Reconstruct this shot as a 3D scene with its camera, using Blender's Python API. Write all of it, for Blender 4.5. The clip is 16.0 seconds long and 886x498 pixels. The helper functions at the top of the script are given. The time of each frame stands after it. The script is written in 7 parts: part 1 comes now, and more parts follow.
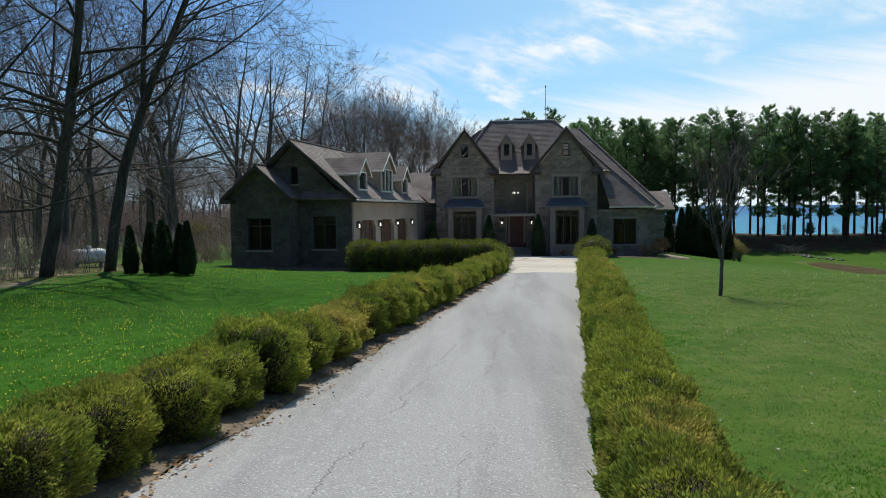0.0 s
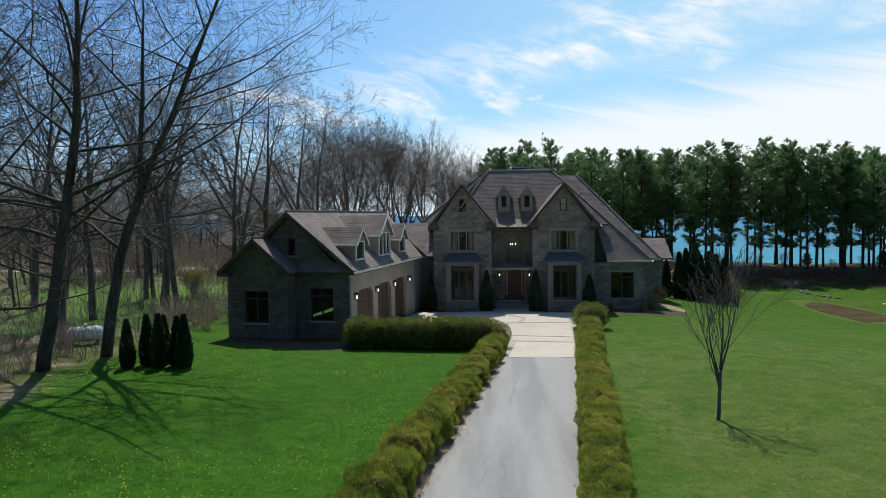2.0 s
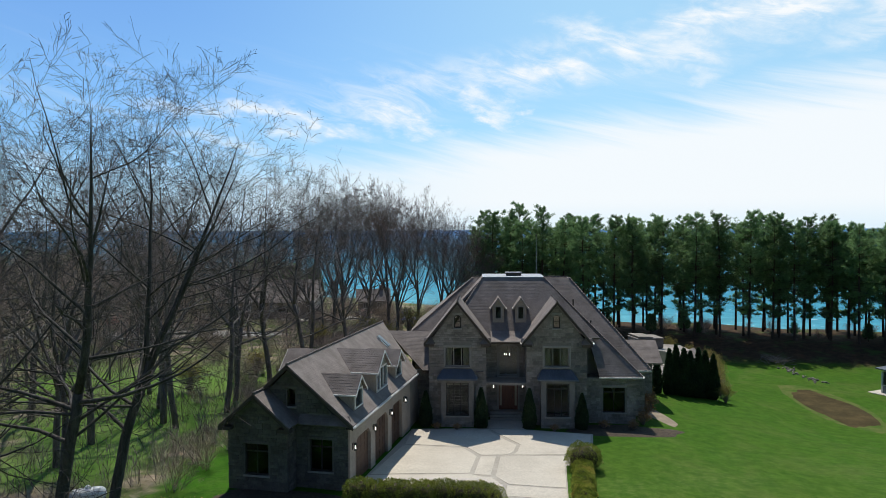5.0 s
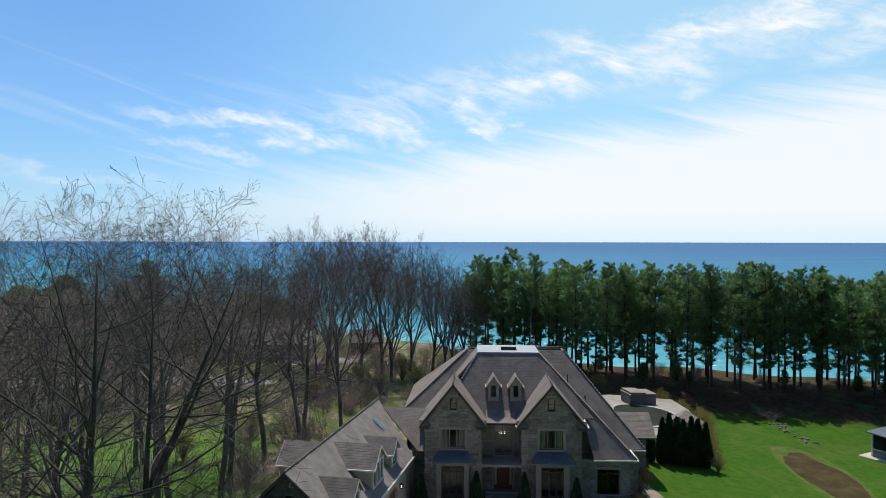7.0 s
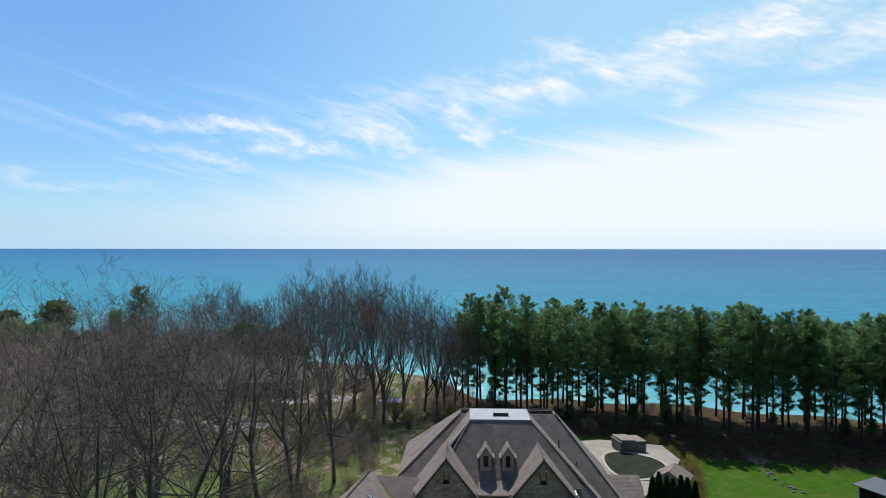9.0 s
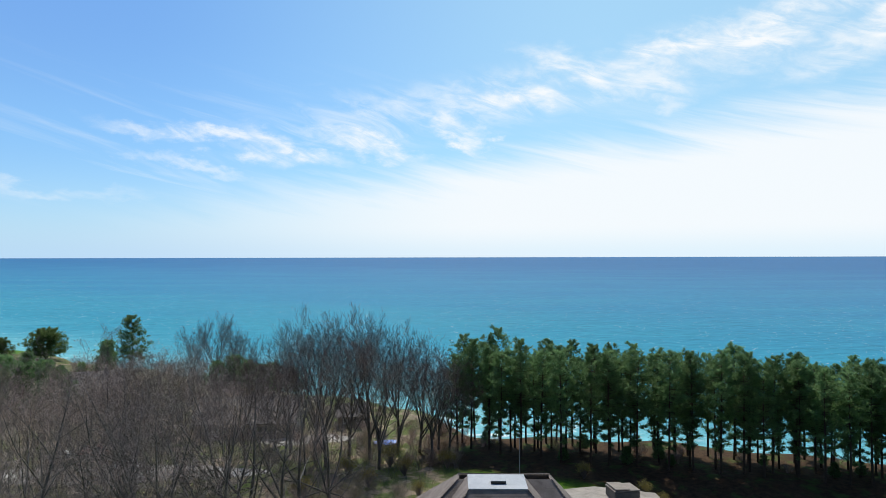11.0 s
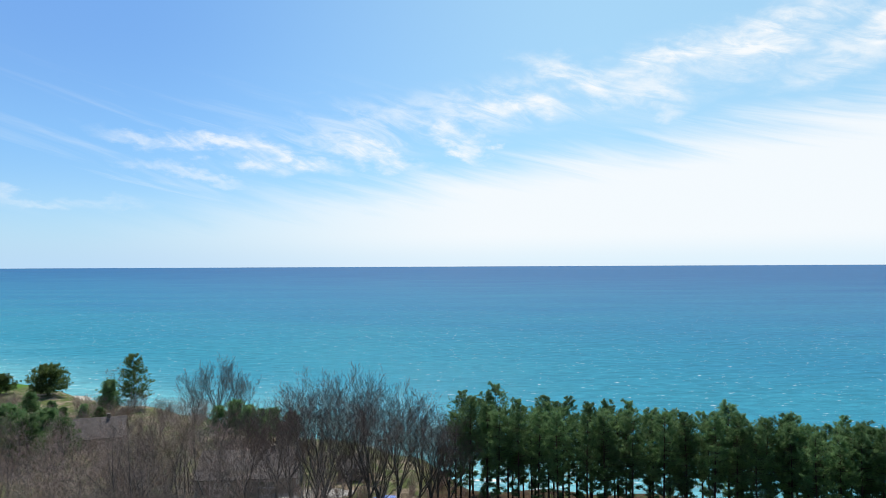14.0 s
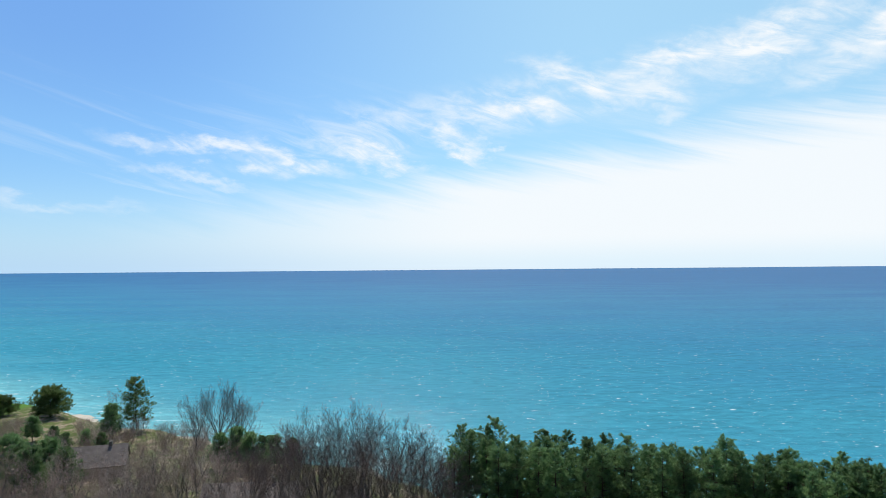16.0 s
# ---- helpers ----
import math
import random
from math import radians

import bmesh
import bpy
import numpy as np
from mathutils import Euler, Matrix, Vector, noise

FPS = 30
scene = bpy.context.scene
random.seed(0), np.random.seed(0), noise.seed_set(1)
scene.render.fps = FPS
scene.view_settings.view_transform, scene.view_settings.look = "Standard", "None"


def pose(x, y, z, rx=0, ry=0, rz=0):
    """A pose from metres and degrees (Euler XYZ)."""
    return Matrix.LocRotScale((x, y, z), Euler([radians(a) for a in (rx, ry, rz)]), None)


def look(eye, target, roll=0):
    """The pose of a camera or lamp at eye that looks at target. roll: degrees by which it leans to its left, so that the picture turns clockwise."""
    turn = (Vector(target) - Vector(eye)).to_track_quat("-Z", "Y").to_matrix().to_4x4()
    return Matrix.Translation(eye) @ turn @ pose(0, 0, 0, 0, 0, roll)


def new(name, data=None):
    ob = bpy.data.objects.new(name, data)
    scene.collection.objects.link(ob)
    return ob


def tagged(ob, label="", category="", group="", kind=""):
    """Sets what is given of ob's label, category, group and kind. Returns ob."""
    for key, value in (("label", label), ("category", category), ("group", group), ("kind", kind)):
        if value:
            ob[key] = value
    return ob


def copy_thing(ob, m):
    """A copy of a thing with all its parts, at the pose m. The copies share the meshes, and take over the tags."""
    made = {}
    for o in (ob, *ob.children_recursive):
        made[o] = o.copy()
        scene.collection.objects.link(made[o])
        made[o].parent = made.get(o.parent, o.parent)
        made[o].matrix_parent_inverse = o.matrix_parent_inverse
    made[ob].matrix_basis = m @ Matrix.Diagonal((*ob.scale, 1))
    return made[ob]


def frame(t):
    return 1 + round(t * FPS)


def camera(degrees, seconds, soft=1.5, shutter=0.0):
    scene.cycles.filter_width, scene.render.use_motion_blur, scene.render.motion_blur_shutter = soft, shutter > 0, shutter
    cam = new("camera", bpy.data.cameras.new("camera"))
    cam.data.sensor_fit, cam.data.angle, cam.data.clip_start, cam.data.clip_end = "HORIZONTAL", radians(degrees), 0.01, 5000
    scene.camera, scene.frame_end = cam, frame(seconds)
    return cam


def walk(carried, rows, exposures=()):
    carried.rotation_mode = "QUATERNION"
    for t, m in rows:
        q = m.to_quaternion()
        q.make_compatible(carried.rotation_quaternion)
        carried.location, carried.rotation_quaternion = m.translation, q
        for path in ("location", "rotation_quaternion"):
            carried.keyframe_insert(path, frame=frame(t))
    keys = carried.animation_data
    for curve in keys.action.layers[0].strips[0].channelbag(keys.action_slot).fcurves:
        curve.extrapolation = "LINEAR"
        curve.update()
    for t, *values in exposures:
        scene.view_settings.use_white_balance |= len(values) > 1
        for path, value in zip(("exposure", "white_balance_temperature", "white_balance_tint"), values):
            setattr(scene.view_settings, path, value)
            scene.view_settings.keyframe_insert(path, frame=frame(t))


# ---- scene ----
cam = camera(65.3, 16.0, soft=0.8)
PATH = [
    (0, (0.834, 0.667, 2.526), (0.68, 2.658, 2.414), -0.6),
    (0.5, (0.842, 0.741, 3.061), (0.688, 2.732, 2.952), -0.6),
    (1, (0.858, 0.784, 3.851), (0.705, 2.775, 3.748), -0.65),
    (1.5, (0.862, 0.82, 4.921), (0.713, 2.812, 4.822), -0.7),
    (2, (0.86, 0.883, 6.125), (0.713, 2.876, 6.031), -0.65),
    (2.5, (0.8, 0.93, 7.374), (0.66, 2.924, 7.284), -0.5),
    (3, (0.704, 0.93, 8.605), (0.569, 2.924, 8.522), -0.4),
    (3.5, (0.618, 0.845, 9.912), (0.487, 2.839, 9.835), -0.35),
    (4, (0.57, 0.661, 11.268), (0.445, 2.656, 11.197), -0.3),
    (4.5, (0.58, 0.421, 12.613), (0.458, 2.417, 12.55), -0.3),
    (7, (0.17, -0.052, 19.497), (0.077, 1.946, 19.473), 0.1),
    (7.5, (0.161, -0.125, 20.784), (0.074, 1.873, 20.771), 0.1),
    (8, (0.136, -0.365, 22.165), (0.055, 1.633, 22.155), 0.1),
    (8.5, (0.1, -0.591, 23.537), (0.025, 1.407, 23.53), 0.05),
    (9, (0.04, -0.756, 24.901), (-0.027, 1.243, 24.895), 0.05),
    (9.5, (0.0, -0.952, 26.237), (-0.059, 1.047, 26.241), 0.0),
    (12, (-1.0, -2.421, 33.424), (-1.03, -0.422, 33.449), -0.15),
    (12.5, (-0.98, -2.828, 34.829), (-1.011, -0.828, 34.862), -0.15),
    (13, (-0.834, -3.252, 36.287), (-0.866, -1.253, 36.319), -0.2),
    (13.5, (-0.62, -3.626, 37.635), (-0.655, -1.627, 37.674), -0.22),
    (14, (-0.409, -3.938, 39.034), (-0.444, -1.938, 39.073), -0.27),
    (14.5, (-0.187, -4.193, 40.375), (-0.224, -2.194, 40.421), -0.3),
    (15, (-0.023, -4.426, 41.764), (-0.061, -2.427, 41.807), -0.37),
    (15.5, (0.081, -4.617, 43.149), (0.042, -2.618, 43.199), -0.42),
    (16, (0.214, -4.705, 44.558), (0.173, -2.706, 44.604), -0.5),
]
walk(cam, [(t, look(eye, target, roll)) for t, eye, target, roll in PATH])

# ---- daylight: sun ahead and a little west of the drive, thin cloud over the lake ----
SUN_EL, SUN_AZ = radians(57.5), radians(-8.5)          # azimuth from +y towards +x
sun_dir = Vector((math.sin(SUN_AZ) * math.cos(SUN_EL), math.cos(SUN_AZ) * math.cos(SUN_EL), math.sin(SUN_EL)))
sun = new("sun", bpy.data.lights.new("sun", "SUN"))
sun.data.energy, sun.data.angle, sun.data.color = 4.3, radians(0.55), (1.0, 0.94, 0.83)
sun.matrix_world = look(sun_dir * 100, (0, 0, 0))
scene.view_settings.exposure = 0.0


class N:
    """A small node builder."""

    def __init__(self, tree):
        self.t = tree
        tree.nodes.clear()

    def n(self, kind, sets=None, **ins):
        nd = self.t.nodes.new(kind)
        for k, v in (sets or {}).items():
            setattr(nd, k, v)
        for k, v in ins.items():
            key = int(k[1:]) if k[0] == "i" and k[1:].isdigit() else k.replace("_", " ")
            self.link(v, nd.inputs[key])
        return nd

    def link(self, v, sock):
        if isinstance(v, bpy.types.NodeSocket):
            self.t.links.new(v, sock)
        elif isinstance(v, bpy.types.Node):
            self.t.links.new(v.outputs[0], sock)
        else:
            sock.default_value = v

    def math(self, op, a, b=0.0, c=0.0, clamp=False):
        return self.n("ShaderNodeMath", {"operation": op, "use_clamp": clamp}, i0=a, i1=b, i2=c).outputs[0]

    def smooth(self, x, a, b, lo=0.0, hi=1.0):
        return self.n("ShaderNodeMapRange", {"interpolation_type": "SMOOTHSTEP"}, i0=x, i1=a, i2=b, i3=lo, i4=hi).outputs[0]

    def mix(self, f, a, b, blend="MIX"):
        nd = self.n("ShaderNodeMix", {"data_type": "RGBA", "blend_type": blend})
        self.link(f, nd.inputs[0])
        self.link(a if not isinstance(a, tuple) else (*a[:3], 1), nd.inputs[6])
        self.link(b if not isinstance(b, tuple) else (*b[:3], 1), nd.inputs[7])
        return nd.outputs[2]

    def noise(self, vec, scale, detail=4.0, rough=0.55, dist=0.0):
        nd = self.n("ShaderNodeTexNoise", None, Scale=scale, Detail=detail, Roughness=rough, Distortion=dist)
        if vec is not None:
            self.link(vec, nd.inputs["Vector"])
        return nd.outputs[0]

    def scaled(self, vec, s, rot=(0, 0, 0)):
        return self.n("ShaderNodeMapping", None, Vector=vec, Scale=s, Rotation=rot).outputs[0]


# wisps of cloud: azimuth, elevation, half length, half thickness, turn, density
WISPS = [(-18.5, 9.0, 5.5, 0.55, -9, 0.75), (-13.0, 8.7, 3.4, 0.6, -14, 0.95), (-21.0, 7.2, 3.6, 0.4, -7, 0.5), (-6.5, 9.3, 3.2, 0.75, -22, 0.95),
         (0.4, 10.0, 2.4, 0.65, -34, 0.85), (-5.0, 12.3, 3.6, 0.5, -12, 0.4), (2.6, 12.4, 2.3, 1.0, 6, 0.9), (6.2, 13.1, 2.3, 0.8, 5, 0.95),
         (10.8, 14.5, 2.9, 0.85, -15, 1.0), (16.4, 13.4, 3.4, 1.2, -8, 0.75), (17.0, 15.8, 4.2, 0.9, 9, 0.9), (24.2, 16.2, 4.6, 1.3, 13, 1.0),
         (29.5, 14.2, 3.4, 1.1, 8, 0.65), (34.0, 16.2, 3.6, 1.3, 22, 0.95), (-30.5, 4.7, 4.0, 0.35, -4, 0.35)]


def build_world():
    world = bpy.data.worlds.new("sky")
    scene.world = world
    world.use_nodes = True
    g = N(world.node_tree)
    sky = g.n("ShaderNodeTexSky", {"sky_type": "NISHITA", "sun_disc": False, "sun_elevation": SUN_EL, "sun_rotation": SUN_AZ,
                                   "air_density": 1.0, "dust_density": 0.6, "ozone_density": 1.6, "altitude": 200})
    d = g.n("ShaderNodeTexCoord").outputs["Generated"]
    xyz = g.n("ShaderNodeSeparateXYZ", None, i0=d)
    deg = 180 / math.pi
    az = g.math("MULTIPLY", g.math("ARCTAN2", xyz.outputs[0], xyz.outputs[1]), deg)
    el = g.math("MULTIPLY", g.math("ARCSINE", xyz.outputs[2]), deg)
    flat = g.n("ShaderNodeCombineXYZ", None, i0=az, i1=el, i2=0.0).outputs[0]
    turned = g.n("ShaderNodeMapping", None, Vector=flat, Rotation=(0, 0, radians(14))).outputs[0]
    # soft sheet of cloud low over the lake, thicker to the right
    big = g.noise(g.scaled(turned, (0.03, 0.16, 1)), 1.0, 4, 0.55)
    top = g.math("ADD", g.math("MULTIPLY_ADD", g.math("MINIMUM", az, 45.0), 0.135, 7.3), g.math("MULTIPLY_ADD", big, 4.0, -2.0))
    edge = g.noise(g.scaled(turned, (0.07, 0.9, 1)), 1.0, 6, 0.6, 0.6)
    over = g.math("ADD", g.math("SUBTRACT", el, top), g.math("MULTIPLY_ADD", edge, 5.0, -2.5))
    bank = g.smooth(over, 1.8, -2.6, 0.0, 0.94)
    leftward = g.math("MULTIPLY", g.smooth(az, -34.0, 4.0), g.smooth(az, 85.0, 45.0))
    low = g.smooth(el, -0.2, 2.5, 0.62, 1.0)
    bank = g.math("MULTIPLY", g.math("MULTIPLY", bank, leftward), low)
    # wisps strung along a rising line, each frayed by the same winds
    fray = g.n("ShaderNodeTexNoise", None, Vector=g.scaled(flat, (0.17, 0.34, 1)), Scale=1.0, Detail=6.0, Roughness=0.62).outputs["Color"]
    fray = g.n("ShaderNodeVectorMath", {"operation": "SUBTRACT"}, i0=fray, i1=(0.5, 0.5, 0.5)).outputs[0]
    blown = g.n("ShaderNodeVectorMath", {"operation": "MULTIPLY_ADD"}, i0=fray, i1=(11.0, 5.5, 0.0), i2=flat).outputs[0]
    wisps = 0.0
    for w_az, w_el, w_long, w_thick, w_turn, w_dense in WISPS:
        here = g.n("ShaderNodeVectorMath", {"operation": "SUBTRACT"}, i0=blown, i1=(w_az, w_el, 0.0)).outputs[0]
        here = g.n("ShaderNodeMapping", {"vector_type": "TEXTURE"}, Vector=here, Rotation=(0, 0, radians(w_turn)), Scale=(w_long, w_thick, 1)).outputs[0]
        far_ = g.n("ShaderNodeVectorMath", {"operation": "LENGTH"}, i0=here).outputs["Value"]
        wisps = g.math("MAXIMUM", wisps, g.smooth(far_, 2.1, 0.0, 0.0, w_dense))
    comb = g.noise(g.scaled(g.n("ShaderNodeMapping", None, Vector=flat, Rotation=(0, 0, radians(17))).outputs[0], (0.22, 0.8, 1)), 1.0, 6, 0.62, 0.7)
    wisps = g.math("MULTIPLY", wisps, g.smooth(comb, 0.30, 0.66, 0.25, 1.2), clamp=True)
    off = g.math("SUBTRACT", el, g.math("MULTIPLY_ADD", az, 0.165, 12.0))        # thin veil that joins them
    sheer = g.math("MULTIPLY", g.smooth(g.math("ABSOLUTE", off), 3.4, 0.4), g.math("MULTIPLY", g.smooth(az, -26.0, -2.0), g.smooth(az, 75.0, 40.0)))
    wisps = g.math("MAXIMUM", wisps, g.math("MULTIPLY", sheer, g.smooth(comb, 0.36, 0.72, 0.0, 0.65)))
    streak = g.noise(g.scaled(turned, (0.04, 0.55, 1)), 1.0, 5, 0.6, 0.5)
    thin = g.math("MULTIPLY", g.smooth(streak, 0.52, 0.8), g.math("MULTIPLY", g.smooth(el, 3.0, 6.0), g.smooth(el, 16.0, 9.0)))
    cover = g.math("MAXIMUM", bank, g.math("MAXIMUM", wisps, g.math("MULTIPLY", thin, 0.5)), clamp=True)
    sky_lit = g.n("ShaderNodeVectorMath", {"operation": "MULTIPLY"}, i0=sky.outputs[0], i1=SKY_TINT).outputs[0]
    lakeward = g.smooth(g.math("ABSOLUTE", az), 110.0, 50.0, 0.25, 1.0)
    haze = g.mix(g.math("MULTIPLY", g.smooth(el, 10.0, -2.0), lakeward), sky_lit, (0.50, 0.72, 0.95))
    haze = g.mix(g.math("MULTIPLY", g.smooth(az, 6.0, -40.0, 0.0, 0.5), g.smooth(el, 1.0, 8.0)), haze, (0.26, 0.52, 0.90))
    haze = g.mix(g.math("MULTIPLY", g.smooth(az, -8.0, -34.0, 0.0, 0.5), g.smooth(el, 8.0, 19.0)), haze, (0.16, 0.36, 0.84))
    veil = g.math("MULTIPLY", g.smooth(az, -26.0, 14.0, 0.0, 0.60), g.smooth(az, 85.0, 45.0))
    haze = g.mix(veil, haze, (0.52, 0.84, 1.0))
    haze = g.mix(g.smooth(g.math("ABSOLUTE", az), 55.0, 125.0, 0.0, 0.85), haze, (0.065, 0.105, 0.19))
    colour = g.mix(cover, haze, (0.93, 0.97, 1.0))
    bg = g.n("ShaderNodeBackground", None, Color=colour, Strength=1.0)
    g.n("ShaderNodeOutputWorld", None, Surface=bg.outputs[0])


SKY_TINT = (0.066, 0.101, 0.128)
build_world()


# ---- materials ----
def material(name, a, b, scale=1.0, rough=0.8, bump=0.3, fine=12.0, spec=0.4, metal=0.0, stretch=(1, 1, 1), island=0.0, rand=0.0, c=None,
             transl=0.0, detail=5.0, local=False):
    """Two-scale mottled surface: a and b blended by noise, c in patches, finer grain in colour and relief."""
    m = bpy.data.materials.new(name)
    m.use_nodes = True
    g = N(m.node_tree)
    pos = g.n("ShaderNodeTexCoord").outputs["Object"] if local else g.n("ShaderNodeNewGeometry").outputs["Position"]
    p = g.scaled(pos, stretch)
    big, small = g.noise(p, scale, detail, 0.6), g.noise(p, scale * fine, 4, 0.65)
    col = g.mix(g.smooth(big, 0.3, 0.7), a, b)
    if c:
        col = g.mix(g.math("MULTIPLY", g.smooth(g.noise(p, scale * 0.37, 5, 0.6, 0.4), 0.52, 0.68), 0.8), col, c)
    col = g.mix(1.0, col, g.n("ShaderNodeCombineColor", None, i0=g.math("MULTIPLY_ADD", small, 0.9, 0.55), i1=g.math("MULTIPLY_ADD", small, 0.9, 0.55),
                              i2=g.math("MULTIPLY_ADD", small, 0.9, 0.55)).outputs[0], "MULTIPLY")
    vary = None
    if island:
        vary = g.math("MULTIPLY_ADD", g.n("ShaderNodeNewGeometry").outputs["Random Per Island"], island, 1 - island / 2)
    if rand:
        r = g.math("MULTIPLY_ADD", g.n("ShaderNodeObjectInfo").outputs["Random"], rand, 1 - rand / 2)
        vary = r if vary is None else g.math("MULTIPLY", vary, r)
    if vary is not None:
        col = g.mix(1.0, col, g.n("ShaderNodeCombineColor", None, i0=vary, i1=vary, i2=vary).outputs[0], "MULTIPLY")
    bs = g.n("ShaderNodeBsdfPrincipled", None, Base_Color=col, Roughness=rough, Metallic=metal)
    bs.inputs["Specular IOR Level"].default_value = spec
    if bump:
        bs_n = g.n("ShaderNodeBump", None, Strength=bump, Distance=0.02, Height=small)
        g.link(bs_n.outputs[0], bs.inputs["Normal"])
    out = bs.outputs[0]
    if transl:
        tr = g.n("ShaderNodeBsdfTranslucent", None, Color=col)
        out = g.n("ShaderNodeMixShader", None, i0=transl, i1=out, i2=tr.outputs[0]).outputs[0]
    g.n("ShaderNodeOutputMaterial", None, Surface=out)
    return m


def ground_material():
    """Lawn, thinning to leaf litter under the trees, bare earth and sand at the bluff."""
    m = bpy.data.materials.new("ground")
    m.use_nodes = True
    g = N(m.node_tree)
    pos = g.n("ShaderNodeNewGeometry").outputs["Position"]
    x, y, z = g.n("ShaderNodeSeparateXYZ", None, i0=pos).outputs[:3]
    n1, n2, n3 = g.noise(pos, 0.12, 5, 0.6), g.noise(pos, 1.3, 5, 0.65), g.noise(pos, 14.0, 4, 0.7)
    n4 = g.noise(pos, 0.35, 6, 0.65, 0.3)
    lush = g.mix(g.smooth(n2, 0.3, 0.7), (0.018, 0.078, 0.002), (0.036, 0.12, 0.004))
    dry = g.mix(g.smooth(n2, 0.3, 0.7), (0.066, 0.116, 0.022), (0.135, 0.16, 0.042))
    east = g.smooth(g.math("ADD", x, g.math("MULTIPLY", n4, 8.0)), 5.0, 11.0)
    near = g.smooth(g.math("ADD", y, g.math("MULTIPLY", n1, 18.0)), 64.0, 28.0)
    lawn = g.mix(g.math("MULTIPLY", g.math("MULTIPLY", east, near), g.smooth(n4, 0.30, 0.62, 0.35, 0.95)), lush, dry)
    lawn = g.mix(g.math("MULTIPLY", g.smooth(g.noise(pos, 0.16, 6, 0.7, 0.5), 0.46, 0.64), g.math("MULTIPLY", east, 0.45)), lawn, (0.12, 0.135, 0.04))
    lawn = g.mix(g.math("MULTIPLY", g.smooth(g.noise(pos, 2.6, 5, 0.7, 0.4), 0.5, 0.66), g.math("MULTIPLY", g.math("MULTIPLY", east, near), 0.7)), lawn, (0.16, 0.16, 0.07))
    lawn = g.mix(g.math("MULTIPLY", g.smooth(n4, 0.55, 0.75), 0.35), lawn, dry)
    lawn = g.mix(g.math("MULTIPLY", g.smooth(g.noise(pos, 5.0, 4, 0.7), 0.45, 0.62), 0.35), lawn, (0.072, 0.132, 0.02))
    lawn = g.mix(g.math("MULTIPLY", east, g.smooth(n1, 0.3, 0.7, 0.2, 0.6)), lawn, g.mix(g.smooth(n2, 0.3, 0.7), (0.04, 0.088, 0.005), (0.07, 0.122, 0.012)))
    litter = g.mix(g.smooth(n2, 0.35, 0.65), (0.24, 0.185, 0.135), (0.36, 0.29, 0.22))
    litter = g.mix(g.smooth(n3, 0.45, 0.7), litter, (0.17, 0.125, 0.085))
    weeds = g.mix(g.smooth(n4, 0.38, 0.54), litter, (0.095, 0.12, 0.038))
    wood = g.math("ADD", g.math("MULTIPLY", y, 0.10), g.math("ADD", x, g.math("MULTIPLY", g.math("SUBTRACT", n1, 0.5), 9.0)))
    west = g.math("MAXIMUM", g.smooth(wood, -12.5, -15.0), g.math("MULTIPLY", g.smooth(y, 52.0, 58.0), g.smooth(x, -3.0, -6.0)))
    west = g.math("MAXIMUM", west, g.math("MULTIPLY", g.smooth(y, 70.0, 76.0), g.smooth(x, 3.0, -4.0)))
    col = g.mix(west, lawn, weeds)
    glade = g.math("MULTIPLY", g.smooth(x, -19.0, -22.0), g.math("MULTIPLY", g.smooth(g.noise(pos, 0.05, 3, 0.5), 0.44, 0.52), g.smooth(y, 82.0, 66.0)))
    col = g.mix(glade, col, g.mix(g.smooth(n4, 0.3, 0.7), (0.085, 0.18, 0.02), (0.13, 0.2, 0.05)))
    col = g.mix(g.math("MULTIPLY", g.smooth(x, -139.0, -144.0), g.smooth(y, 186.0, 196.0)), col, (0.07, 0.17, 0.02))
    grove = g.smooth(g.math("ADD", g.math("MULTIPLY_ADD", x, 0.25, y), g.math("MULTIPLY", g.math("SUBTRACT", n4, 0.5), 7.0)), 98.0, 101.5)
    # brown needle duff, its colour lowered to carry the shade under the pines
    shaded_duff = g.mix(g.smooth(n2, 0.3, 0.7), (0.036, 0.023, 0.014), (0.08, 0.048, 0.028))
    grove = g.math("MULTIPLY", grove, g.smooth(x, -9.0, -4.0))
    col = g.mix(grove, col, g.mix(g.smooth(n4, 0.5, 0.7), shaded_duff, (0.06, 0.1, 0.025)))
    bluff = g.smooth(z, -2.2, -4.6)
    past = g.smooth(y, 98.0, 102.0)
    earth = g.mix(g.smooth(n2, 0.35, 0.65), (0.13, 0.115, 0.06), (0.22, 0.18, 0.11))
    # darker tone for the bluff east of x = -5, behind the pines
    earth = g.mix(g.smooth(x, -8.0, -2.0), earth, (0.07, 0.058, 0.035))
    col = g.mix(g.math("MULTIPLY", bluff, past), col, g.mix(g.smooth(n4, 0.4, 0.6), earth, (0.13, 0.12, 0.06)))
    col = g.mix(g.smooth(z, -7.2, -7.9), col, (0.50, 0.45, 0.38))
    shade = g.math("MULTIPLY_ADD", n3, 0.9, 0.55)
    col = g.mix(1.0, col, g.n("ShaderNodeCombineColor", None, i0=shade, i1=shade, i2=shade).outputs[0], "MULTIPLY")
    bs = g.n("ShaderNodeBsdfPrincipled", None, Base_Color=col, Roughness=0.95)
    bs.inputs["Specular IOR Level"].default_value = 0.1
    g.link(g.n("ShaderNodeBump", None, Strength=0.6, Distance=0.05, Height=g.math("ADD", n3, n2)).outputs[0], bs.inputs["Normal"])
    g.n("ShaderNodeOutputMaterial", None, Surface=bs.outputs[0])
    return m


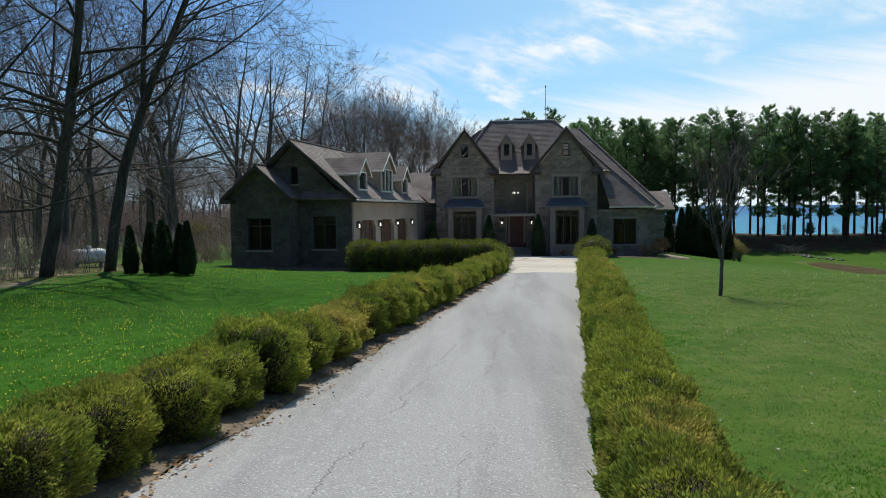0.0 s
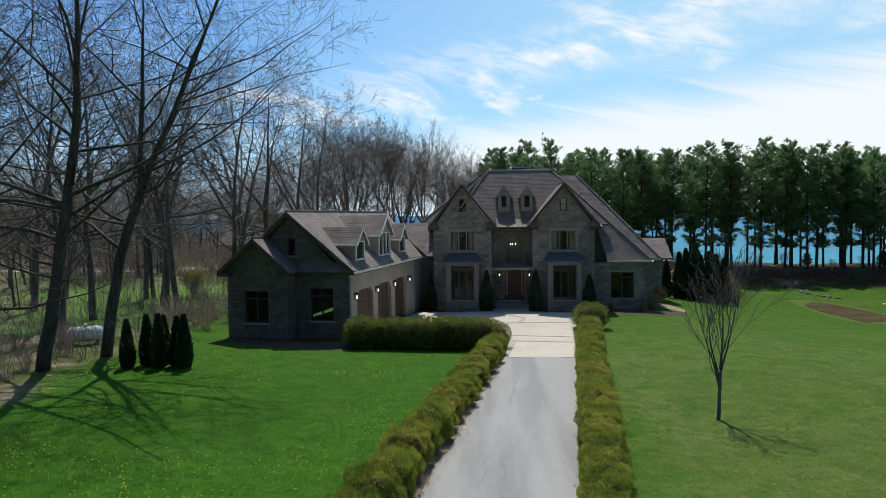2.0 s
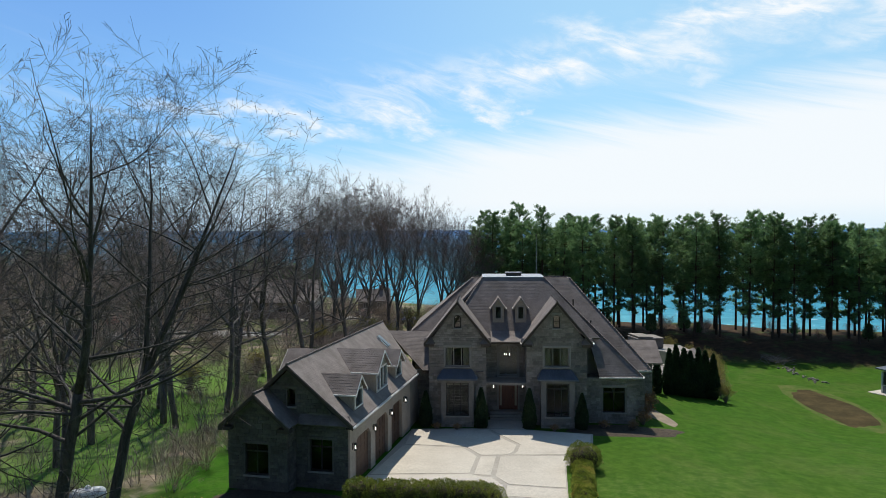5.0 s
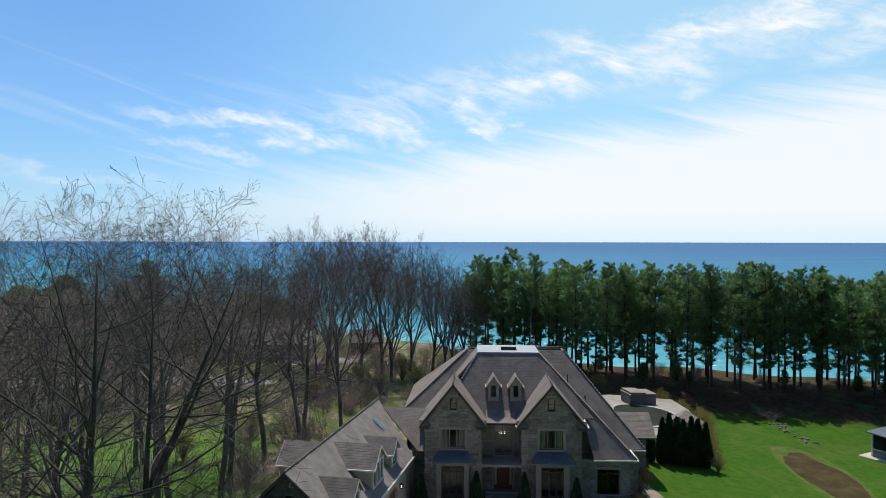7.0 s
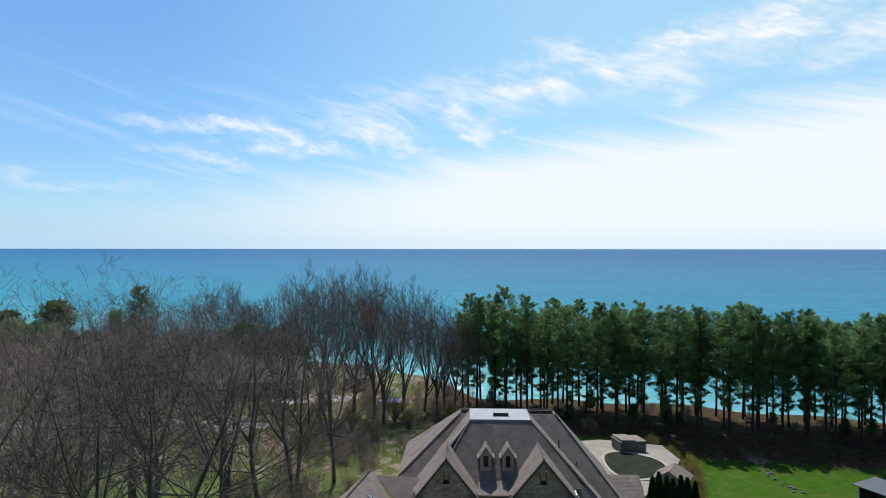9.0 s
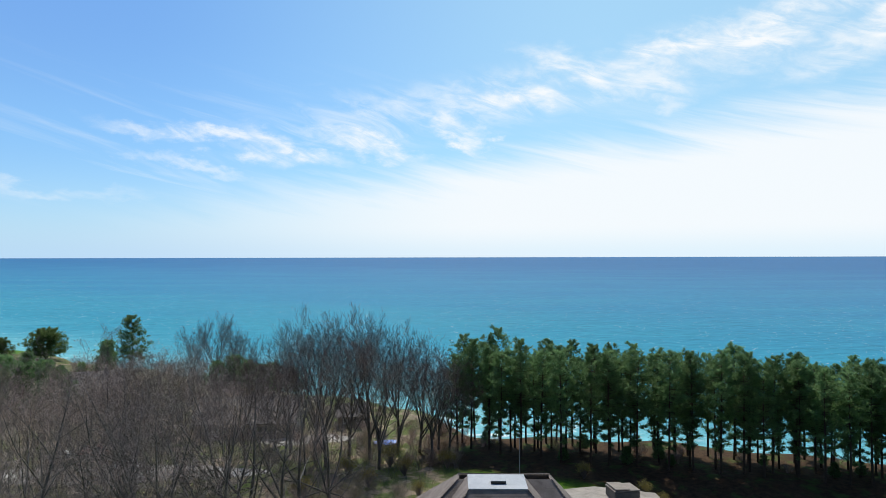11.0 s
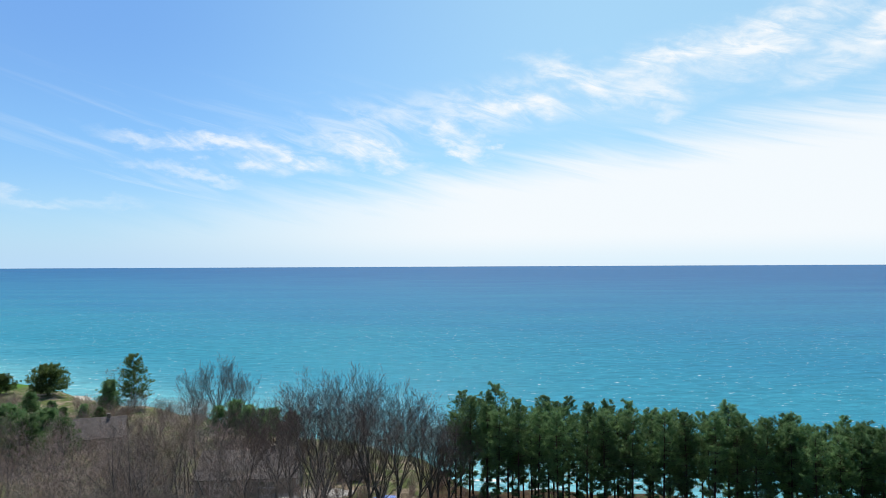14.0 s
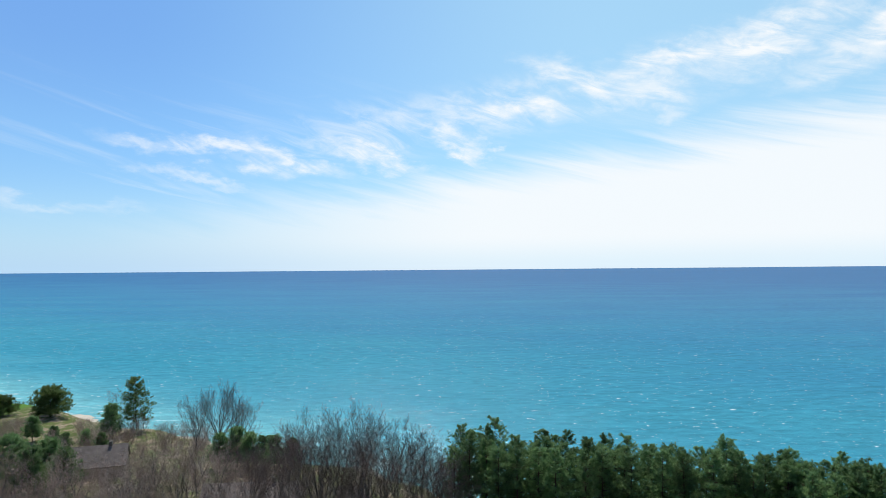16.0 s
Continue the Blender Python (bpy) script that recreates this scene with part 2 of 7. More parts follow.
def water_material():
    """Shallow turquoise shelf deepening to blue, sandbars and small waves; wave light and sun glints are painted in."""
    m = bpy.data.materials.new("lake_water")
    m.use_nodes = True
    g = N(m.node_tree)
    pos = g.n("ShaderNodeNewGeometry").outputs["Position"]
    x, y, z = g.n("ShaderNodeSeparateXYZ", None, i0=pos).outputs[:3]
    out_ = g.math("SUBTRACT", g.math("MULTIPLY_ADD", x, 0.62, y), 155.0)
    drift = g.math("MULTIPLY", g.math("SUBTRACT", g.noise(g.scaled(pos, (0.004, 0.012, 1)), 1.0, 4, 0.6), 0.5), 0.9)
    depth = g.math("ADD", g.math("LOGARITHM", g.math("MAXIMUM", out_, 2.0), 10.0), drift)
    col = g.mix(g.smooth(depth, 1.0, 2.1), (0.14, 0.40, 0.45), (0.03, 0.235, 0.335))
    col = g.mix(g.smooth(depth, 2.1, 2.9), col, (0.02, 0.172, 0.315))
    col = g.mix(g.smooth(depth, 2.75, 3.5), col, (0.008, 0.108, 0.27))
    foam_n = g.noise(g.scaled(pos, (0.10, 0.35, 1), (0, 0, radians(-31))), 1.0, 6, 0.7, 0.6)
    foam = g.math("MULTIPLY", g.smooth(foam_n, 0.56, 0.66), g.smooth(out_, 26.0, 4.0))
    col = g.mix(foam, col, (0.75, 0.8, 0.8))
    wave = g.noise(g.scaled(pos, (0.15, 0.27, 1), (0, 0, radians(-32))), 1.0, 5, 0.65, 0.5)
    chop = g.noise(g.scaled(pos, (0.7, 1.6, 1), (0, 0, radians(-22))), 1.0, 3, 0.6)
    swell = g.noise(g.scaled(pos, (0.03, 0.15, 1), (0, 0, radians(-18))), 1.0, 5, 0.65, 0.4)
    # light and dark of the waves, multiplied into the water colour
    wave_light = g.math("MULTIPLY_ADD", swell, 0.45, g.math("MULTIPLY_ADD", wave, 1.0, 0.28))
    col = g.mix(1.0, col, g.n("ShaderNodeCombineColor", None, i0=wave_light, i1=wave_light, i2=wave_light).outputs[0], "MULTIPLY")
    # sun glints on the waves, painted as pale specks
    glint_noise = g.noise(g.scaled(pos, (0.30, 0.62, 1), (0, 0, radians(-32))), 1.0, 4, 0.7, 0.4)
    glints = g.math("MULTIPLY", g.smooth(glint_noise, 0.645, 0.69), g.smooth(out_, 900.0, 60.0))
    col = g.mix(glints, col, (0.7, 0.78, 0.8))
    bump = g.n("ShaderNodeBump", None, Strength=0.7, Distance=0.8, Height=g.math("MULTIPLY_ADD", chop, 0.35, wave)).outputs[0]
    body = g.n("ShaderNodeBsdfDiffuse", None, Color=col, Normal=bump)
    gloss = g.n("ShaderNodeBsdfGlossy", None, Color=(1, 1, 1, 1), Roughness=0.2, Normal=bump)
    graze = g.n("ShaderNodeLayerWeight", None, Blend=0.5).outputs["Facing"]
    g.n("ShaderNodeOutputMaterial", None, Surface=g.n("ShaderNodeMixShader", None, i0=g.smooth(graze, 0.86, 0.99, 0.05, 0.13), i1=body.outputs[0], i2=gloss.outputs[0]).outputs[0])
    return m


def glass_material():
    m = bpy.data.materials.new("window_glass")
    m.use_nodes = True
    g = N(m.node_tree)
    bs = g.n("ShaderNodeBsdfPrincipled", None, Base_Color=(0.9, 0.95, 0.95, 1), Roughness=0.03, IOR=1.22)
    bs.inputs["Transmission Weight"].default_value = 1.0
    wob = g.noise(g.n("ShaderNodeNewGeometry").outputs["Position"], 1.5, 2)
    g.link(g.n("ShaderNodeBump", None, Strength=0.03, Distance=0.1, Height=wob).outputs[0], bs.inputs["Normal"])
    g.n("ShaderNodeOutputMaterial", None, Surface=bs.outputs[0])
    return m


def glow_material(name, colour, strength):
    m = bpy.data.materials.new(name)
    m.use_nodes = True
    g = N(m.node_tree)
    g.n("ShaderNodeOutputMaterial", None, Surface=g.n("ShaderNodeEmission", None, Color=(*colour, 1), Strength=strength).outputs[0])
    return m


def asphalt_material():
    m = bpy.data.materials.new("asphalt")
    m.use_nodes = True
    g = N(m.node_tree)
    pos = g.n("ShaderNodeNewGeometry").outputs["Position"]
    along = g.scaled(pos, (1, 0.12, 1), (0, 0, radians(-6)))
    n1, n2, n3 = g.noise(along, 0.9, 5, 0.6), g.noise(pos, 42.0, 3, 0.75), g.noise(pos, 2.2, 6, 0.65)
    col = g.mix(g.smooth(n1, 0.38, 0.60), (0.205, 0.203, 0.2), (0.29, 0.287, 0.28))
    col = g.mix(g.math("MULTIPLY", g.smooth(n3, 0.58, 0.72), 0.5), col, (0.38, 0.365, 0.345))
    col = g.mix(g.math("MULTIPLY", g.smooth(n2, 0.54, 0.66), 0.75), col, (0.56, 0.555, 0.545))
    col = g.mix(g.math("MULTIPLY", g.smooth(g.noise(pos, 38.0, 3, 0.7), 0.44, 0.32), 0.8), col, (0.12, 0.118, 0.115))
    x, y, z = g.n("ShaderNodeSeparateXYZ", None, i0=pos).outputs[:3]
    jag = g.math("MULTIPLY_ADD", g.noise(g.n("ShaderNodeCombineXYZ", None, i0=0.0, i1=y, i2=0.0).outputs[0], 1.1, 7, 0.65), 0.9, -0.45)
    line = g.math("ABSOLUTE", g.math("SUBTRACT", g.math("SUBTRACT", x, jag), g.math("MULTIPLY_ADD", y, 0.05, 0.2)))
    other = g.math("ABSOLUTE", g.math("ADD", g.math("SUBTRACT", x, jag), g.math("MULTIPLY_ADD", y, -0.11, 1.3)))
    crack = g.math("MULTIPLY", g.smooth(g.math("MINIMUM", line, other), 0.015, 0.004), g.smooth(g.noise(pos, 0.55, 3, 0.6), 0.45, 0.53))
    col = g.mix(g.math("MULTIPLY", crack, 0.5), col, (0.06, 0.06, 0.06))
    bs = g.n("ShaderNodeBsdfPrincipled", None, Base_Color=col, Roughness=0.85)
    g.link(g.n("ShaderNodeBump", None, Strength=0.5, Distance=0.01, Height=g.math("SUBTRACT", n2, crack)).outputs[0], bs.inputs["Normal"])
    g.n("ShaderNodeOutputMaterial", None, Surface=bs.outputs[0])
    return m


GROUND, WATER, GLASS, ASPHALT = ground_material(), water_material(), glass_material(), asphalt_material()
STONE = material("rubble_stone", (0.235, 0.208, 0.182), (0.35, 0.315, 0.28), 0.9, 0.9, 0.6, 9, 0.2, island=0.5, c=(0.19, 0.172, 0.155))
STONE_PIECE = material("dressed_stone", (0.235, 0.208, 0.182), (0.35, 0.315, 0.28), 0.9, 0.9, 0.6, 9, 0.2, rand=0.5, c=(0.19, 0.172, 0.155))
# house stone darkened: the garage front's deeper shade goes into its colour
SHADED_GARAGE_STONE = material("shaded_rubble_stone", (0.135, 0.12, 0.104), (0.195, 0.174, 0.153), 0.9, 0.9, 0.6, 9, 0.2, island=0.4, c=(0.115, 0.103, 0.092))
MORTAR = material("mortar", (0.235, 0.212, 0.188), (0.285, 0.26, 0.23), 2.0, 0.95, 0.4)
LIMESTONE = material("limestone_trim", (0.31, 0.29, 0.26), (0.38, 0.355, 0.32), 1.5, 0.85, 0.2)
RENDER_COAT = material("pale_stucco", (0.36, 0.31, 0.255), (0.43, 0.375, 0.31), 0.8, 0.9, 0.25)
SHINGLE = material("asphalt_shingle", (0.175, 0.148, 0.135), (0.245, 0.212, 0.196), 1.2, 0.9, 0.6, 14, 0.25, c=(0.145, 0.122, 0.11))
TRIM = material("white_trim", (0.68, 0.67, 0.64), (0.76, 0.75, 0.72), 2.0, 0.5, 0.05)
DARK_TRIM = material("dark_bronze", (0.035, 0.03, 0.027), (0.05, 0.043, 0.038), 3.0, 0.45, 0.1)
SOFFIT = material("brown_soffit", (0.07, 0.055, 0.045), (0.09, 0.07, 0.055), 2.0, 0.7, 0.1)
METAL_ROOF = material("blue_grey_metal_roof", (0.13, 0.145, 0.175), (0.165, 0.185, 0.22), 1.0, 0.45, 0.1, metal=0.3)
POOL_DECK = material("weathered_pool_paving", (0.27, 0.25, 0.23), (0.36, 0.335, 0.305), 0.8, 0.9, 0.4, 10, 0.2, c=(0.22, 0.20, 0.18))
DECK = material("grey_roof_membrane", (0.30, 0.325, 0.36), (0.38, 0.40, 0.43), 0.7, 0.7, 0.1)
DOOR_WOOD = material("mahogany_door", (0.12, 0.035, 0.022), (0.17, 0.055, 0.032), 2.0, 0.4, 0.2, stretch=(6, 6, 0.6))
GARAGE_WOOD = material("brown_garage_door", (0.09, 0.05, 0.032), (0.13, 0.075, 0.05), 2.0, 0.55, 0.2, stretch=(1, 1, 6))
CURTAIN = material("drape", (0.40, 0.35, 0.26), (0.52, 0.47, 0.36), 1.2, 0.9, 0.2, stretch=(8, 8, 0.4))
CONCRETE = material("pale_concrete", (0.475, 0.43, 0.365), (0.535, 0.49, 0.42), 0.5, 0.9, 0.25, 20, 0.2, rand=0.05, c=(0.445, 0.405, 0.345))
STAMPED = material("stamped_concrete_border", (0.35, 0.32, 0.275), (0.42, 0.385, 0.335), 0.8, 0.9, 0.4, 10, 0.2, rand=0.1)
BARK = material("grey_bark", (0.075, 0.069, 0.065), (0.175, 0.16, 0.15), 1.6, 0.75, 0.8, 8, 0.25, stretch=(3, 3, 0.6), rand=0.35)
RUSSET = material("russet_twigs", (0.32, 0.245, 0.213), (0.47, 0.38, 0.338), 0.3, 0.9, 0.0, 6, 0.0, rand=0.5, c=(0.24, 0.22, 0.12))
# bark and twigs darkened: the oaks' backlit look is put into the colour
BACKLIT_OAK_BARK = material("backlit_oak_bark", (0.045, 0.041, 0.038), (0.11, 0.1, 0.093), 1.6, 0.8, 0.8, 8, 0.2, stretch=(3, 3, 0.6))
BACKLIT_OAK_TWIG = material("backlit_oak_twigs", (0.07, 0.06, 0.055), (0.12, 0.104, 0.097), 0.5, 0.9, 0.0, 6, 0.0)
MAPLE_TWIG = material("warm_brown_twigs", (0.185, 0.145, 0.13), (0.29, 0.232, 0.21), 0.5, 0.9, 0.0, 6, 0.0, rand=0.35)
TWIG = material("brown_twigs", (0.17, 0.14, 0.13), (0.265, 0.222, 0.208), 0.5, 0.9, 0.0, 6, 0.0, rand=0.45)
PALE_BARK = material("bleached_wood", (0.38, 0.34, 0.30), (0.48, 0.44, 0.40), 1.0, 0.9, 0.3)
PINE_BARK = material("pine_bark", (0.055, 0.04, 0.032), (0.10, 0.07, 0.055), 1.8, 0.95, 0.8, 8, 0.1, stretch=(3, 3, 0.7))
NEEDLES = material("pine_needles", (0.125, 0.232, 0.098), (0.212, 0.322, 0.143), 0.6, 0.75, 0.0, 5, 0.25, island=0.45, rand=0.6, transl=0.5)
DARK_NEEDLES = material("dark_pine_needles", (0.095, 0.15, 0.05), (0.16, 0.215, 0.08), 0.6, 0.75, 0.0, 5, 0.25, island=0.45, rand=0.25, transl=0.4)
SPRUCE = material("dark_spruce_needles", (0.03, 0.055, 0.026), (0.06, 0.095, 0.04), 0.8, 0.75, 0.0, 5, 0.25, island=0.6, rand=0.2, transl=0.15)
HEDGE = material("yew_sprays", (0.135, 0.2, 0.03), (0.33, 0.355, 0.058), 1.5, 0.7, 0.0, 4, 0.3, island=0.8, rand=0.3, c=(0.42, 0.34, 0.09), transl=0.5)
BOXHEDGE = material("boxwood_leaves", (0.13, 0.175, 0.026), (0.27, 0.29, 0.052), 1.0, 0.65, 0.0, 4, 0.3, island=0.7, rand=0.2, transl=0.25)
CORE = material("shrub_wood", (0.035, 0.026, 0.018), (0.075, 0.055, 0.035), 5.0, 0.95, 0.6)
BLADES = material("grass_blades", (0.04, 0.16, 0.004), (0.078, 0.225, 0.008), 0.6, 0.8, 0.0, 5, 0.2, island=0.5, transl=0.5)
DRYBLADES = material("dry_grass_blades", (0.17, 0.27, 0.06), (0.32, 0.36, 0.13), 0.6, 0.8, 0.0, 5, 0.2, island=0.5, transl=0.5)
DANDELION = material("dandelion_yellow", (0.74, 0.64, 0.02), (0.84, 0.75, 0.05), 3.0, 0.8, 0.0)
CLOCKS = material("pale_seed_heads", (0.55, 0.54, 0.46), (0.62, 0.6, 0.52), 3.0, 0.9, 0.0)
LEAF_LITTER = material("dead_leaves", (0.24, 0.14, 0.07), (0.40, 0.26, 0.14), 2.0, 0.9, 0.0, 5, 0.1, island=0.6)
MUD = material("muddy_pond_bed", (0.042, 0.032, 0.012), (0.082, 0.06, 0.024), 0.5, 0.9, 0.5, 10, 0.1, c=(0.05, 0.04, 0.016))
GREY_ROCK = material("field_stone", (0.15, 0.135, 0.12), (0.24, 0.22, 0.20), 2.0, 0.9, 0.5, rand=0.3)
BUDS = material("spring_buds", (0.23, 0.20, 0.06), (0.35, 0.29, 0.10), 1.0, 0.8, 0.0, 5, 0.2, island=0.5, transl=0.4)


# ---- mesh helpers ----
class Geo:
    """Collects vertices and faces for one mesh."""

    def __init__(self):
        self.v, self.f = [], []

    def poly(self, pts):
        i = len(self.v)
        self.v += [tuple(p) for p in pts]
        self.f.append(tuple(range(i, i + len(pts))))

    def loop(self, rings, cap=True):
        """Skin between rings of equal length."""
        n, i = len(rings[0]), len(self.v)
        for r in rings:
            self.v += [tuple(p) for p in r]
        for k in range(len(rings) - 1):
            a, b = i + k * n, i + (k + 1) * n
            for j in range(n):
                self.f.append((a + j, a + (j + 1) % n, b + (j + 1) % n, b + j))
        if cap:
            self.f.append(tuple(range(i + n - 1, i - 1, -1)))
            e = i + (len(rings) - 1) * n
            self.f.append(tuple(range(e, e + n)))

    def box(self, x0, x1, y0, y1, z0, z1, bevel=0.0, m=None):
        b = min(bevel, (x1 - x0) / 3, (y1 - y0) / 3, (z1 - z0) / 3)

        def ring(z, d):
            x_, y_ = (x0 + d, x1 - d), (y0 + d, y1 - d)
            pts = [(x_[0], y_[0], z), (x_[1], y_[0], z), (x_[1], y_[1], z), (x_[0], y_[1], z)]
            return [m @ Vector(p) for p in pts] if m else pts
        self.loop([ring(z0, b), ring(z0 + b, 0), ring(z1 - b, 0), ring(z1, b)] if b else [ring(z0, 0), ring(z1, 0)])

    def prism(self, outline, shift):
        """An outline (list of points) pushed along shift."""
        s = Vector(shift)
        self.loop([outline, [tuple(Vector(p) + s) for p in outline]])

    def tube(self, pts, radii, sides=6, cap=True):
        rings = []
        for k, p in enumerate(pts):
            p = Vector(p)
            d = (Vector(pts[min(k + 1, len(pts) - 1)]) - Vector(pts[max(k - 1, 0)])).normalized()
            u = d.cross(Vector((0.31, 0.95, 0.11)))
            u = u.normalized() if u.length > 1e-4 else Vector((1, 0, 0))
            w = d.cross(u)
            rings.append([p + radii[k] * (math.cos(a) * u + math.sin(a) * w) for a in (2 * math.pi * j / sides for j in range(sides))])
        self.loop(rings, cap)

    def lathe(self, profile, centre=(0, 0, 0), sides=12, squash=1.0):
        cx, cy, cz = centre
        self.loop([[(cx + r * math.cos(a), cy + squash * r * math.sin(a), cz + z) for a in (2 * math.pi * j / sides for j in range(sides))] for r, z in profile])

    def mesh(self, name, mat, smooth=False, weld=False):
        me = bpy.data.meshes.new(name)
        if weld:
            at, v, ids = {}, [], []
            for p in self.v:
                k = (round(p[0], 3), round(p[1], 3), round(p[2], 3))
                if k not in at:
                    at[k] = len(v)
                    v.append(tuple(p))
                ids.append(at[k])
            f = [tuple(dict.fromkeys(ids[i] for i in q)) for q in self.f]
            self.v, self.f = v, [q for q in f if len(q) > 2]
        me.from_pydata(self.v, [], self.f)
        me.materials.append(mat)
        if smooth:
            me.polygons.foreach_set("use_smooth", [True] * len(me.polygons))
        me.update()
        return me


def part(name, geo, mat, parent=None, label="", smooth=False, kind="", weld=False):
    ob = new(name, geo.mesh(name, mat, smooth, weld))
    ob.parent = parent
    return tagged(ob, label, "", "", kind)


def thing(name, label, category, at=None, group="", kind=""):
    ob = new(name)
    ob.empty_display_size = 0.3
    if at is not None:
        ob.matrix_world = at
    return tagged(ob, label, category, group, kind)


def sstep(a, b, x):
    t = np.clip((np.asarray(x, float) - a) / (b - a), 0, 1)
    return t * t * (3 - 2 * t)


def bluff_y(x):
    """Where the land breaks off to the lake."""
    return np.maximum(119.8 - 0.20 * x, np.minimum(131 - 0.62 * x, 122.0 - 1.8 * x))


def ground_z(x, y):
    """The lie of the land: falls gently to the house, a swale to the east, a bluff down to the lake."""
    x, y = np.asarray(x, float), np.asarray(y, float)
    z = 0.40 - 0.026 * np.clip(y, -25, 54)
    z = z - 2.5 * sstep(8, 34, x) * sstep(15, 72, y) * (1 - 0.75 * sstep(86, 100, y + 0.25 * (x - 40)))
    z = z + 0.28 * sstep(-6, -14, x) * (1 - sstep(34, 52, y))
    d = (y - bluff_y(x)) / 1.12 + 2.2 * np.sin(0.11 * x + 1.0) + 1.1 * np.sin(0.31 * x)
    z = z - 7.0 * sstep(0, 20, d) - 3.5 * sstep(20, 60, d)
    z = z + 0.10 * np.sin(0.23 * x + 0.6) * np.sin(0.19 * y) * sstep(8, 16, np.abs(x - 1))
    return z


def gz(x, y):
    return float(ground_z(x, y))


def sheet(name, xs, ys, mat, lift=0.0, kind="structure", label="", zf=None, category=""):
    """A draped grid between lines xs, ys."""
    X, Y = np.meshgrid(xs, ys)
    Z = (ground_z(X, Y) if zf is None else zf(X, Y)) + lift
    verts = np.stack([X, Y, Z], -1).reshape(-1, 3)
    n, k = len(xs), len(ys)
    idx = np.arange(n * k).reshape(k, n)
    faces = np.stack([idx[:-1, :-1], idx[:-1, 1:], idx[1:, 1:], idx[1:, :-1]], -1).reshape(-1, 4)
    me = bpy.data.meshes.new(name)
    me.from_pydata(verts.tolist(), [], faces.tolist())
    me.materials.append(mat)
    me.polygons.foreach_set("use_smooth", [True] * len(me.polygons))
    return tagged(new(name, me), label, category, "", kind)


def grade(a, b, n):
    return np.linspace(a, b, n)


# ---- land and lake ----
gx = np.concatenate([grade(-4000, -340, 14), grade(-300, -64, 60), grade(-60, 80, 141), grade(84, 300, 40), grade(340, 4000, 14)])
gy = np.concatenate([grade(-4000, -60, 20), grade(-50, -6, 20), grade(-5, 150, 156), grade(152, 320, 70), grade(330, 600, 12)])
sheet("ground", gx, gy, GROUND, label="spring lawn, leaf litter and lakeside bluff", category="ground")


def lake_z(X, Y):
    return -8.0 + 18.0 * sstep(2200, 4900, np.hypot(X, Y))


lx = np.concatenate([grade(-4900, -400, 24), grade(-350, 350, 36), grade(400, 4900, 24)])
ly = np.concatenate([grade(20, 400, 20), grade(450, 4900, 46)])
sheet("water", lx, ly, WATER, zf=lake_z, label="turquoise lake deepening to blue at the horizon", category="lake")


# ---- drive and forecourt ----
def drive_left(y):
    return -2.85 + 0.128 * y


def drive_right(y):
    return 0.95 + 0.1115 * y


def drive():
    geo, ys = Geo(), np.concatenate([grade(-40, 0, 12), grade(1, 32.6, 60)])
    rows = []
    for y in ys:
        wob = 0.05 * math.sin(1.7 * y) + 0.04 * math.sin(4.1 * y + 1)
        a, b = drive_left(y) + wob, drive_right(y) + 0.03 * math.sin(2.3 * y)
        rows.append([(a + (b - a) * k / 8, float(y), gz(a + (b - a) * k / 8, y) + 0.03 + 0.05 * math.sin(math.pi * k / 8)) for k in range(9)])
    n = 9
    for r in rows:
        geo.v += r
    for i in range(len(rows) - 1):
        for k in range(n - 1):
            geo.f.append((i * n + k, i * n + k + 1, (i + 1) * n + k + 1, (i + 1) * n + k))
    part("driveway", geo, ASPHALT, None, "weathered grey asphalt driveway with fine cracks", True, "structure")["category"] = "driveway"


drive()

COURT = [(1.3, 32.6), (4.6, 32.6), (5.6, 43.0), (7.6, 45.4), (8.4, 50.5), (3.6, 51.6), (3.6, 54.4), (0.5, 54.4), (0.5, 51.8), (-4.85, 51.4), (-6.85, 38.2), (-6.0, 37.2), (1.6, 36.9)]


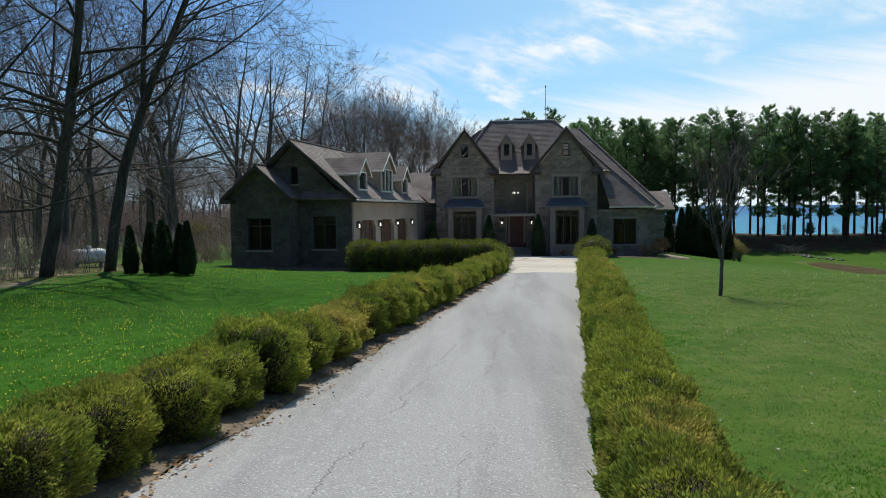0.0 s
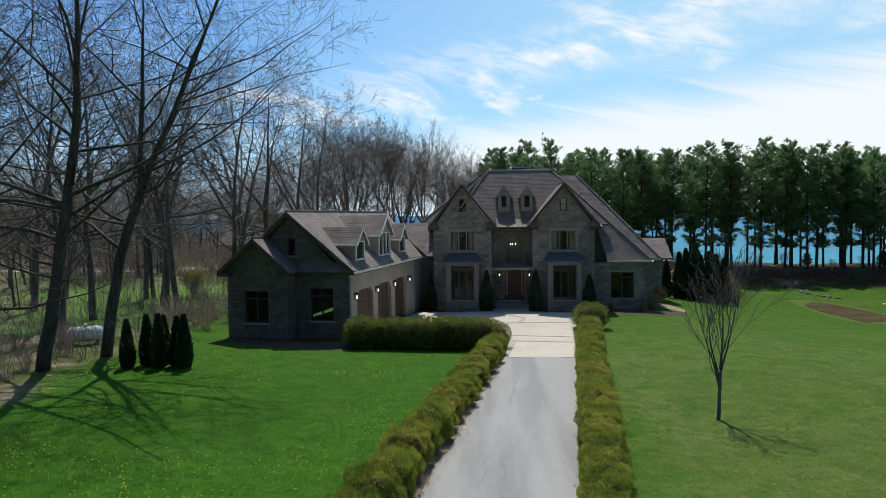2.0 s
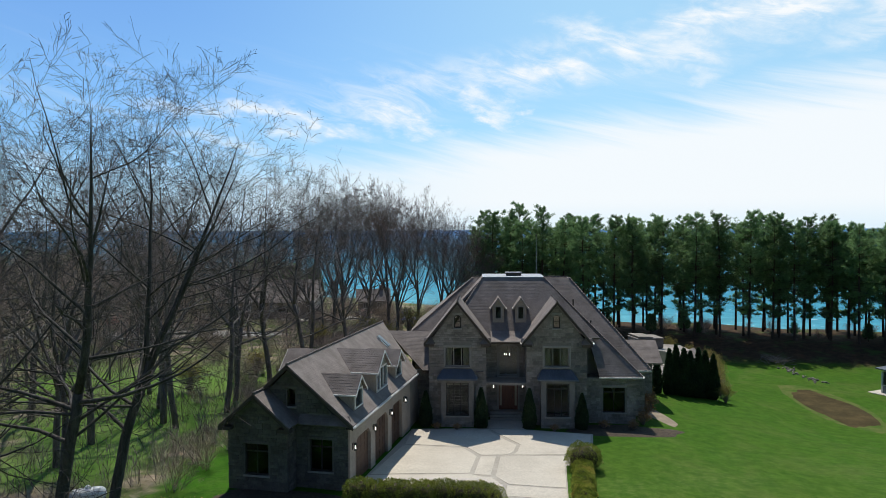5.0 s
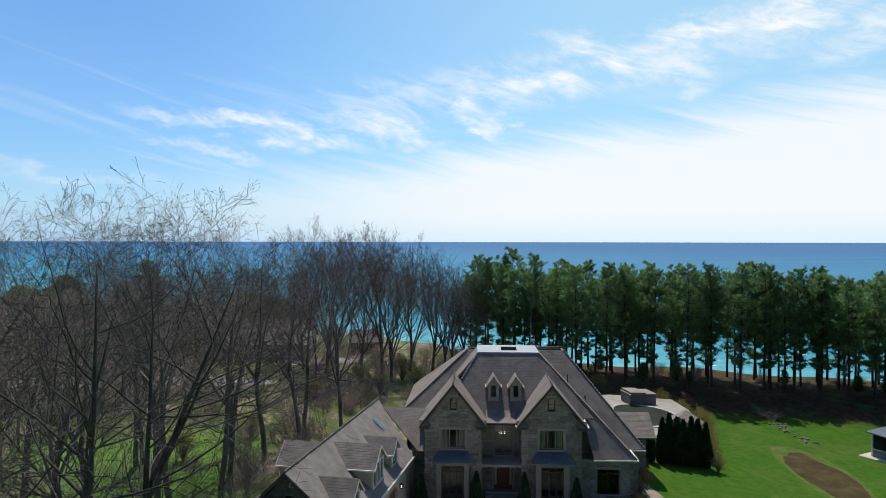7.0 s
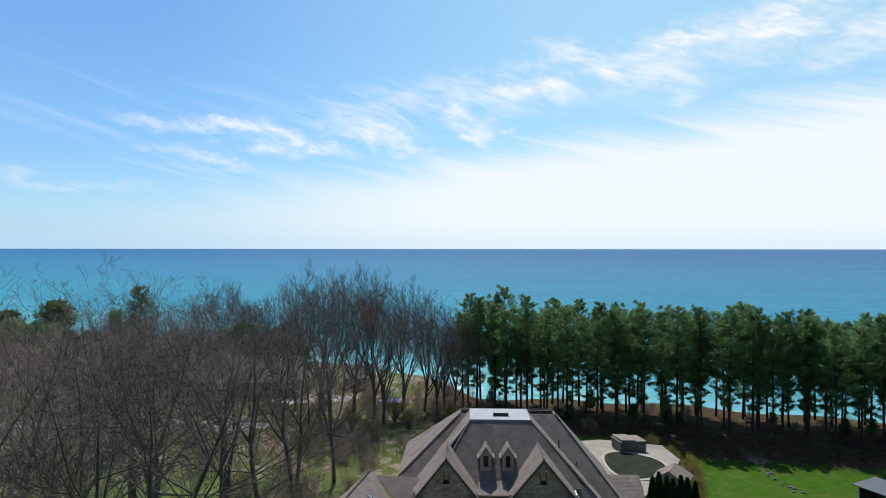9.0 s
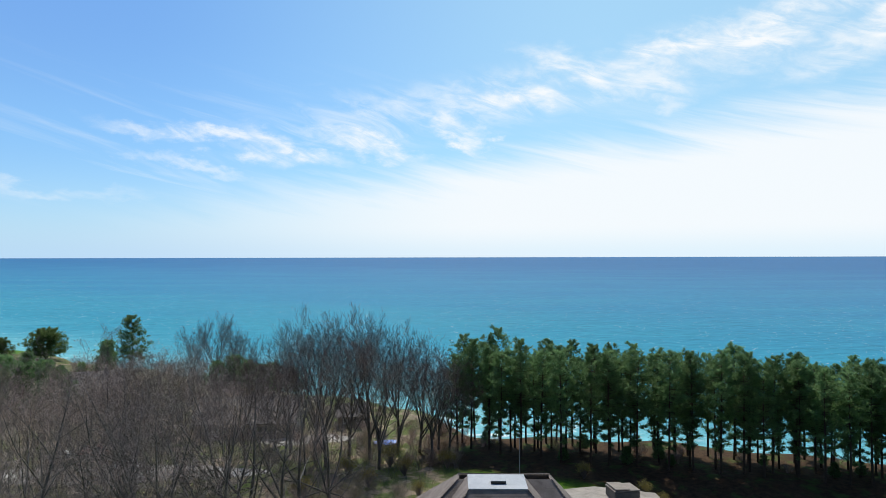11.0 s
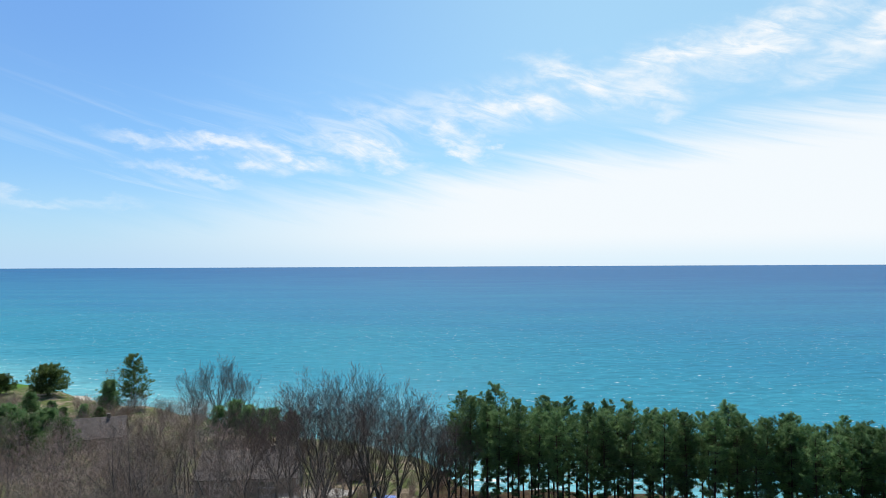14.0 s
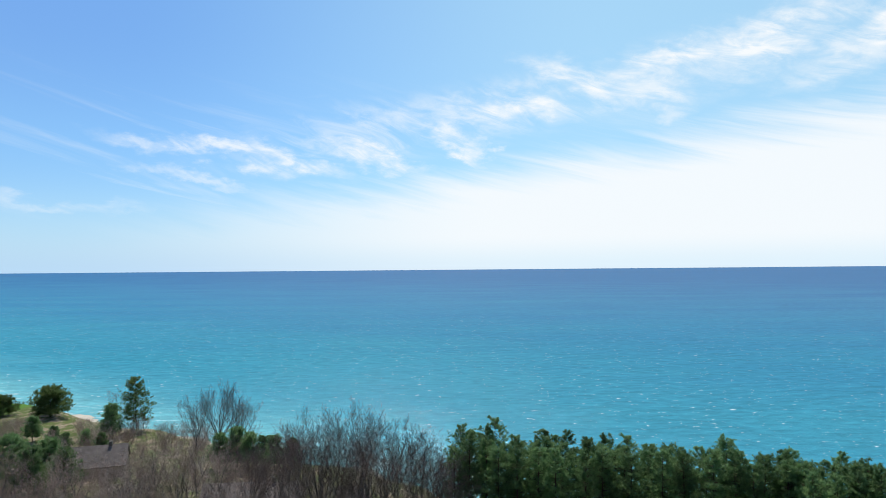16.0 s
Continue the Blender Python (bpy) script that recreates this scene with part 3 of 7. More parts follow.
def forecourt():
    """Large pale slabs with darker stamped bands between them."""
    base = Geo()
    base.poly([(x, y, gz(x, y) + 0.035) for x, y in COURT])
    court = part("forecourt", base, STAMPED, None, "pale concrete forecourt with stamped stone bands", False, "structure")
    court["category"] = "paving"

    def slab(pts, lift=0.0):
        geo = Geo()
        geo.prism([(x, y, gz(x, y) + 0.02) for x, y in pts], (0, 0, 0.032 + lift))
        part("concrete_slab", geo, CONCRETE, court)

    slab([(-6.25, 40.95), (-0.38, 41.42), (0.04, 44.78), (-0.86, 46.5), (-4.62, 47.05), (-5.05, 46.9)])
    slab([(-4.9, 47.35), (-0.7, 46.9), (0.3, 45.06), (1.4, 45.14), (2.02, 45.2), (2.46, 45.95), (2.74, 47.5), (2.06, 48.55), (0.6, 51.6), (-4.78, 51.2)])
    slab([(0.3, 44.72), (1.28, 44.78), (0.9, 41.1), (-0.08, 41.16)])
    slab([(1.58, 44.75), (2.15, 44.85), (5.72, 45.1), (5.5, 43.0), (5.15, 39.1), (1.92, 39.56), (1.2, 40.9)])
    slab([(2.35, 45.18), (5.95, 45.42), (7.45, 45.75), (8.2, 50.3), (3.7, 51.35), (0.9, 51.6), (2.3, 48.9), (3.02, 47.6), (2.72, 45.85)])
    slab([(-6.7, 38.3), (-5.9, 37.4), (1.42, 37.55), (1.58, 39.3), (0.94, 40.68), (0.2, 40.86), (-0.3, 41.18), (-6.35, 40.7)])
    slab([(1.82, 39.32), (5.12, 38.85), (4.98, 37.2), (1.7, 37.68)])
    y0, y1 = 32.7, 37.1
    slab([(drive_left(y0) + 0.12, y0), (drive_right(y0) - 0.1, y0), (drive_right(y1) - 0.1, y1 - 0.12), (drive_left(y1) + 0.12, y1 + 0.1)])
    slab([(0.62, 51.9), (3.48, 51.7), (3.48, 54.3), (0.62, 54.3)])


forecourt()


# ---- leafy shrubs ----
def sprays(geo, rng, n, shell, size, up=0.5, thin=0.17):
    """Small pointed leaf sprays scattered by shell(), which gives a point and its outward way."""
    for _ in range(n):
        p, out = shell(rng)
        d = (Vector(out) + Vector((rng.gauss(0, 0.5), rng.gauss(0, 0.5), up + rng.gauss(0, 0.4)))).normalized()
        side = d.cross(Vector((rng.gauss(0, 1), rng.gauss(0, 1), rng.gauss(0, 1))))
        if side.length < 1e-3:
            continue
        side.normalize()
        s = size * rng.uniform(0.6, 1.3)
        p = Vector(p)
        i = len(geo.v)
        w = side * s * thin
        geo.v += [tuple(p - w * 0.4), tuple(p + d * s * 0.5 + w), tuple(p + d * s), tuple(p + d * s * 0.5 - w)]
        geo.f.append((i, i + 1, i + 2, i + 3))


def blob_shell(rx, ry, rz, seed, lump=0.16, hollow=0.3, boxy=2.0):
    """Points near the surface of a lumpy rounded form standing on z = 0."""
    def shell(rng):
        while True:
            d = Vector((rng.gauss(0, 1), rng.gauss(0, 1), rng.gauss(0, 1)))
            if d.length > 0.1:
                break
        d.normalize()
        k = (abs(d.x) ** boxy + abs(d.y) ** boxy + abs(d.z) ** boxy) ** (-1 / boxy)
        f = (1 + lump * noise.noise(d * 2.3 + Vector((seed, 0, 0))) * 2 + 0.5 * lump * noise.noise(d * 6 + Vector((0, seed, 0)))) * k
        f *= 1 - hollow * rng.random() ** 2
        return (d.x * rx * f, d.y * ry * f, max(0.03, rz * (0.98 + d.z * f) * 0.52)), (d.x / rx, d.y / ry, d.z / rz)
    return shell


def shrub(name, label, category, rx, ry, rz, leaf, n, size, seed, lump=0.16, boxy=2.0, group="", up=0.5, shoots=0):
    rng = random.Random(seed)
    ob = thing(name, label, category, None, group)
    core, shell = Geo(), blob_shell(rx * 0.80, ry * 0.80, rz * 0.88, seed, lump, 0.0, boxy)
    rows = []
    for i in range(1, 8):
        th = math.pi * i / 8
        ring = []
        for j in range(12):
            ph = 2 * math.pi * j / 12
            d = Vector((math.sin(th) * math.cos(ph), math.sin(th) * math.sin(ph), math.cos(th)))
            k = (abs(d.x) ** boxy + abs(d.y) ** boxy + abs(d.z) ** boxy) ** (-1 / boxy)
            f = (1 + lump * noise.noise(d * 2.3 + Vector((seed, 0, 0))) * 2) * k * 0.80
            ring.append((d.x * rx * f, d.y * ry * f, max(0.0, rz * (0.98 + d.z * f) * 0.52)))
        rows.append(ring)
    core.loop(rows[::-1])
    for _ in range(5):
        a = rng.uniform(0, 6.28)
        core.tube([(0.1 * math.cos(a), 0.1 * math.sin(a), -0.1), (rx * 0.3 * math.cos(a), ry * 0.3 * math.sin(a), rz * 0.3), (rx * 0.55 * math.cos(a), ry * 0.55 * math.sin(a), rz * 0.6)], [0.03, 0.02, 0.01], 4)
    part("inner_wood", core, CORE, ob, "dark woody stems", True)
    leaves = Geo()
    sprays(leaves, rng, n, blob_shell(rx, ry, rz, seed, lump, 0.22, boxy), size, up)
    tip = blob_shell(rx, ry, rz, seed, lump, 0.05, boxy)
    for _ in range(shoots):                # longer shoots that break the outline
        p, out = tip(rng)
        way = (Vector(out).normalized() * 0.6 + Vector((rng.gauss(0, 0.25), rng.gauss(0, 0.25), 0.9))).normalized()
        reach = rng.uniform(0.05, 0.17)
        sprays(leaves, rng, 12, lambda g: (Vector(p) + way * reach * g.random(), way), size * 0.9, 0.3)
    part("foliage", leaves, leaf, ob)
    return ob


def ground_pose(x, y, rz=0.0, s=1.0, sz=None, dz=0.0):
    return Matrix.LocRotScale((x, y, gz(x, y) + dz), Euler((0, 0, radians(rz))), (s, s, sz or s))


def place(proto, spots, first=None):
    """Stands the prototype at the first spot and copies at the rest."""
    spots = list(spots)
    for m in spots[1:]:
        o = copy_thing(proto, m)
        o.matrix_basis = m
    proto.matrix_basis = spots[0]


def hedges():
    rng = random.Random(5)
    # loose row of rounded yews west of the drive
    kinds = [shrub("yew_bush", "rounded yellow-green yew bush beside the drive", "bush", 0.58, 0.56, 0.90, HEDGE, 28000, 0.042, 11 + k, 0.20, 2.3, "yew bushes along the drive", 0.8, 260) for k in range(4)]
    spots, y, i = [[] for _ in kinds], 3.2, 0
    while y < 34.2:
        x = drive_left(y) - 0.68 + rng.uniform(-0.08, 0.08)
        s = rng.uniform(0.90, 1.02)
        spots[i % 4].append(ground_pose(x, y, rng.uniform(0, 360), s, s * rng.uniform(0.9, 1.08)))
        y, i = y + rng.uniform(0.98, 1.2) * s, i + 1
    for k in range(4):
        place(kinds[k], spots[k])
    # clipped continuous row east of the drive
    kinds = [shrub("yew_hedge_shrub", "clipped golden-green yew in a dense hedge", "hedge", 0.45, 0.62, 0.80, HEDGE, 34000, 0.038, 31 + k, 0.17, 2.5, "clipped yews along the drive", 0.9, 240) for k in range(3)]
    spots, y, i = [[] for _ in kinds], 2.6, 0
    while y < 41.2:
        s = float(np.interp(y, (3, 4.8, 5.8, 9, 20, 45), (1.08, 1.0, 0.86, 0.92, 1.2, 1.3))) * rng.uniform(0.95, 1.05)
        x = drive_right(y) + 0.06 + 0.42 * s + rng.uniform(-0.04, 0.04) + 0.2 * float(sstep(30, 40, y))
        spots[i % 3].append(ground_pose(x, y, rng.choice((0, 180)) + rng.uniform(-12, 12), s, (0.55 + 0.45 * s) * rng.uniform(0.94, 1.06)))
        y, i = y + 0.95 * s, i + 1
    for k in range(3):
        place(kinds[k], spots[k])
    # big rounded ends
    ends = shrub("boxwood_bush", "large rounded dark green boxwood bush at the hedge end", "bush", 1.05, 1.05, 1.5, BOXHEDGE, 6500, 0.10, 51, 0.12, 2.4)
    place(ends, [ground_pose(6.6, 42.6, 0, 1.0), ground_pose(0.7, 35.6, 40, 0.85)])
    # cross hedge in front of the garage court
    kinds = [shrub("boxwood_hedge_shrub", "dark green clipped boxwood in a low hedge", "hedge", 0.72, 0.75, 1.45, BOXHEDGE, 5200, 0.10, 61 + k, 0.12, 3.0, "boxwood hedge before the garage court") for k in range(2)]
    spots = [[], []]
    for i in range(8):
        spots[i % 2].append(ground_pose(-6.0 + 0.88 * i, 35.6 - 0.05 * i + rng.uniform(-0.06, 0.06), rng.uniform(-15, 15), rng.uniform(0.94, 1.05)))
    for k in range(2):
        place(kinds[k], spots[k])


hedges()


def column_evergreen(name, label, h, r, seed, n, leaf, size=0.16, group=""):
    """Narrow cone of dense sprays on a short stem."""
    rng = random.Random(seed)
    ob = thing(name, label, "conifer", None, group)
    stem = Geo()
    stem.tube([(0, 0, -0.1), (0, 0, h * 0.5), (0.02, 0, h * 0.93)], [0.07, 0.05, 0.01], 6)
    part("trunk", stem, CORE, ob)

    def prof(t):
        return r * min(1.0, 1.35 * (1 - t) ** 0.8) * (0.72 + 0.28 * min(1, t * 5))
    inner = Geo()
    inner.lathe([(max(0.01, prof(t) * 0.72), h * (0.03 + 0.9 * t)) for t in (0, 0.15, 0.4, 0.7, 0.9, 1.0)], sides=10)
    part("inner_growth", inner, SPRUCE, ob)

    def shell(rg):
        t = rg.random() ** 1.25
        a = rg.uniform(0, 6.283)
        rr = prof(t) * (1 - 0.25 * rg.random() ** 2) * (1 + 0.2 * noise.noise(Vector((math.cos(a) * 1.5, math.sin(a) * 1.5, t * 5 + seed))))
        return (rr * math.cos(a), rr * math.sin(a), 0.03 + h * 0.97 * t), (math.cos(a), math.sin(a), 0.2)
    geo = Geo()
    sprays(geo, rng, n, shell, size, 1.1, 0.3)
    part("foliage", geo, leaf, ob)
    return ob


def evergreens():
    a = column_evergreen("arborvitae", "narrow dark green arborvitae on the lawn edge", 2.15, 0.29, 3, 3600, SPRUCE, 0.12, "clump of arborvitae on the west lawn")
    place(a, [ground_pose(-14.35, 28.3, 0, 0.94), ground_pose(-13.8, 28.9, 50, 1.0), ground_pose(-13.05, 28.4, 90, 1.04), ground_pose(-12.5, 28.9, 140, 0.97), ground_pose(-12.0, 28.5, 200, 1.03), ground_pose(-13.4, 29.6, 10, 0.95)])
    b = column_evergreen("screen_arborvitae", "tall dark arborvitae in a screen by the pool", 4.4, 0.62, 7, 3600, SPRUCE, 0.2, "arborvitae screen beside the house")
    spots = [ground_pose(18.2 + 0.72 * i, 67.2 + 0.25 * (i % 2) + 0.1 * i, 40 * i, 0.92 + 0.06 * ((i * 7) % 3), 1.0 + 0.05 * ((i * 5) % 3)) for i in range(7)]
    spots += [ground_pose(15.9, 66.6, 10, 0.75), ground_pose(17.0, 67.0, 70, 0.8)]
    place(b, spots)
    c = column_evergreen("dwarf_spruce", "dark conical dwarf spruce against the stone front", 3.2, 0.62, 9, 3000, SPRUCE, 0.17, "dwarf spruces along the front")
    place(c, [ground_pose(0.3, 52.0, 0, 0.8, 0.95), ground_pose(3.9, 51.9, 80, 0.8, 0.95), ground_pose(-3.9, 52.2, 30, 0.75, 0.85), ground_pose(7.8, 51.9, 200, 0.75, 0.85)])


evergreens()


# ---- house ----
def clip_poly(poly, axis, value, keep_above):
    out = []
    for (a, b) in zip(poly, poly[1:] + poly[:1]):
        ia, ib = (a[axis] >= value) == keep_above, (b[axis] >= value) == keep_above
        if ia:
            out.append(a)
        if ia != ib:
            t = (value - a[axis]) / (b[axis] - a[axis])
            out.append((a[0] + t * (b[0] - a[0]), a[1] + t * (b[1] - a[1])))
    return out


def roof_face(geo, corners, course=0.15, thick=0.16):
    """One roof plane with overlapping courses; corners run round it, the first two along the eave."""
    P = [Vector(c) for c in corners]
    u = (P[1] - P[0]).normalized()
    nrm = (P[1] - P[0]).cross(P[2] - P[0])
    nrm.normalize()
    if nrm.z < 0:
        nrm = -nrm
    v = nrm.cross(u)
    if v.z < 0:
        v = -v
    flat = [((p - P[0]).dot(u), (p - P[0]).dot(v)) for p in P]
    lowp = [p - nrm * thick for p in P]
    geo.loop([lowp, P], False)
    geo.poly(lowp[::-1])
    top = max(f[1] for f in flat)
    s = min(f[1] for f in flat)
    k = 0
    while s < top - 0.02:
        e = min(s + course, top)
        band = clip_poly(clip_poly(flat, 1, s, True), 1, e, False)
        if len(band) >= 3:
            pts = [P[0] + u * a + v * b + nrm * (0.007 * (1 - (b - s) / (e - s)) if e < top - 1e-6 or k == 0 else 0.007 * (1 - (b - s) / max(e - s, 1e-4))) for a, b in band]
            geo.poly(pts)
            low = sorted([a for a, b in band if b - s < 1e-5])
            if len(low) >= 2:
                q0, q1 = P[0] + u * low[0] + v * s, P[0] + u * low[-1] + v * s
                geo.poly([q0, q1, q1 + nrm * 0.007, q0 + nrm * 0.007])
        s, k = e, k + 1


def roof_planes(parent, faces, name="roof_plane", course=0.15, thick=0.16, mat=None):
    for corners in faces:
        g = Geo()
        roof_face(g, corners, course, thick)
        part(name, g, mat or SHINGLE, parent, weld=True)


def wall_panel(geo, x0, x1, z0, z1, holes, thick, m):
    """A wall in the xz plane (its face at y = 0, thick behind it) with rectangular holes, set by m."""
    xs = sorted({x0, x1, *[h[0] for h in holes], *[h[1] for h in holes]})
    for a, b in zip(xs, xs[1:]):
        mid = (a + b) / 2
        cuts = sorted([(h[2], h[3]) for h in holes if h[0] < mid < h[1]])
        z = z0
        for c0, c1 in cuts + [(z1, z1)]:
            if c0 > z + 1e-4:
                geo.box(a, b, 0, thick, z, c0, 0, m)
            z = max(z, c1)


def stones(geo, x0, x1, z0, z1, holes, m, rng, keep=None, big=1.0):
    """Squared rubble: courses of stones of uneven size, proud of the wall by 1 to 4 cm. Returns those that keep() sets apart."""
    apart, z = [], z0
    while z < z1 - 0.05:
        h = min(rng.uniform(0.13, 0.29) * big, z1 - z)
        if z1 - z - h < 0.12:
            h = z1 - z
        x = x0
        while x < x1 - 0.03:
            w = min(rng.uniform(0.16, 0.55) * big, x1 - x)
            if x1 - x - w < 0.12:
                w = x1 - x
            pieces = [(x + 0.008, x + w - 0.008)]
            for hx0, hx1, hz0, hz1 in holes:
                if z + h > hz0 + 0.01 and z < hz1 - 0.01:
                    nxt = []
                    for a, b in pieces:
                        if b <= hx0 or a >= hx1:
                            nxt.append((a, b))
                        else:
                            if a < hx0 - 0.04:
                                nxt.append((a, hx0))
                            if b > hx1 + 0.04:
                                nxt.append((hx1, b))
                    pieces = nxt
            for a, b in pieces:
                d = rng.uniform(0.012, 0.045)
                if keep and keep(a, b, z):
                    apart.append((a, b, z + 0.008, z + h - 0.008, d))
                else:
                    geo.box(a, b, -d, 0.01, z + 0.008, z + h - 0.008, 0.012, m)
            x += w
        z += h
    return apart


def gable_stones(geo, cx, half, z0, z1, holes, m, rng):
    z = z0
    while z < z1 - 0.15:
        h = rng.uniform(0.13, 0.27)
        w_ = half * (1 - (z + h - z0) / (z1 - z0))
        if w_ > 0.15:
            hs = [q for q in holes]
            stones(geo, cx - w_, cx + w_, z, z + h, hs, m, rng)
        z += h


def window(parent, m, x0, x1, z0, z1, cols=2, rows=1, arch=0.0, sill=True, frame_mat=None, depth=0.14, drape=False, transom=0.0, label="", surround=None):
    """A window in a wall's hole: frame, bars, panes, sill and head, set back in the reveal."""
    frame_mat = frame_mat or DARK_TRIM
    win = new("window")
    win.parent = parent
    fr, gl = Geo(), []
    f, y0, y1 = 0.07, depth, depth + 0.07
    for a, b, c, d in ((x0, x0 + f, z0, z1), (x1 - f, x1, z0, z1), (x0 + f, x1 - f, z0, z0 + f), (x0 + f, x1 - f, z1 - f, z1)):
        fr.box(a, b, y0, y1, c, d, 0.006, m)
    zt = z1 - transom if transom else z1 - f
    if transom:
        fr.box(x0 + f, x1 - f, y0, y1, zt - 0.04, zt + 0.04, 0.005, m)
    cw = (x1 - x0 - 2 * f) / cols
    for k in range(1, cols):
        x = x0 + f + k * cw
        fr.box(x - 0.035, x + 0.035, y0 - 0.01, y1, z0 + f, z1 - f, 0.005, m)
    for k in range(1, rows):
        z = z0 + f + (zt - z0 - f) * k / rows
        fr.box(x0 + f, x1 - f, y0 + 0.015, y1 - 0.01, z - 0.018, z + 0.018, 0, m)
    part("window_frame", fr, frame_mat, win)
    for k in range(cols):
        pane = Geo()
        pane.box(x0 + f + k * cw, x0 + f + (k + 1) * cw, y0 + 0.03, y0 + 0.042, z0 + f, z1 - f, 0, m)
        p = part("pane", pane, GLASS, win)
        p.visible_shadow = False
    if sill:
        s = Geo()
        s.box(x0 - 0.1, x1 + 0.1, -0.09, depth, z0 - 0.10, z0, 0.012, m)
        part("window_sill", s, LIMESTONE, win)
    if surround:
        s = Geo()
        w = 0.13
        s.box(x0 - w, x1 + w, -0.06, depth * 0.6, z1, z1 + w * 1.3, 0.012, m)
        part("lintel", s, surround, win)
    if drape:
        n = 18
        for s0, s1 in ((x0 + f, x0 + f + (x1 - x0) * 0.24), (x1 - f - (x1 - x0) * 0.24, x1 - f)):
            d = Geo()
            pts = [(s0 + (s1 - s0) * k / n, y1 + 0.12 + 0.035 * math.sin(k * 2.2)) for k in range(n + 1)]
            for (xa, ya), (xb, yb) in zip(pts, pts[1:]):
                d.poly([m @ Vector((xa, ya, z0)), m @ Vector((xb, yb, z0)), m @ Vector((xb, yb, z1)), m @ Vector((xa, ya, z1))])
            part("drape", d, CURTAIN, win)
    return win


def arch_fill(geo, x0, x1, z0, z1, rise, thick, m, n=10):
    """Solid corners that turn the top of a hole into a low arch."""
    cx, half = (x0 + x1) / 2, (x1 - x0) / 2
    pts = [(cx + half * math.cos(a), z1 - rise + rise * math.sin(a)) for a in (math.pi * k / n for k in range(n + 1))]
    for (xa, za), (xb, zb) in zip(pts, pts[1:]):
        geo.loop([[m @ Vector((xa, y, za)), m @ Vector((xb, y, zb)), m @ Vector((xb, y, z1)), m @ Vector((xa, y, z1))] for y in (0, thick)])


def gutter(parent, a, b, mat=None, name="gutter"):
    """An ogee gutter between two points."""
    a, b = Vector(a), Vector(b)
    d = (b - a).normalized()
    out = Vector((0, 0, 1)).cross(d).normalized()
    prof = [(0, 0), (0.10, 0.0), (0.13, 0.05), (0.13, 0.12), (0.105, 0.12), (0.10, 0.05), (0.02, 0.03), (0.0, 0.12)]
    g = Geo()
    g.loop([[p + out * q[0] + Vector((0, 0, q[1] - 0.10)) for q in prof] for p in (a, b)])
    return part(name, g, mat or TRIM, parent)


def rake_board(geo, a, b, w=0.2, t=0.05):
    """A sloping trim board hanging below the line a-b."""
    a, b = Vector(a), Vector(b)
    n = (b - a).cross(Vector((0, 0, 1))).normalized() * t
    dz = Vector((0, 0, -w))
    geo.loop([[a - n / 2, a + n / 2, a + n / 2 + dz, a - n / 2 + dz], [b - n / 2, b + n / 2, b + n / 2 + dz, b - n / 2 + dz]])


def lantern(parent, m, x, z, label="black wall lantern with a lit bulb"):
    ob = new("wall_lantern")
    ob.parent = parent
    ob["label"] = label
    g = Geo()
    g.box(x - 0.07, x + 0.07, -0.03, 0.0, z - 0.18, z + 0.2, 0.01, m)
    g.box(x - 0.02, x + 0.02, -0.2, -0.02, z + 0.17, z + 0.21, 0.005, m)
    g.loop([[m @ Vector((x + dx * s, -0.17 + dy * s, zz)) for dx, dy in ((-1, -1), (1, -1), (1, 1), (-1, 1))] for s, zz in ((0.10, z + 0.10), (0.02, z + 0.22))])
    g.box(x - 0.08, x + 0.08, -0.25, -0.09, z - 0.22, z - 0.19, 0.005, m)
    for dx in (-0.075, 0.065):
        for dy in (-0.245, -0.105):
            g.box(x + dx, x + dx + 0.012, dy, dy + 0.012, z - 0.2, z + 0.11, 0, m)
    part("lantern_body", g, DARK_TRIM, ob)
    b = Geo()
    b.lathe([(0.01, -0.15), (0.032, -0.12), (0.036, -0.03), (0.02, 0.03), (0.008, 0.05)], m @ Vector((x, -0.17, z)), 8)
    part("bulb", b, BULB, ob, "glowing bulb", True)


BULB = glow_material("lamp_bulb", (1.0, 0.96, 0.88), 2.2)
BASE = -1.15        # foot of the house walls
FRONT, RECESS, TOPZ = 53.0, 55.35, 5.35
I4 = Matrix.Identity(4)


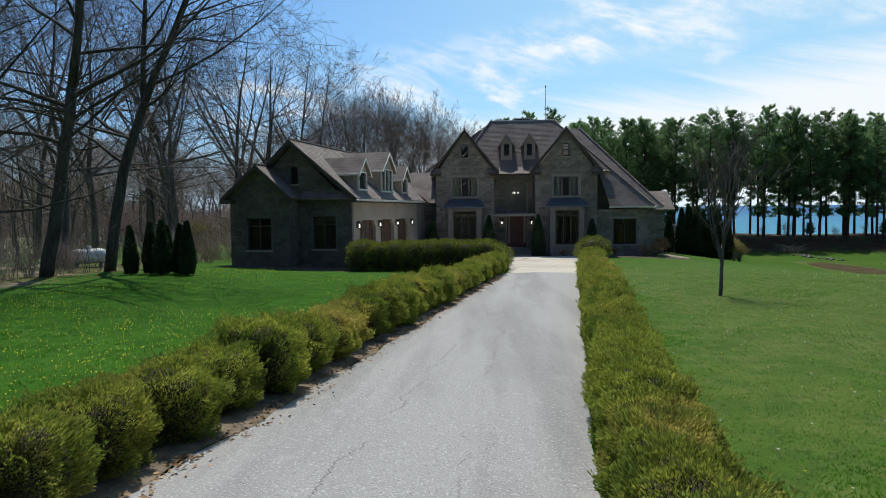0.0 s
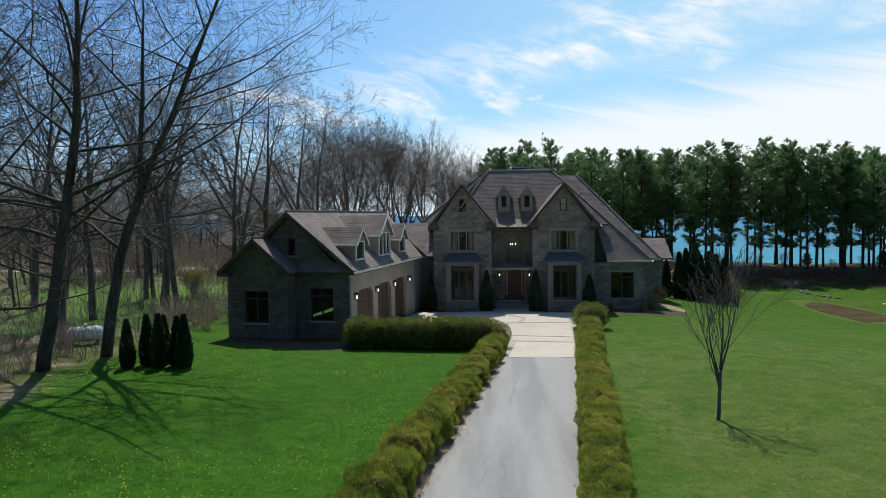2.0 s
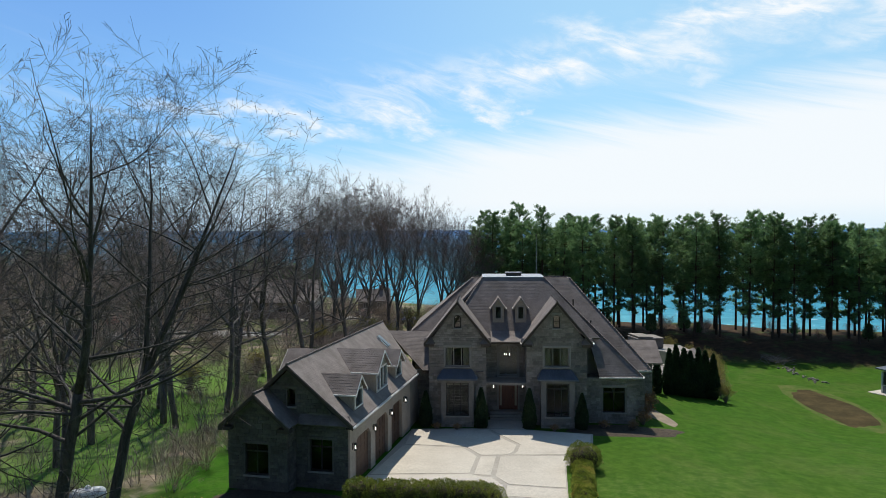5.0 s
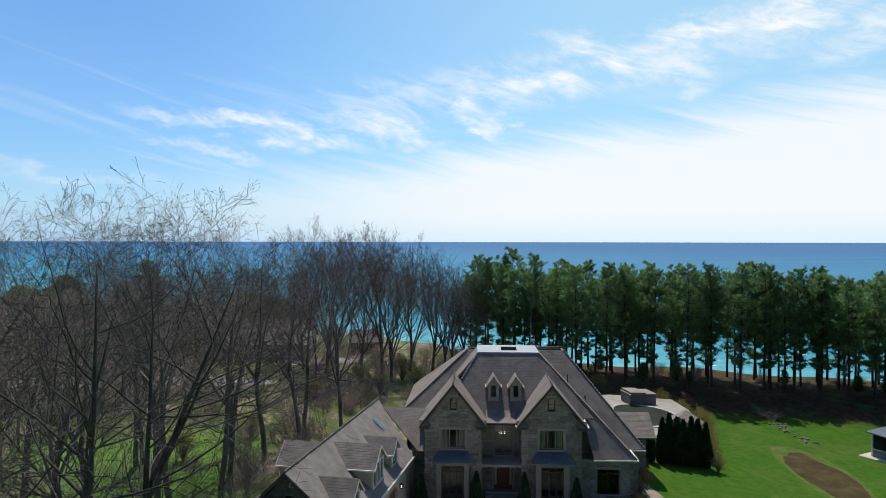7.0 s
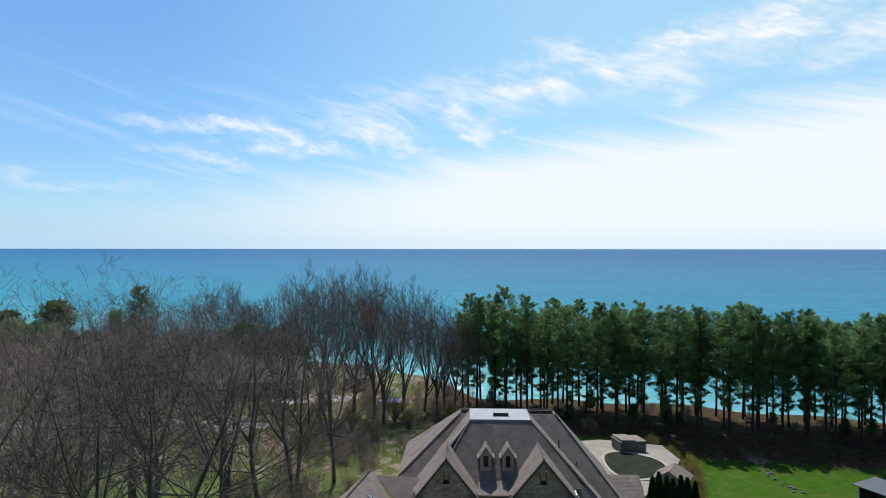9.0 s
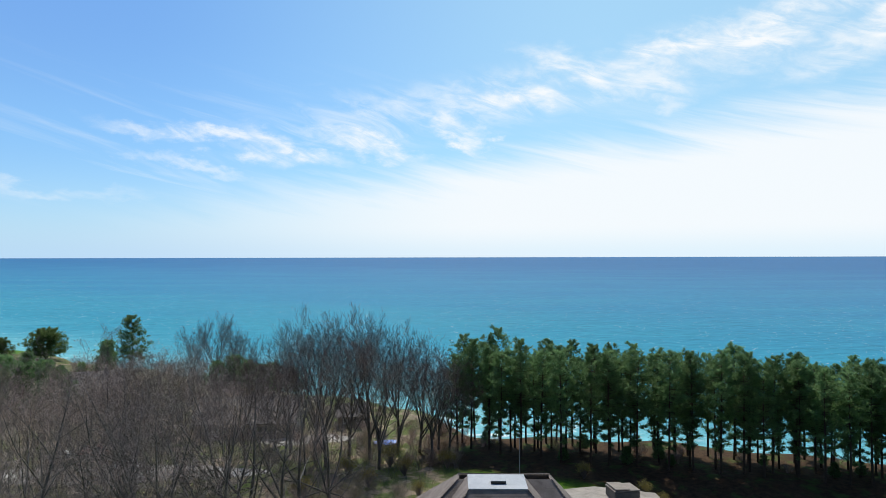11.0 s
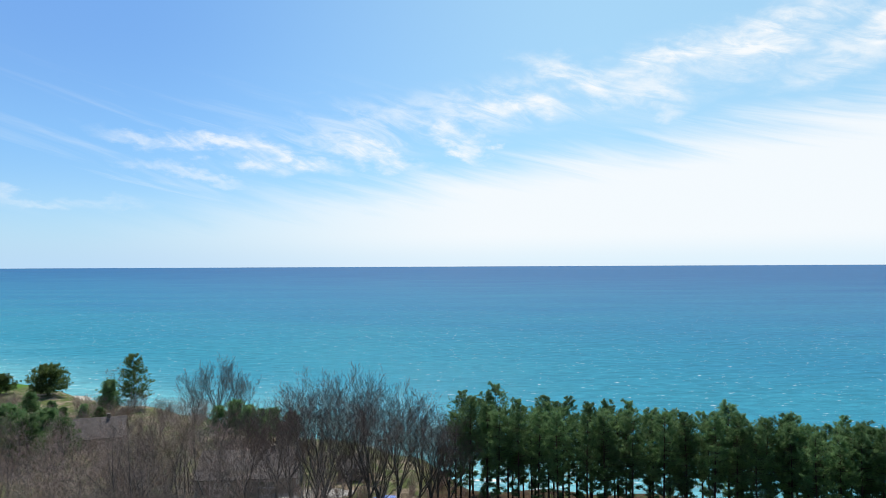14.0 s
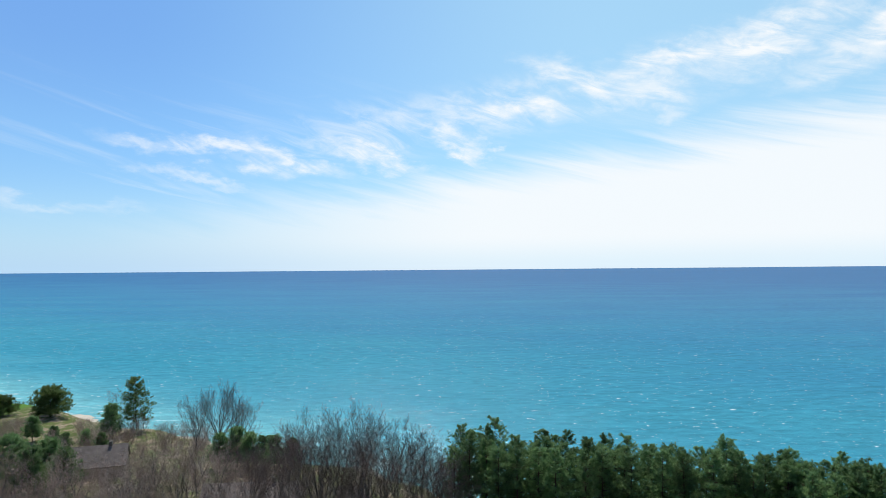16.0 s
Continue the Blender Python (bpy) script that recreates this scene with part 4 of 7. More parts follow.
def front_gable(house, cx, half, name_rng, piece_host=False):
    """A steep stone gable bay with a second-floor window, an arched attic window and a box bay below."""
    rng = random.Random(name_rng)
    m = pose(0, FRONT, 0)
    w = half - 0.38
    x0, x1 = cx - w, cx + w
    upper = (cx - 0.95, cx + 0.95, 3.5, 4.98)
    low = (cx - 0.85, cx + 0.85, -0.1, 2.4)
    wall = Geo()
    wall_panel(wall, x0, x1, BASE, TOPZ, [upper, low], 0.28, m)
    apex = 8.35
    attic = (cx - 0.26, cx + 0.26, 6.45, 7.45)
    # gable triangle around the attic window
    def half_w(z):
        return w * (apex - z) / (apex - TOPZ)
    for a, b in ((TOPZ, attic[2]), (attic[3], apex - 0.02)):
        wall.loop([[m @ Vector((cx - half_w(a), y, a)), m @ Vector((cx + half_w(a), y, a)), m @ Vector((cx + half_w(b), y, b)), m @ Vector((cx - half_w(b), y, b))] for y in (0, 0.28)])
    for s in (-1, 1):
        wall.loop([[m @ Vector((cx + s * 0.26, y, attic[2])), m @ Vector((cx + s * half_w(attic[2]), y, attic[2])), m @ Vector((cx + s * half_w(attic[3]), y, attic[3])), m @ Vector((cx + s * 0.26, y, attic[3]))] for y in (0, 0.28)])
    arch_fill(wall, *attic, 0.24, 0.2, m)
    for s, x in ((-1, x0), (1, x1)):      # returns back to the main wall
        wall.box(min(x, x - s * 0.28), max(x, x - s * 0.28), FRONT + 0.28, RECESS + 0.2, BASE, TOPZ)
    part("wall", wall, MORTAR, house)
    clad = Geo()
    grow = [(h[0] - 0.13, h[1] + 0.13, h[2] - 0.12, h[3] + 0.2) for h in (upper, low)] + [(cx - 1.3, cx + 1.3, BASE, 3.32)]
    apart = stones(clad, x0, x1, BASE, TOPZ, grow, m, rng, (lambda a, b, z: z > 2.9) if piece_host else None)
    gable_stones(clad, cx, w, TOPZ, apex, [(attic[0] - 0.1, attic[1] + 0.1, attic[2] - 0.1, attic[3] + 0.1)], m, rng)
    for s, x in ((-1, x0), (1, x1)):
        side = Matrix.Translation((x, 0, 0)) @ pose(0, FRONT if s < 0 else FRONT + 2.4, 0, 0, 0, -90 if s < 0 else 90)
        if s < 0:
            side = Matrix.Translation((x, FRONT + 2.4, 0)) @ pose(0, 0, 0, 0, 0, -90)
        else:
            side = Matrix.Translation((x, FRONT, 0)) @ pose(0, 0, 0, 0, 0, 90)
        stones(clad, 0.02, 2.38, BASE, TOPZ, [], side, rng)
    part("stone_cladding", clad, STONE, house, "", False, "stuff")
    window(house, m, *upper, cols=3, rows=1, drape=True, surround=LIMESTONE, frame_mat=LIMESTONE)
    window(house, m, *attic, cols=1, rows=2, surround=LIMESTONE)
    for a, b in ((upper[0] - 0.12, upper[0]), (upper[1], upper[1] + 0.12)):
        q = Geo()                          # thin dressed surround round the upper window
        q.box(a, b, -0.05, 0.05, upper[2], upper[3], 0.01, m)
        part("window_jamb", q, LIMESTONE, house)
    # box bay
    bx0, bx1, by, bt = cx - 1.25, cx + 1.25, -0.85, 2.72
    bay = Geo()
    hole = (cx - 0.86, cx + 0.86, -0.1, 2.42)
    wall_panel(bay, bx0, bx1, BASE, bt, [hole], 0.2, pose(0, FRONT + by, 0))
    for xa in (bx0, bx1 - 0.2):
        cheek = Geo()
        cheek.box(xa, xa + 0.2, FRONT + by + 0.2, FRONT, BASE, bt)
        part("bay_cheek", cheek, MORTAR, house)
    part("bay_wall", bay, MORTAR, house, "pale rendered box bay", weld=True)
    bst = Geo()
    stones(bst, bx0, bx1, BASE, -0.5, [], pose(0, FRONT + by, 0), rng)
    part("bay_stone_base", bst, STONE, house, kind="stuff")
    window(house, pose(0, FRONT + by, 0), *hole, cols=3, rows=1, depth=0.08, transom=0.42)
    rf = Geo()
    e = 0.28
    o = [(bx0 - e, FRONT + by - e, bt + 0.02), (bx1 + e, FRONT + by - e, bt + 0.02), (bx1 - 0.15, FRONT - 0.03, bt + 0.6), (bx0 + 0.15, FRONT - 0.03, bt + 0.6)]
    rf.loop([[Vector(p) - Vector((0, 0, 0.10)) for p in o], o])
    rf.poly([(bx0 - e, FRONT + by - e, bt + 0.02), (bx0 + 0.15, FRONT - 0.03, bt + 0.6), (bx0 - e, FRONT - 0.03, bt + 0.02)])
    rf.poly([(bx1 + e, FRONT + by - e, bt + 0.02), (bx1 + e, FRONT - 0.03, bt + 0.02), (bx1 - 0.15, FRONT - 0.03, bt + 0.6)])
    for k in range(9):                     # standing seams
        t = (k + 0.5) / 9
        a = Vector(o[0]).lerp(Vector(o[1]), t)
        b = Vector(o[3]).lerp(Vector(o[2]), t)
        seam = Geo()
        seam.tube([a + Vector((0, 0, 0.02)), b + Vector((0, 0, 0.02))], [0.018, 0.018], 4)
        part("roof_seam", seam, METAL_ROOF, house)
    part("bay_roof", rf, METAL_ROOF, house, "blue-grey standing-seam bay roof", weld=True)
    # roof of the gable
    ridge, ez, yf = 8.55, 5.4, FRONT - 0.38
    for s in (-1, 1):
        roof_planes(house, [[(cx + s * half, yf, ez), (cx + s * half, 55.2, ez), (cx, 57.25, ridge), (cx, yf, ridge)]])
    for s in (-1, 1):
        rk = Geo()
        rake_board(rk, (cx + s * (half + 0.02), yf - 0.03, ez - 0.08), (cx, yf - 0.03, ridge - 0.06), 0.2)
        part("rake_board", rk, SOFFIT, house)
        rk = Geo()
        rk.box(min(cx + s * half, cx + s * (half - 0.75)), max(cx + s * half, cx + s * (half - 0.75)), yf, FRONT, ez - 0.32, ez - 0.12, 0.01)
        part("eave_return", rk, SOFFIT, house)
    for s in (-1, 1):                      # little return roofs at the foot of the rakes
        r = Geo()
        a, b = cx + s * (half + 0.02), cx + s * (half - 0.85)
        r.loop([[(a, yf, ez - 0.12), (b, yf, ez - 0.12), (b, FRONT, ez - 0.12), (a, FRONT, ez - 0.12)], [(a, yf + 0.3, ez + 0.3), (b + s * 0.3, yf + 0.33, ez + 0.32), (b + s * 0.3, FRONT, ez + 0.32), (a, FRONT, ez + 0.3)]])
        part("cornice_return", r, SHINGLE, house)
    return apart, m


def dormer(house, m, w, wall_h, rise, depth, cols, frame_mat, wall_mat, roof_over=0.22, name="dormer"):
    """A gabled dormer; its face at local y = 0, looking to -y, foot at z = 0, running back by depth."""
    d = new(name)
    d.parent = house
    h = w / 2
    body = Geo()
    win = (-h + 0.2, h - 0.2, 0.28, wall_h - 0.06)
    wall_panel(body, -h, h, -0.6, wall_h, [win], 0.14, m)
    part("dormer_wall", body, wall_mat, d, weld=True)
    peak = Geo()
    peak.loop([[m @ Vector((-h, y, wall_h)), m @ Vector((h, y, wall_h)), m @ Vector((0, y, wall_h + rise * 0.93))] for y in (0, 0.14)])
    part("dormer_gable", peak, wall_mat, d)
    for s in (-1, 1):
        cheek = Geo()
        cheek.loop([[m @ Vector((s * k, y, z)) for y, z in ((0.14, -0.6), (0.14, wall_h), (depth, wall_h), (depth, -0.6))] for k in (h, h - 0.1)])
        part("dormer_cheek", cheek, wall_mat, d)
    for s in (-1, 1):
        roof_planes(d, [[m @ Vector((s * (h + roof_over), -roof_over, wall_h - 0.14)), m @ Vector((s * (h + roof_over), depth * 0.95, wall_h - 0.14)),
                         m @ Vector((0, depth * 1.25, wall_h + rise)), m @ Vector((0, -roof_over, wall_h + rise))]], "roof_plane", 0.19, 0.1)
    trim = Geo()
    for s in (-1, 1):
        rake_board(trim, m @ Vector((s * (h + roof_over + 0.01), -roof_over - 0.02, wall_h - 0.17)), m @ Vector((0, -roof_over - 0.02, wall_h + rise - 0.04)), 0.13, 0.04)
        trim.box(min(s * (h + roof_over), s * (h + roof_over + 0.07)), max(s * (h + roof_over), s * (h + roof_over + 0.07)), -roof_over, depth * 0.7, wall_h - 0.24, wall_h - 0.14, 0.01, m)
    part("dormer_trim", trim, frame_mat, d)
    fr = Geo()
    x0, x1, z0, z1 = win
    cw = (x1 - x0) / cols
    for k in range(cols + 1):
        x = x0 + k * cw
        fr.box(x - 0.05, x + 0.05, -0.03, 0.09, z0, z1, 0.005, m)
    fr.box(x0 - 0.05, x1 + 0.05, -0.05, 0.09, z0 - 0.09, z0, 0.005, m)
    fr.box(x0 - 0.05, x1 + 0.05, -0.03, 0.09, z1, z1 + 0.08, 0.005, m)
    part("dormer_window_frame", fr, frame_mat, d)
    pn = Geo()
    pn.box(x0, x1, 0.05, 0.06, z0, z1, 0, m)
    part("pane", pn, GLASS, d).visible_shadow = False
    return d


def ridge_caps(geo, a, b, r=0.07):
    a, b = Vector(a), Vector(b)
    n = max(2, int((b - a).length / 0.3))
    for k in range(n):
        p, q = a.lerp(b, k / n), a.lerp(b, (k + 1.08) / n)
        geo.tube([p + Vector((0, 0, 0.02)), q + Vector((0, 0, 0.0))], [r, r * 0.8], 6)


def build_house():
    house = thing("house", "large grey stone house with brown shingle roofs, twin gables", "house", Matrix.Translation((0, 0, 0)))
    rng = random.Random(21)
    gables = [front_gable(house, -1.5, 2.55, 3), front_gable(house, 6.05, 2.65, 4, True)]
    # recessed centre with the tall window over the door
    m = pose(0.3, RECESS, 0)
    tall = (1.4, 2.9, 2.35, 4.75)
    door = (1.38, 2.92, -0.42, 2.05)
    wall = Geo()
    wall_panel(wall, 0.1, 3.5, BASE, 5.2, [tall, door], 0.3, m)
    arch_fill(wall, *tall, 0.32, 0.2, m)
    part("wall", wall, MORTAR, house)
    clad = Geo()
    stones(clad, 0.34, 3.34, BASE, 5.15, [(tall[0] - 0.14, tall[1] + 0.14, door[2], tall[3] + 0.12)], m, rng)
    part("stone_cladding", clad, STONE, house, "", False, "stuff")
    sur = Geo()
    for a, b in ((1.26, 1.4), (2.9, 3.04)):
        sur.box(a, b, -0.07, 0.1, -0.42, 4.5, 0.012, m)
    sur.box(1.26, 3.04, -0.09, 0.12, 2.05, 2.33, 0.015, m)
    n = 9
    for k in range(n):
        a0, a1 = math.pi * k / n + 0.01, math.pi * (k + 1) / n - 0.01
        pts = [(2.15 + (0.75 + e) * math.cos(a), 4.43 + (0.32 + e * 0.8) * math.sin(a)) for e, a in ((0, a0), (0, a1), (0.16, a1), (0.16, a0))]
        sur.loop([[m @ Vector((x, y, z)) for x, z in pts] for y in (-0.07, 0.08)])
    part("entrance_surround", sur, LIMESTONE, house, "dressed limestone entrance surround")
    window(house, m, *tall, cols=3, rows=1, sill=False, transom=0.62, frame_mat=LIMESTONE, depth=0.12)
    dr = new("entrance_door")
    dr.parent = house
    leaf = Geo()
    leaf.box(1.72, 2.58, 0.12, 0.18, -0.4, 2.02, 0.008, m)
    for x in (1.80, 2.19):
        for z0, z1 in ((-0.25, 0.55), (0.68, 1.9)):
            leaf.box(x, x + 0.31, 0.095, 0.13, z0, z1, 0.02, m)
    part("door_leaf", leaf, DOOR_WOOD, dr, "panelled mahogany door")
    fr = Geo()
    for a, b in ((1.38, 1.46), (1.64, 1.72), (2.58, 2.66), (2.84, 2.92)):
        fr.box(a, b, 0.08, 0.2, -0.42, 2.05, 0.006, m)
    part("door_frame", fr, DOOR_WOOD, dr)
    for a in (1.46, 2.66):
        sg = Geo()
        sg.box(a, a + 0.18, 0.13, 0.145, -0.1, 2.0, 0, m)
        part("sidelight", sg, CURTAIN, dr, "pale frosted sidelight")
        bp = Geo()
        bp.box(a, a + 0.18, 0.10, 0.16, -0.42, -0.1, 0.01, m)
        part("sidelight_panel", bp, DOOR_WOOD, dr)
    hd = Geo()
    hd.tube([m @ Vector((2.5, 0.06, 0.45)), m @ Vector((2.5, 0.05, 0.6)), m @ Vector((2.5, 0.06, 0.8))], [0.015, 0.02, 0.015], 6)
    part("door_handle", hd, DARK_TRIM, dr)
    st = Geo()
    for k in range(4):
        st.box(1.0, 3.7, RECESS - 0.55 - 0.34 * (3 - k), RECESS + 0.05, BASE if k == 0 else BASE + 0.18 * k, BASE + 0.18 * (k + 1), 0.015)
    part("front_steps", st, LIMESTONE, house)
    lantern(house, m, 0.98, 1.55)
    lantern(house, m, 3.3, 1.55)
    # chandelier glimpsed through the tall window
    ch = new("chandelier")
    tagged(ch, "small lit chandelier hanging inside the tall window", "lamp")
    ch.matrix_world = pose(2.45, RECESS + 1.0, 3.75)
    fr = Geo()
    fr.tube([(0, 0, 0.1), (0, 0, 1.75)], [0.012, 0.012], 5)
    for k in range(6):
        a = k * math.pi / 3
        fr.tube([(0, 0, 0.0), (0.14 * math.cos(a), 0.14 * math.sin(a), -0.08), (0.26 * math.cos(a), 0.26 * math.sin(a), 0.05)], [0.012, 0.012, 0.01], 4)
    part("chandelier_frame", fr, DARK_TRIM, ch)
    for k in range(6):
        a = k * math.pi / 3
        b = Geo()
        b.lathe([(0.01, 0.05), (0.035, 0.08), (0.03, 0.14), (0.005, 0.18)], (0.26 * math.cos(a), 0.26 * math.sin(a), 0), 7)
        part("bulb", b, BULB, ch)
    # main roof
    roof_planes(house, [[(-2.7, 55.2, 5.4), (9.66, 55.2, 5.4), (5.58, 59.2, 9.9), (0.42, 59.2, 9.9)]])
    roof_planes(house, [[(9.35, 53.4, 2.7), (12.6, 53.4, 2.7), (9.97, 55.57, 5.4), (8.8, 55.57, 5.4)]])
    roof_planes(house, [[(12.6, 53.4, 2.7), (12.6, 63.0, 2.7), (5.58, 63.0, 9.9), (5.58, 59.2, 9.9)]])
    roof_planes(house, [[(-4.3, 66.0, 5.0), (-4.3, 54.9, 5.0), (0.42, 59.2, 9.9), (0.42, 63.0, 9.9)]])
    deck = Geo()
    deck.box(0.36, 5.64, 59.15, 63.2, 9.80, 9.97, 0.02)
    part("roof_deck", deck, DECK, house, "pale grey flat roof deck")
    ven = Geo()
    ven.box(2.45, 3.75, 60.4, 61.2, 9.97, 10.22, 0.03)
    part("roof_vent", ven, DARK_TRIM, house, "dark box vent with a pale lid")
    lid = Geo()
    lid.box(2.4, 3.8, 60.35, 61.25, 10.22, 10.27, 0.01)
    part("vent_lid", lid, DECK, house)
    roof_planes(house, [[(13.95, 56.3, 2.65), (13.95, 70.0, 2.65), (8.2, 64.5, 9.6), (8.2, 62.9, 9.6)]])
    roof_planes(house, [[(12.4, 56.3, 2.65), (13.95, 56.3, 2.65), (8.2, 62.9, 9.6), (5.7, 62.9, 9.6)]])
    roof_planes(house, [[(-5.9, 69.0, 5.1), (-5.9, 58.4, 5.1), (-0.5, 62.9, 9.6), (-0.5, 64.5, 9.6)]])
    roof_planes(house, [[(-5.9, 58.4, 5.1), (0.4, 58.4, 5.1), (0.4, 62.9, 9.6), (-0.5, 62.9, 9.6)]])
    roof_planes(house, [[(13.95, 70.0, 2.65), (-5.9, 70.0, 2.65), (-0.5, 64.5, 9.6), (8.2, 64.5, 9.6)]])
    roof_planes(house, [[(11.0, 60.5, 2.4), (15.9, 60.5, 2.4), (15.9, 63.2, 4.0), (9.0, 63.2, 4.0)]])
    roof_planes(house, [[(15.9, 66.0, 2.4), (9.0, 66.0, 2.4), (9.0, 63.2, 4.0), (15.9, 63.2, 4.0)]])
    cap = Geo()
    for a, b in (((0.42, 59.2, 9.92), (-2.7, 55.2, 5.42)), ((5.58, 59.2, 9.92), (12.6, 53.4, 2.72)), ((8.2, 62.9, 9.62), (13.95, 56.3, 2.67)), ((-0.5, 62.9, 9.62), (-5.9, 58.4, 5.12)), ((-0.5, 64.4, 9.62), (8.2, 64.4, 9.62))):
        ridge_caps(cap, a, b)
    for cx in (-1.5, 6.05):
        ridge_caps(cap, (cx, 52.6, 8.57), (cx, 57.2, 8.57))
    part("ridge_cap_run", cap, SHINGLE, house, "", True, "stuff")
    # east wing and rear walls
    east = Geo()
    em = pose(0, 54.0, 0)
    ew = (9.7, 11.4, -0.2, 1.75)
    wall_panel(east, 8.4, 12.2, BASE - 0.4, 2.5, [ew], 0.28, em)
    east.box(8.4, 9.6, 55.62, 55.9, 2.45, 5.5)
    east.box(8.4, 9.6, 54.28, 55.62, 2.36, 2.45)
    east.box(11.92, 12.2, 54.28, 63, BASE - 0.8, 2.5)
    east.box(12.2, 13.5, 56.7, 57.0, BASE - 0.9, 2.55)
    east.box(13.22, 13.5, 57.0, 69.6, BASE - 0.9, 2.55)
    east.box(12.9, 15.1, 60.9, 61.15, BASE - 1.0, 2.35)
    east.box(14.85, 15.1, 61.15, 65.7, BASE - 1.0, 2.35)
    east.box(-5.6, 13.1, 69.4, 69.6, BASE - 0.8, 2.55)
    east.box(-5.6, -5.35, 58.7, 69.4, BASE, 5.0)
    east.box(-5.6, -3.3, 58.7, 58.95, BASE, 5.0)
    part("wall", east, MORTAR, house)
    clad = Geo()
    stones(clad, 8.42, 12.2, BASE - 0.4, 2.45, [(ew[0] - 0.12, ew[1] + 0.12, ew[2] - 0.12, ew[3] + 0.15)], em, rng)
    stones(clad, 12.25, 13.5, BASE - 0.9, 2.5, [], pose(0, 56.7, 0), rng)
    stones(clad, 13.1, 15.1, BASE - 1.0, 2.3, [], pose(0, 60.9, 0), rng)
    part("stone_cladding", clad, STONE, house, "", False, "stuff")
    window(house, em, *ew, cols=2, rows=1, transom=0.4, surround=LIMESTONE)
    gutter(house, (12.6, 53.37, 2.66), (9.3, 53.37, 2.66))
    gutter(house, (13.95, 56.27, 2.6), (12.65, 56.27, 2.6))
    gutter(house, (12.63, 60.5, 2.66), (12.63, 53.4, 2.66))
    gutter(house, (3.4, 53.87, 5.22), (1.05, 53.87, 5.22), SOFFIT)
    roof_planes(house, [[(1.05, 53.9, 5.26), (3.4, 53.9, 5.26), (3.4, 55.62, 5.86), (1.05, 55.62, 5.86)]], "entry_roof", 0.15, 0.1)
    for x, y0 in ((8.72, 52.62), (3.4, 52.62), (1.05, 52.62)):
        gutter(house, (x, 55.1, 5.37), (x, y0, 5.37)) if x == 8.72 else gutter(house, (x, y0, 5.37), (x, y0 + 0.35, 5.37))
    # two small attic dormers
    for x in (1.68, 3.5):
        dormer(house, pose(x, 56.15, 6.52), 0.9, 1.25, 0.72, 1.6, 1, LIMESTONE, RENDER_COAT, 0.17)
    for x, y, z in ((8.2, 60.2, 7.6), (9.6, 59.5, 5.9)):
        v = Geo()
        v.tube([(x, y, z - 0.5), (x, y, z + 0.35)], [0.06, 0.06], 8)
        part("vent_pipe", v, DARK_TRIM, house)
    # loose rubble pieces of the sunlit east gable
    unit = Geo()
    unit.box(0, 1, 0, 1, 0, 1, 0.03)
    me = unit.mesh("stone", STONE_PIECE)
    for apart, mm in gables:
        for a, b, z0, z1, d in apart:
            o = new("stone", me)
            o.parent = house
            o.matrix_local = mm @ Matrix.Translation((a, -d, z0)) @ Matrix.Diagonal((b - a, d + 0.01, z1 - z0, 1))
    # floors and core so that the rooms behind the panes are closed
    for name, dims in (("inner_wall", (-3.2, 8.0, 56.9, 57.1, BASE, 5.1)), ("ground_floor", (-3.3, 11.6, 53.3, 69.3, BASE - 0.05, BASE + 0.02)), ("upper_floor", (-3.3, 8.0, 53.3, 69.3, 2.0, 2.2))):
        core = Geo()
        core.box(*dims)
        part(name, core, RENDER_COAT, house)
    mast = thing("antenna_mast", "thin pale antenna mast behind the roof", "mast", pose(5.3, 63.6, 9.0))
    g = Geo()
    g.tube([(0, 0, 0.4), (0, 0, 2.5), (0, 0, 4.35)], [0.03, 0.025, 0.018], 6)
    part("pole", g, DECK, mast)
    g = Geo()
    g.lathe([(0.01, 4.33), (0.06, 4.38), (0.06, 4.5), (0.01, 4.55)], sides=8)
    part("tip", g, DARK_TRIM, mast)
    return house


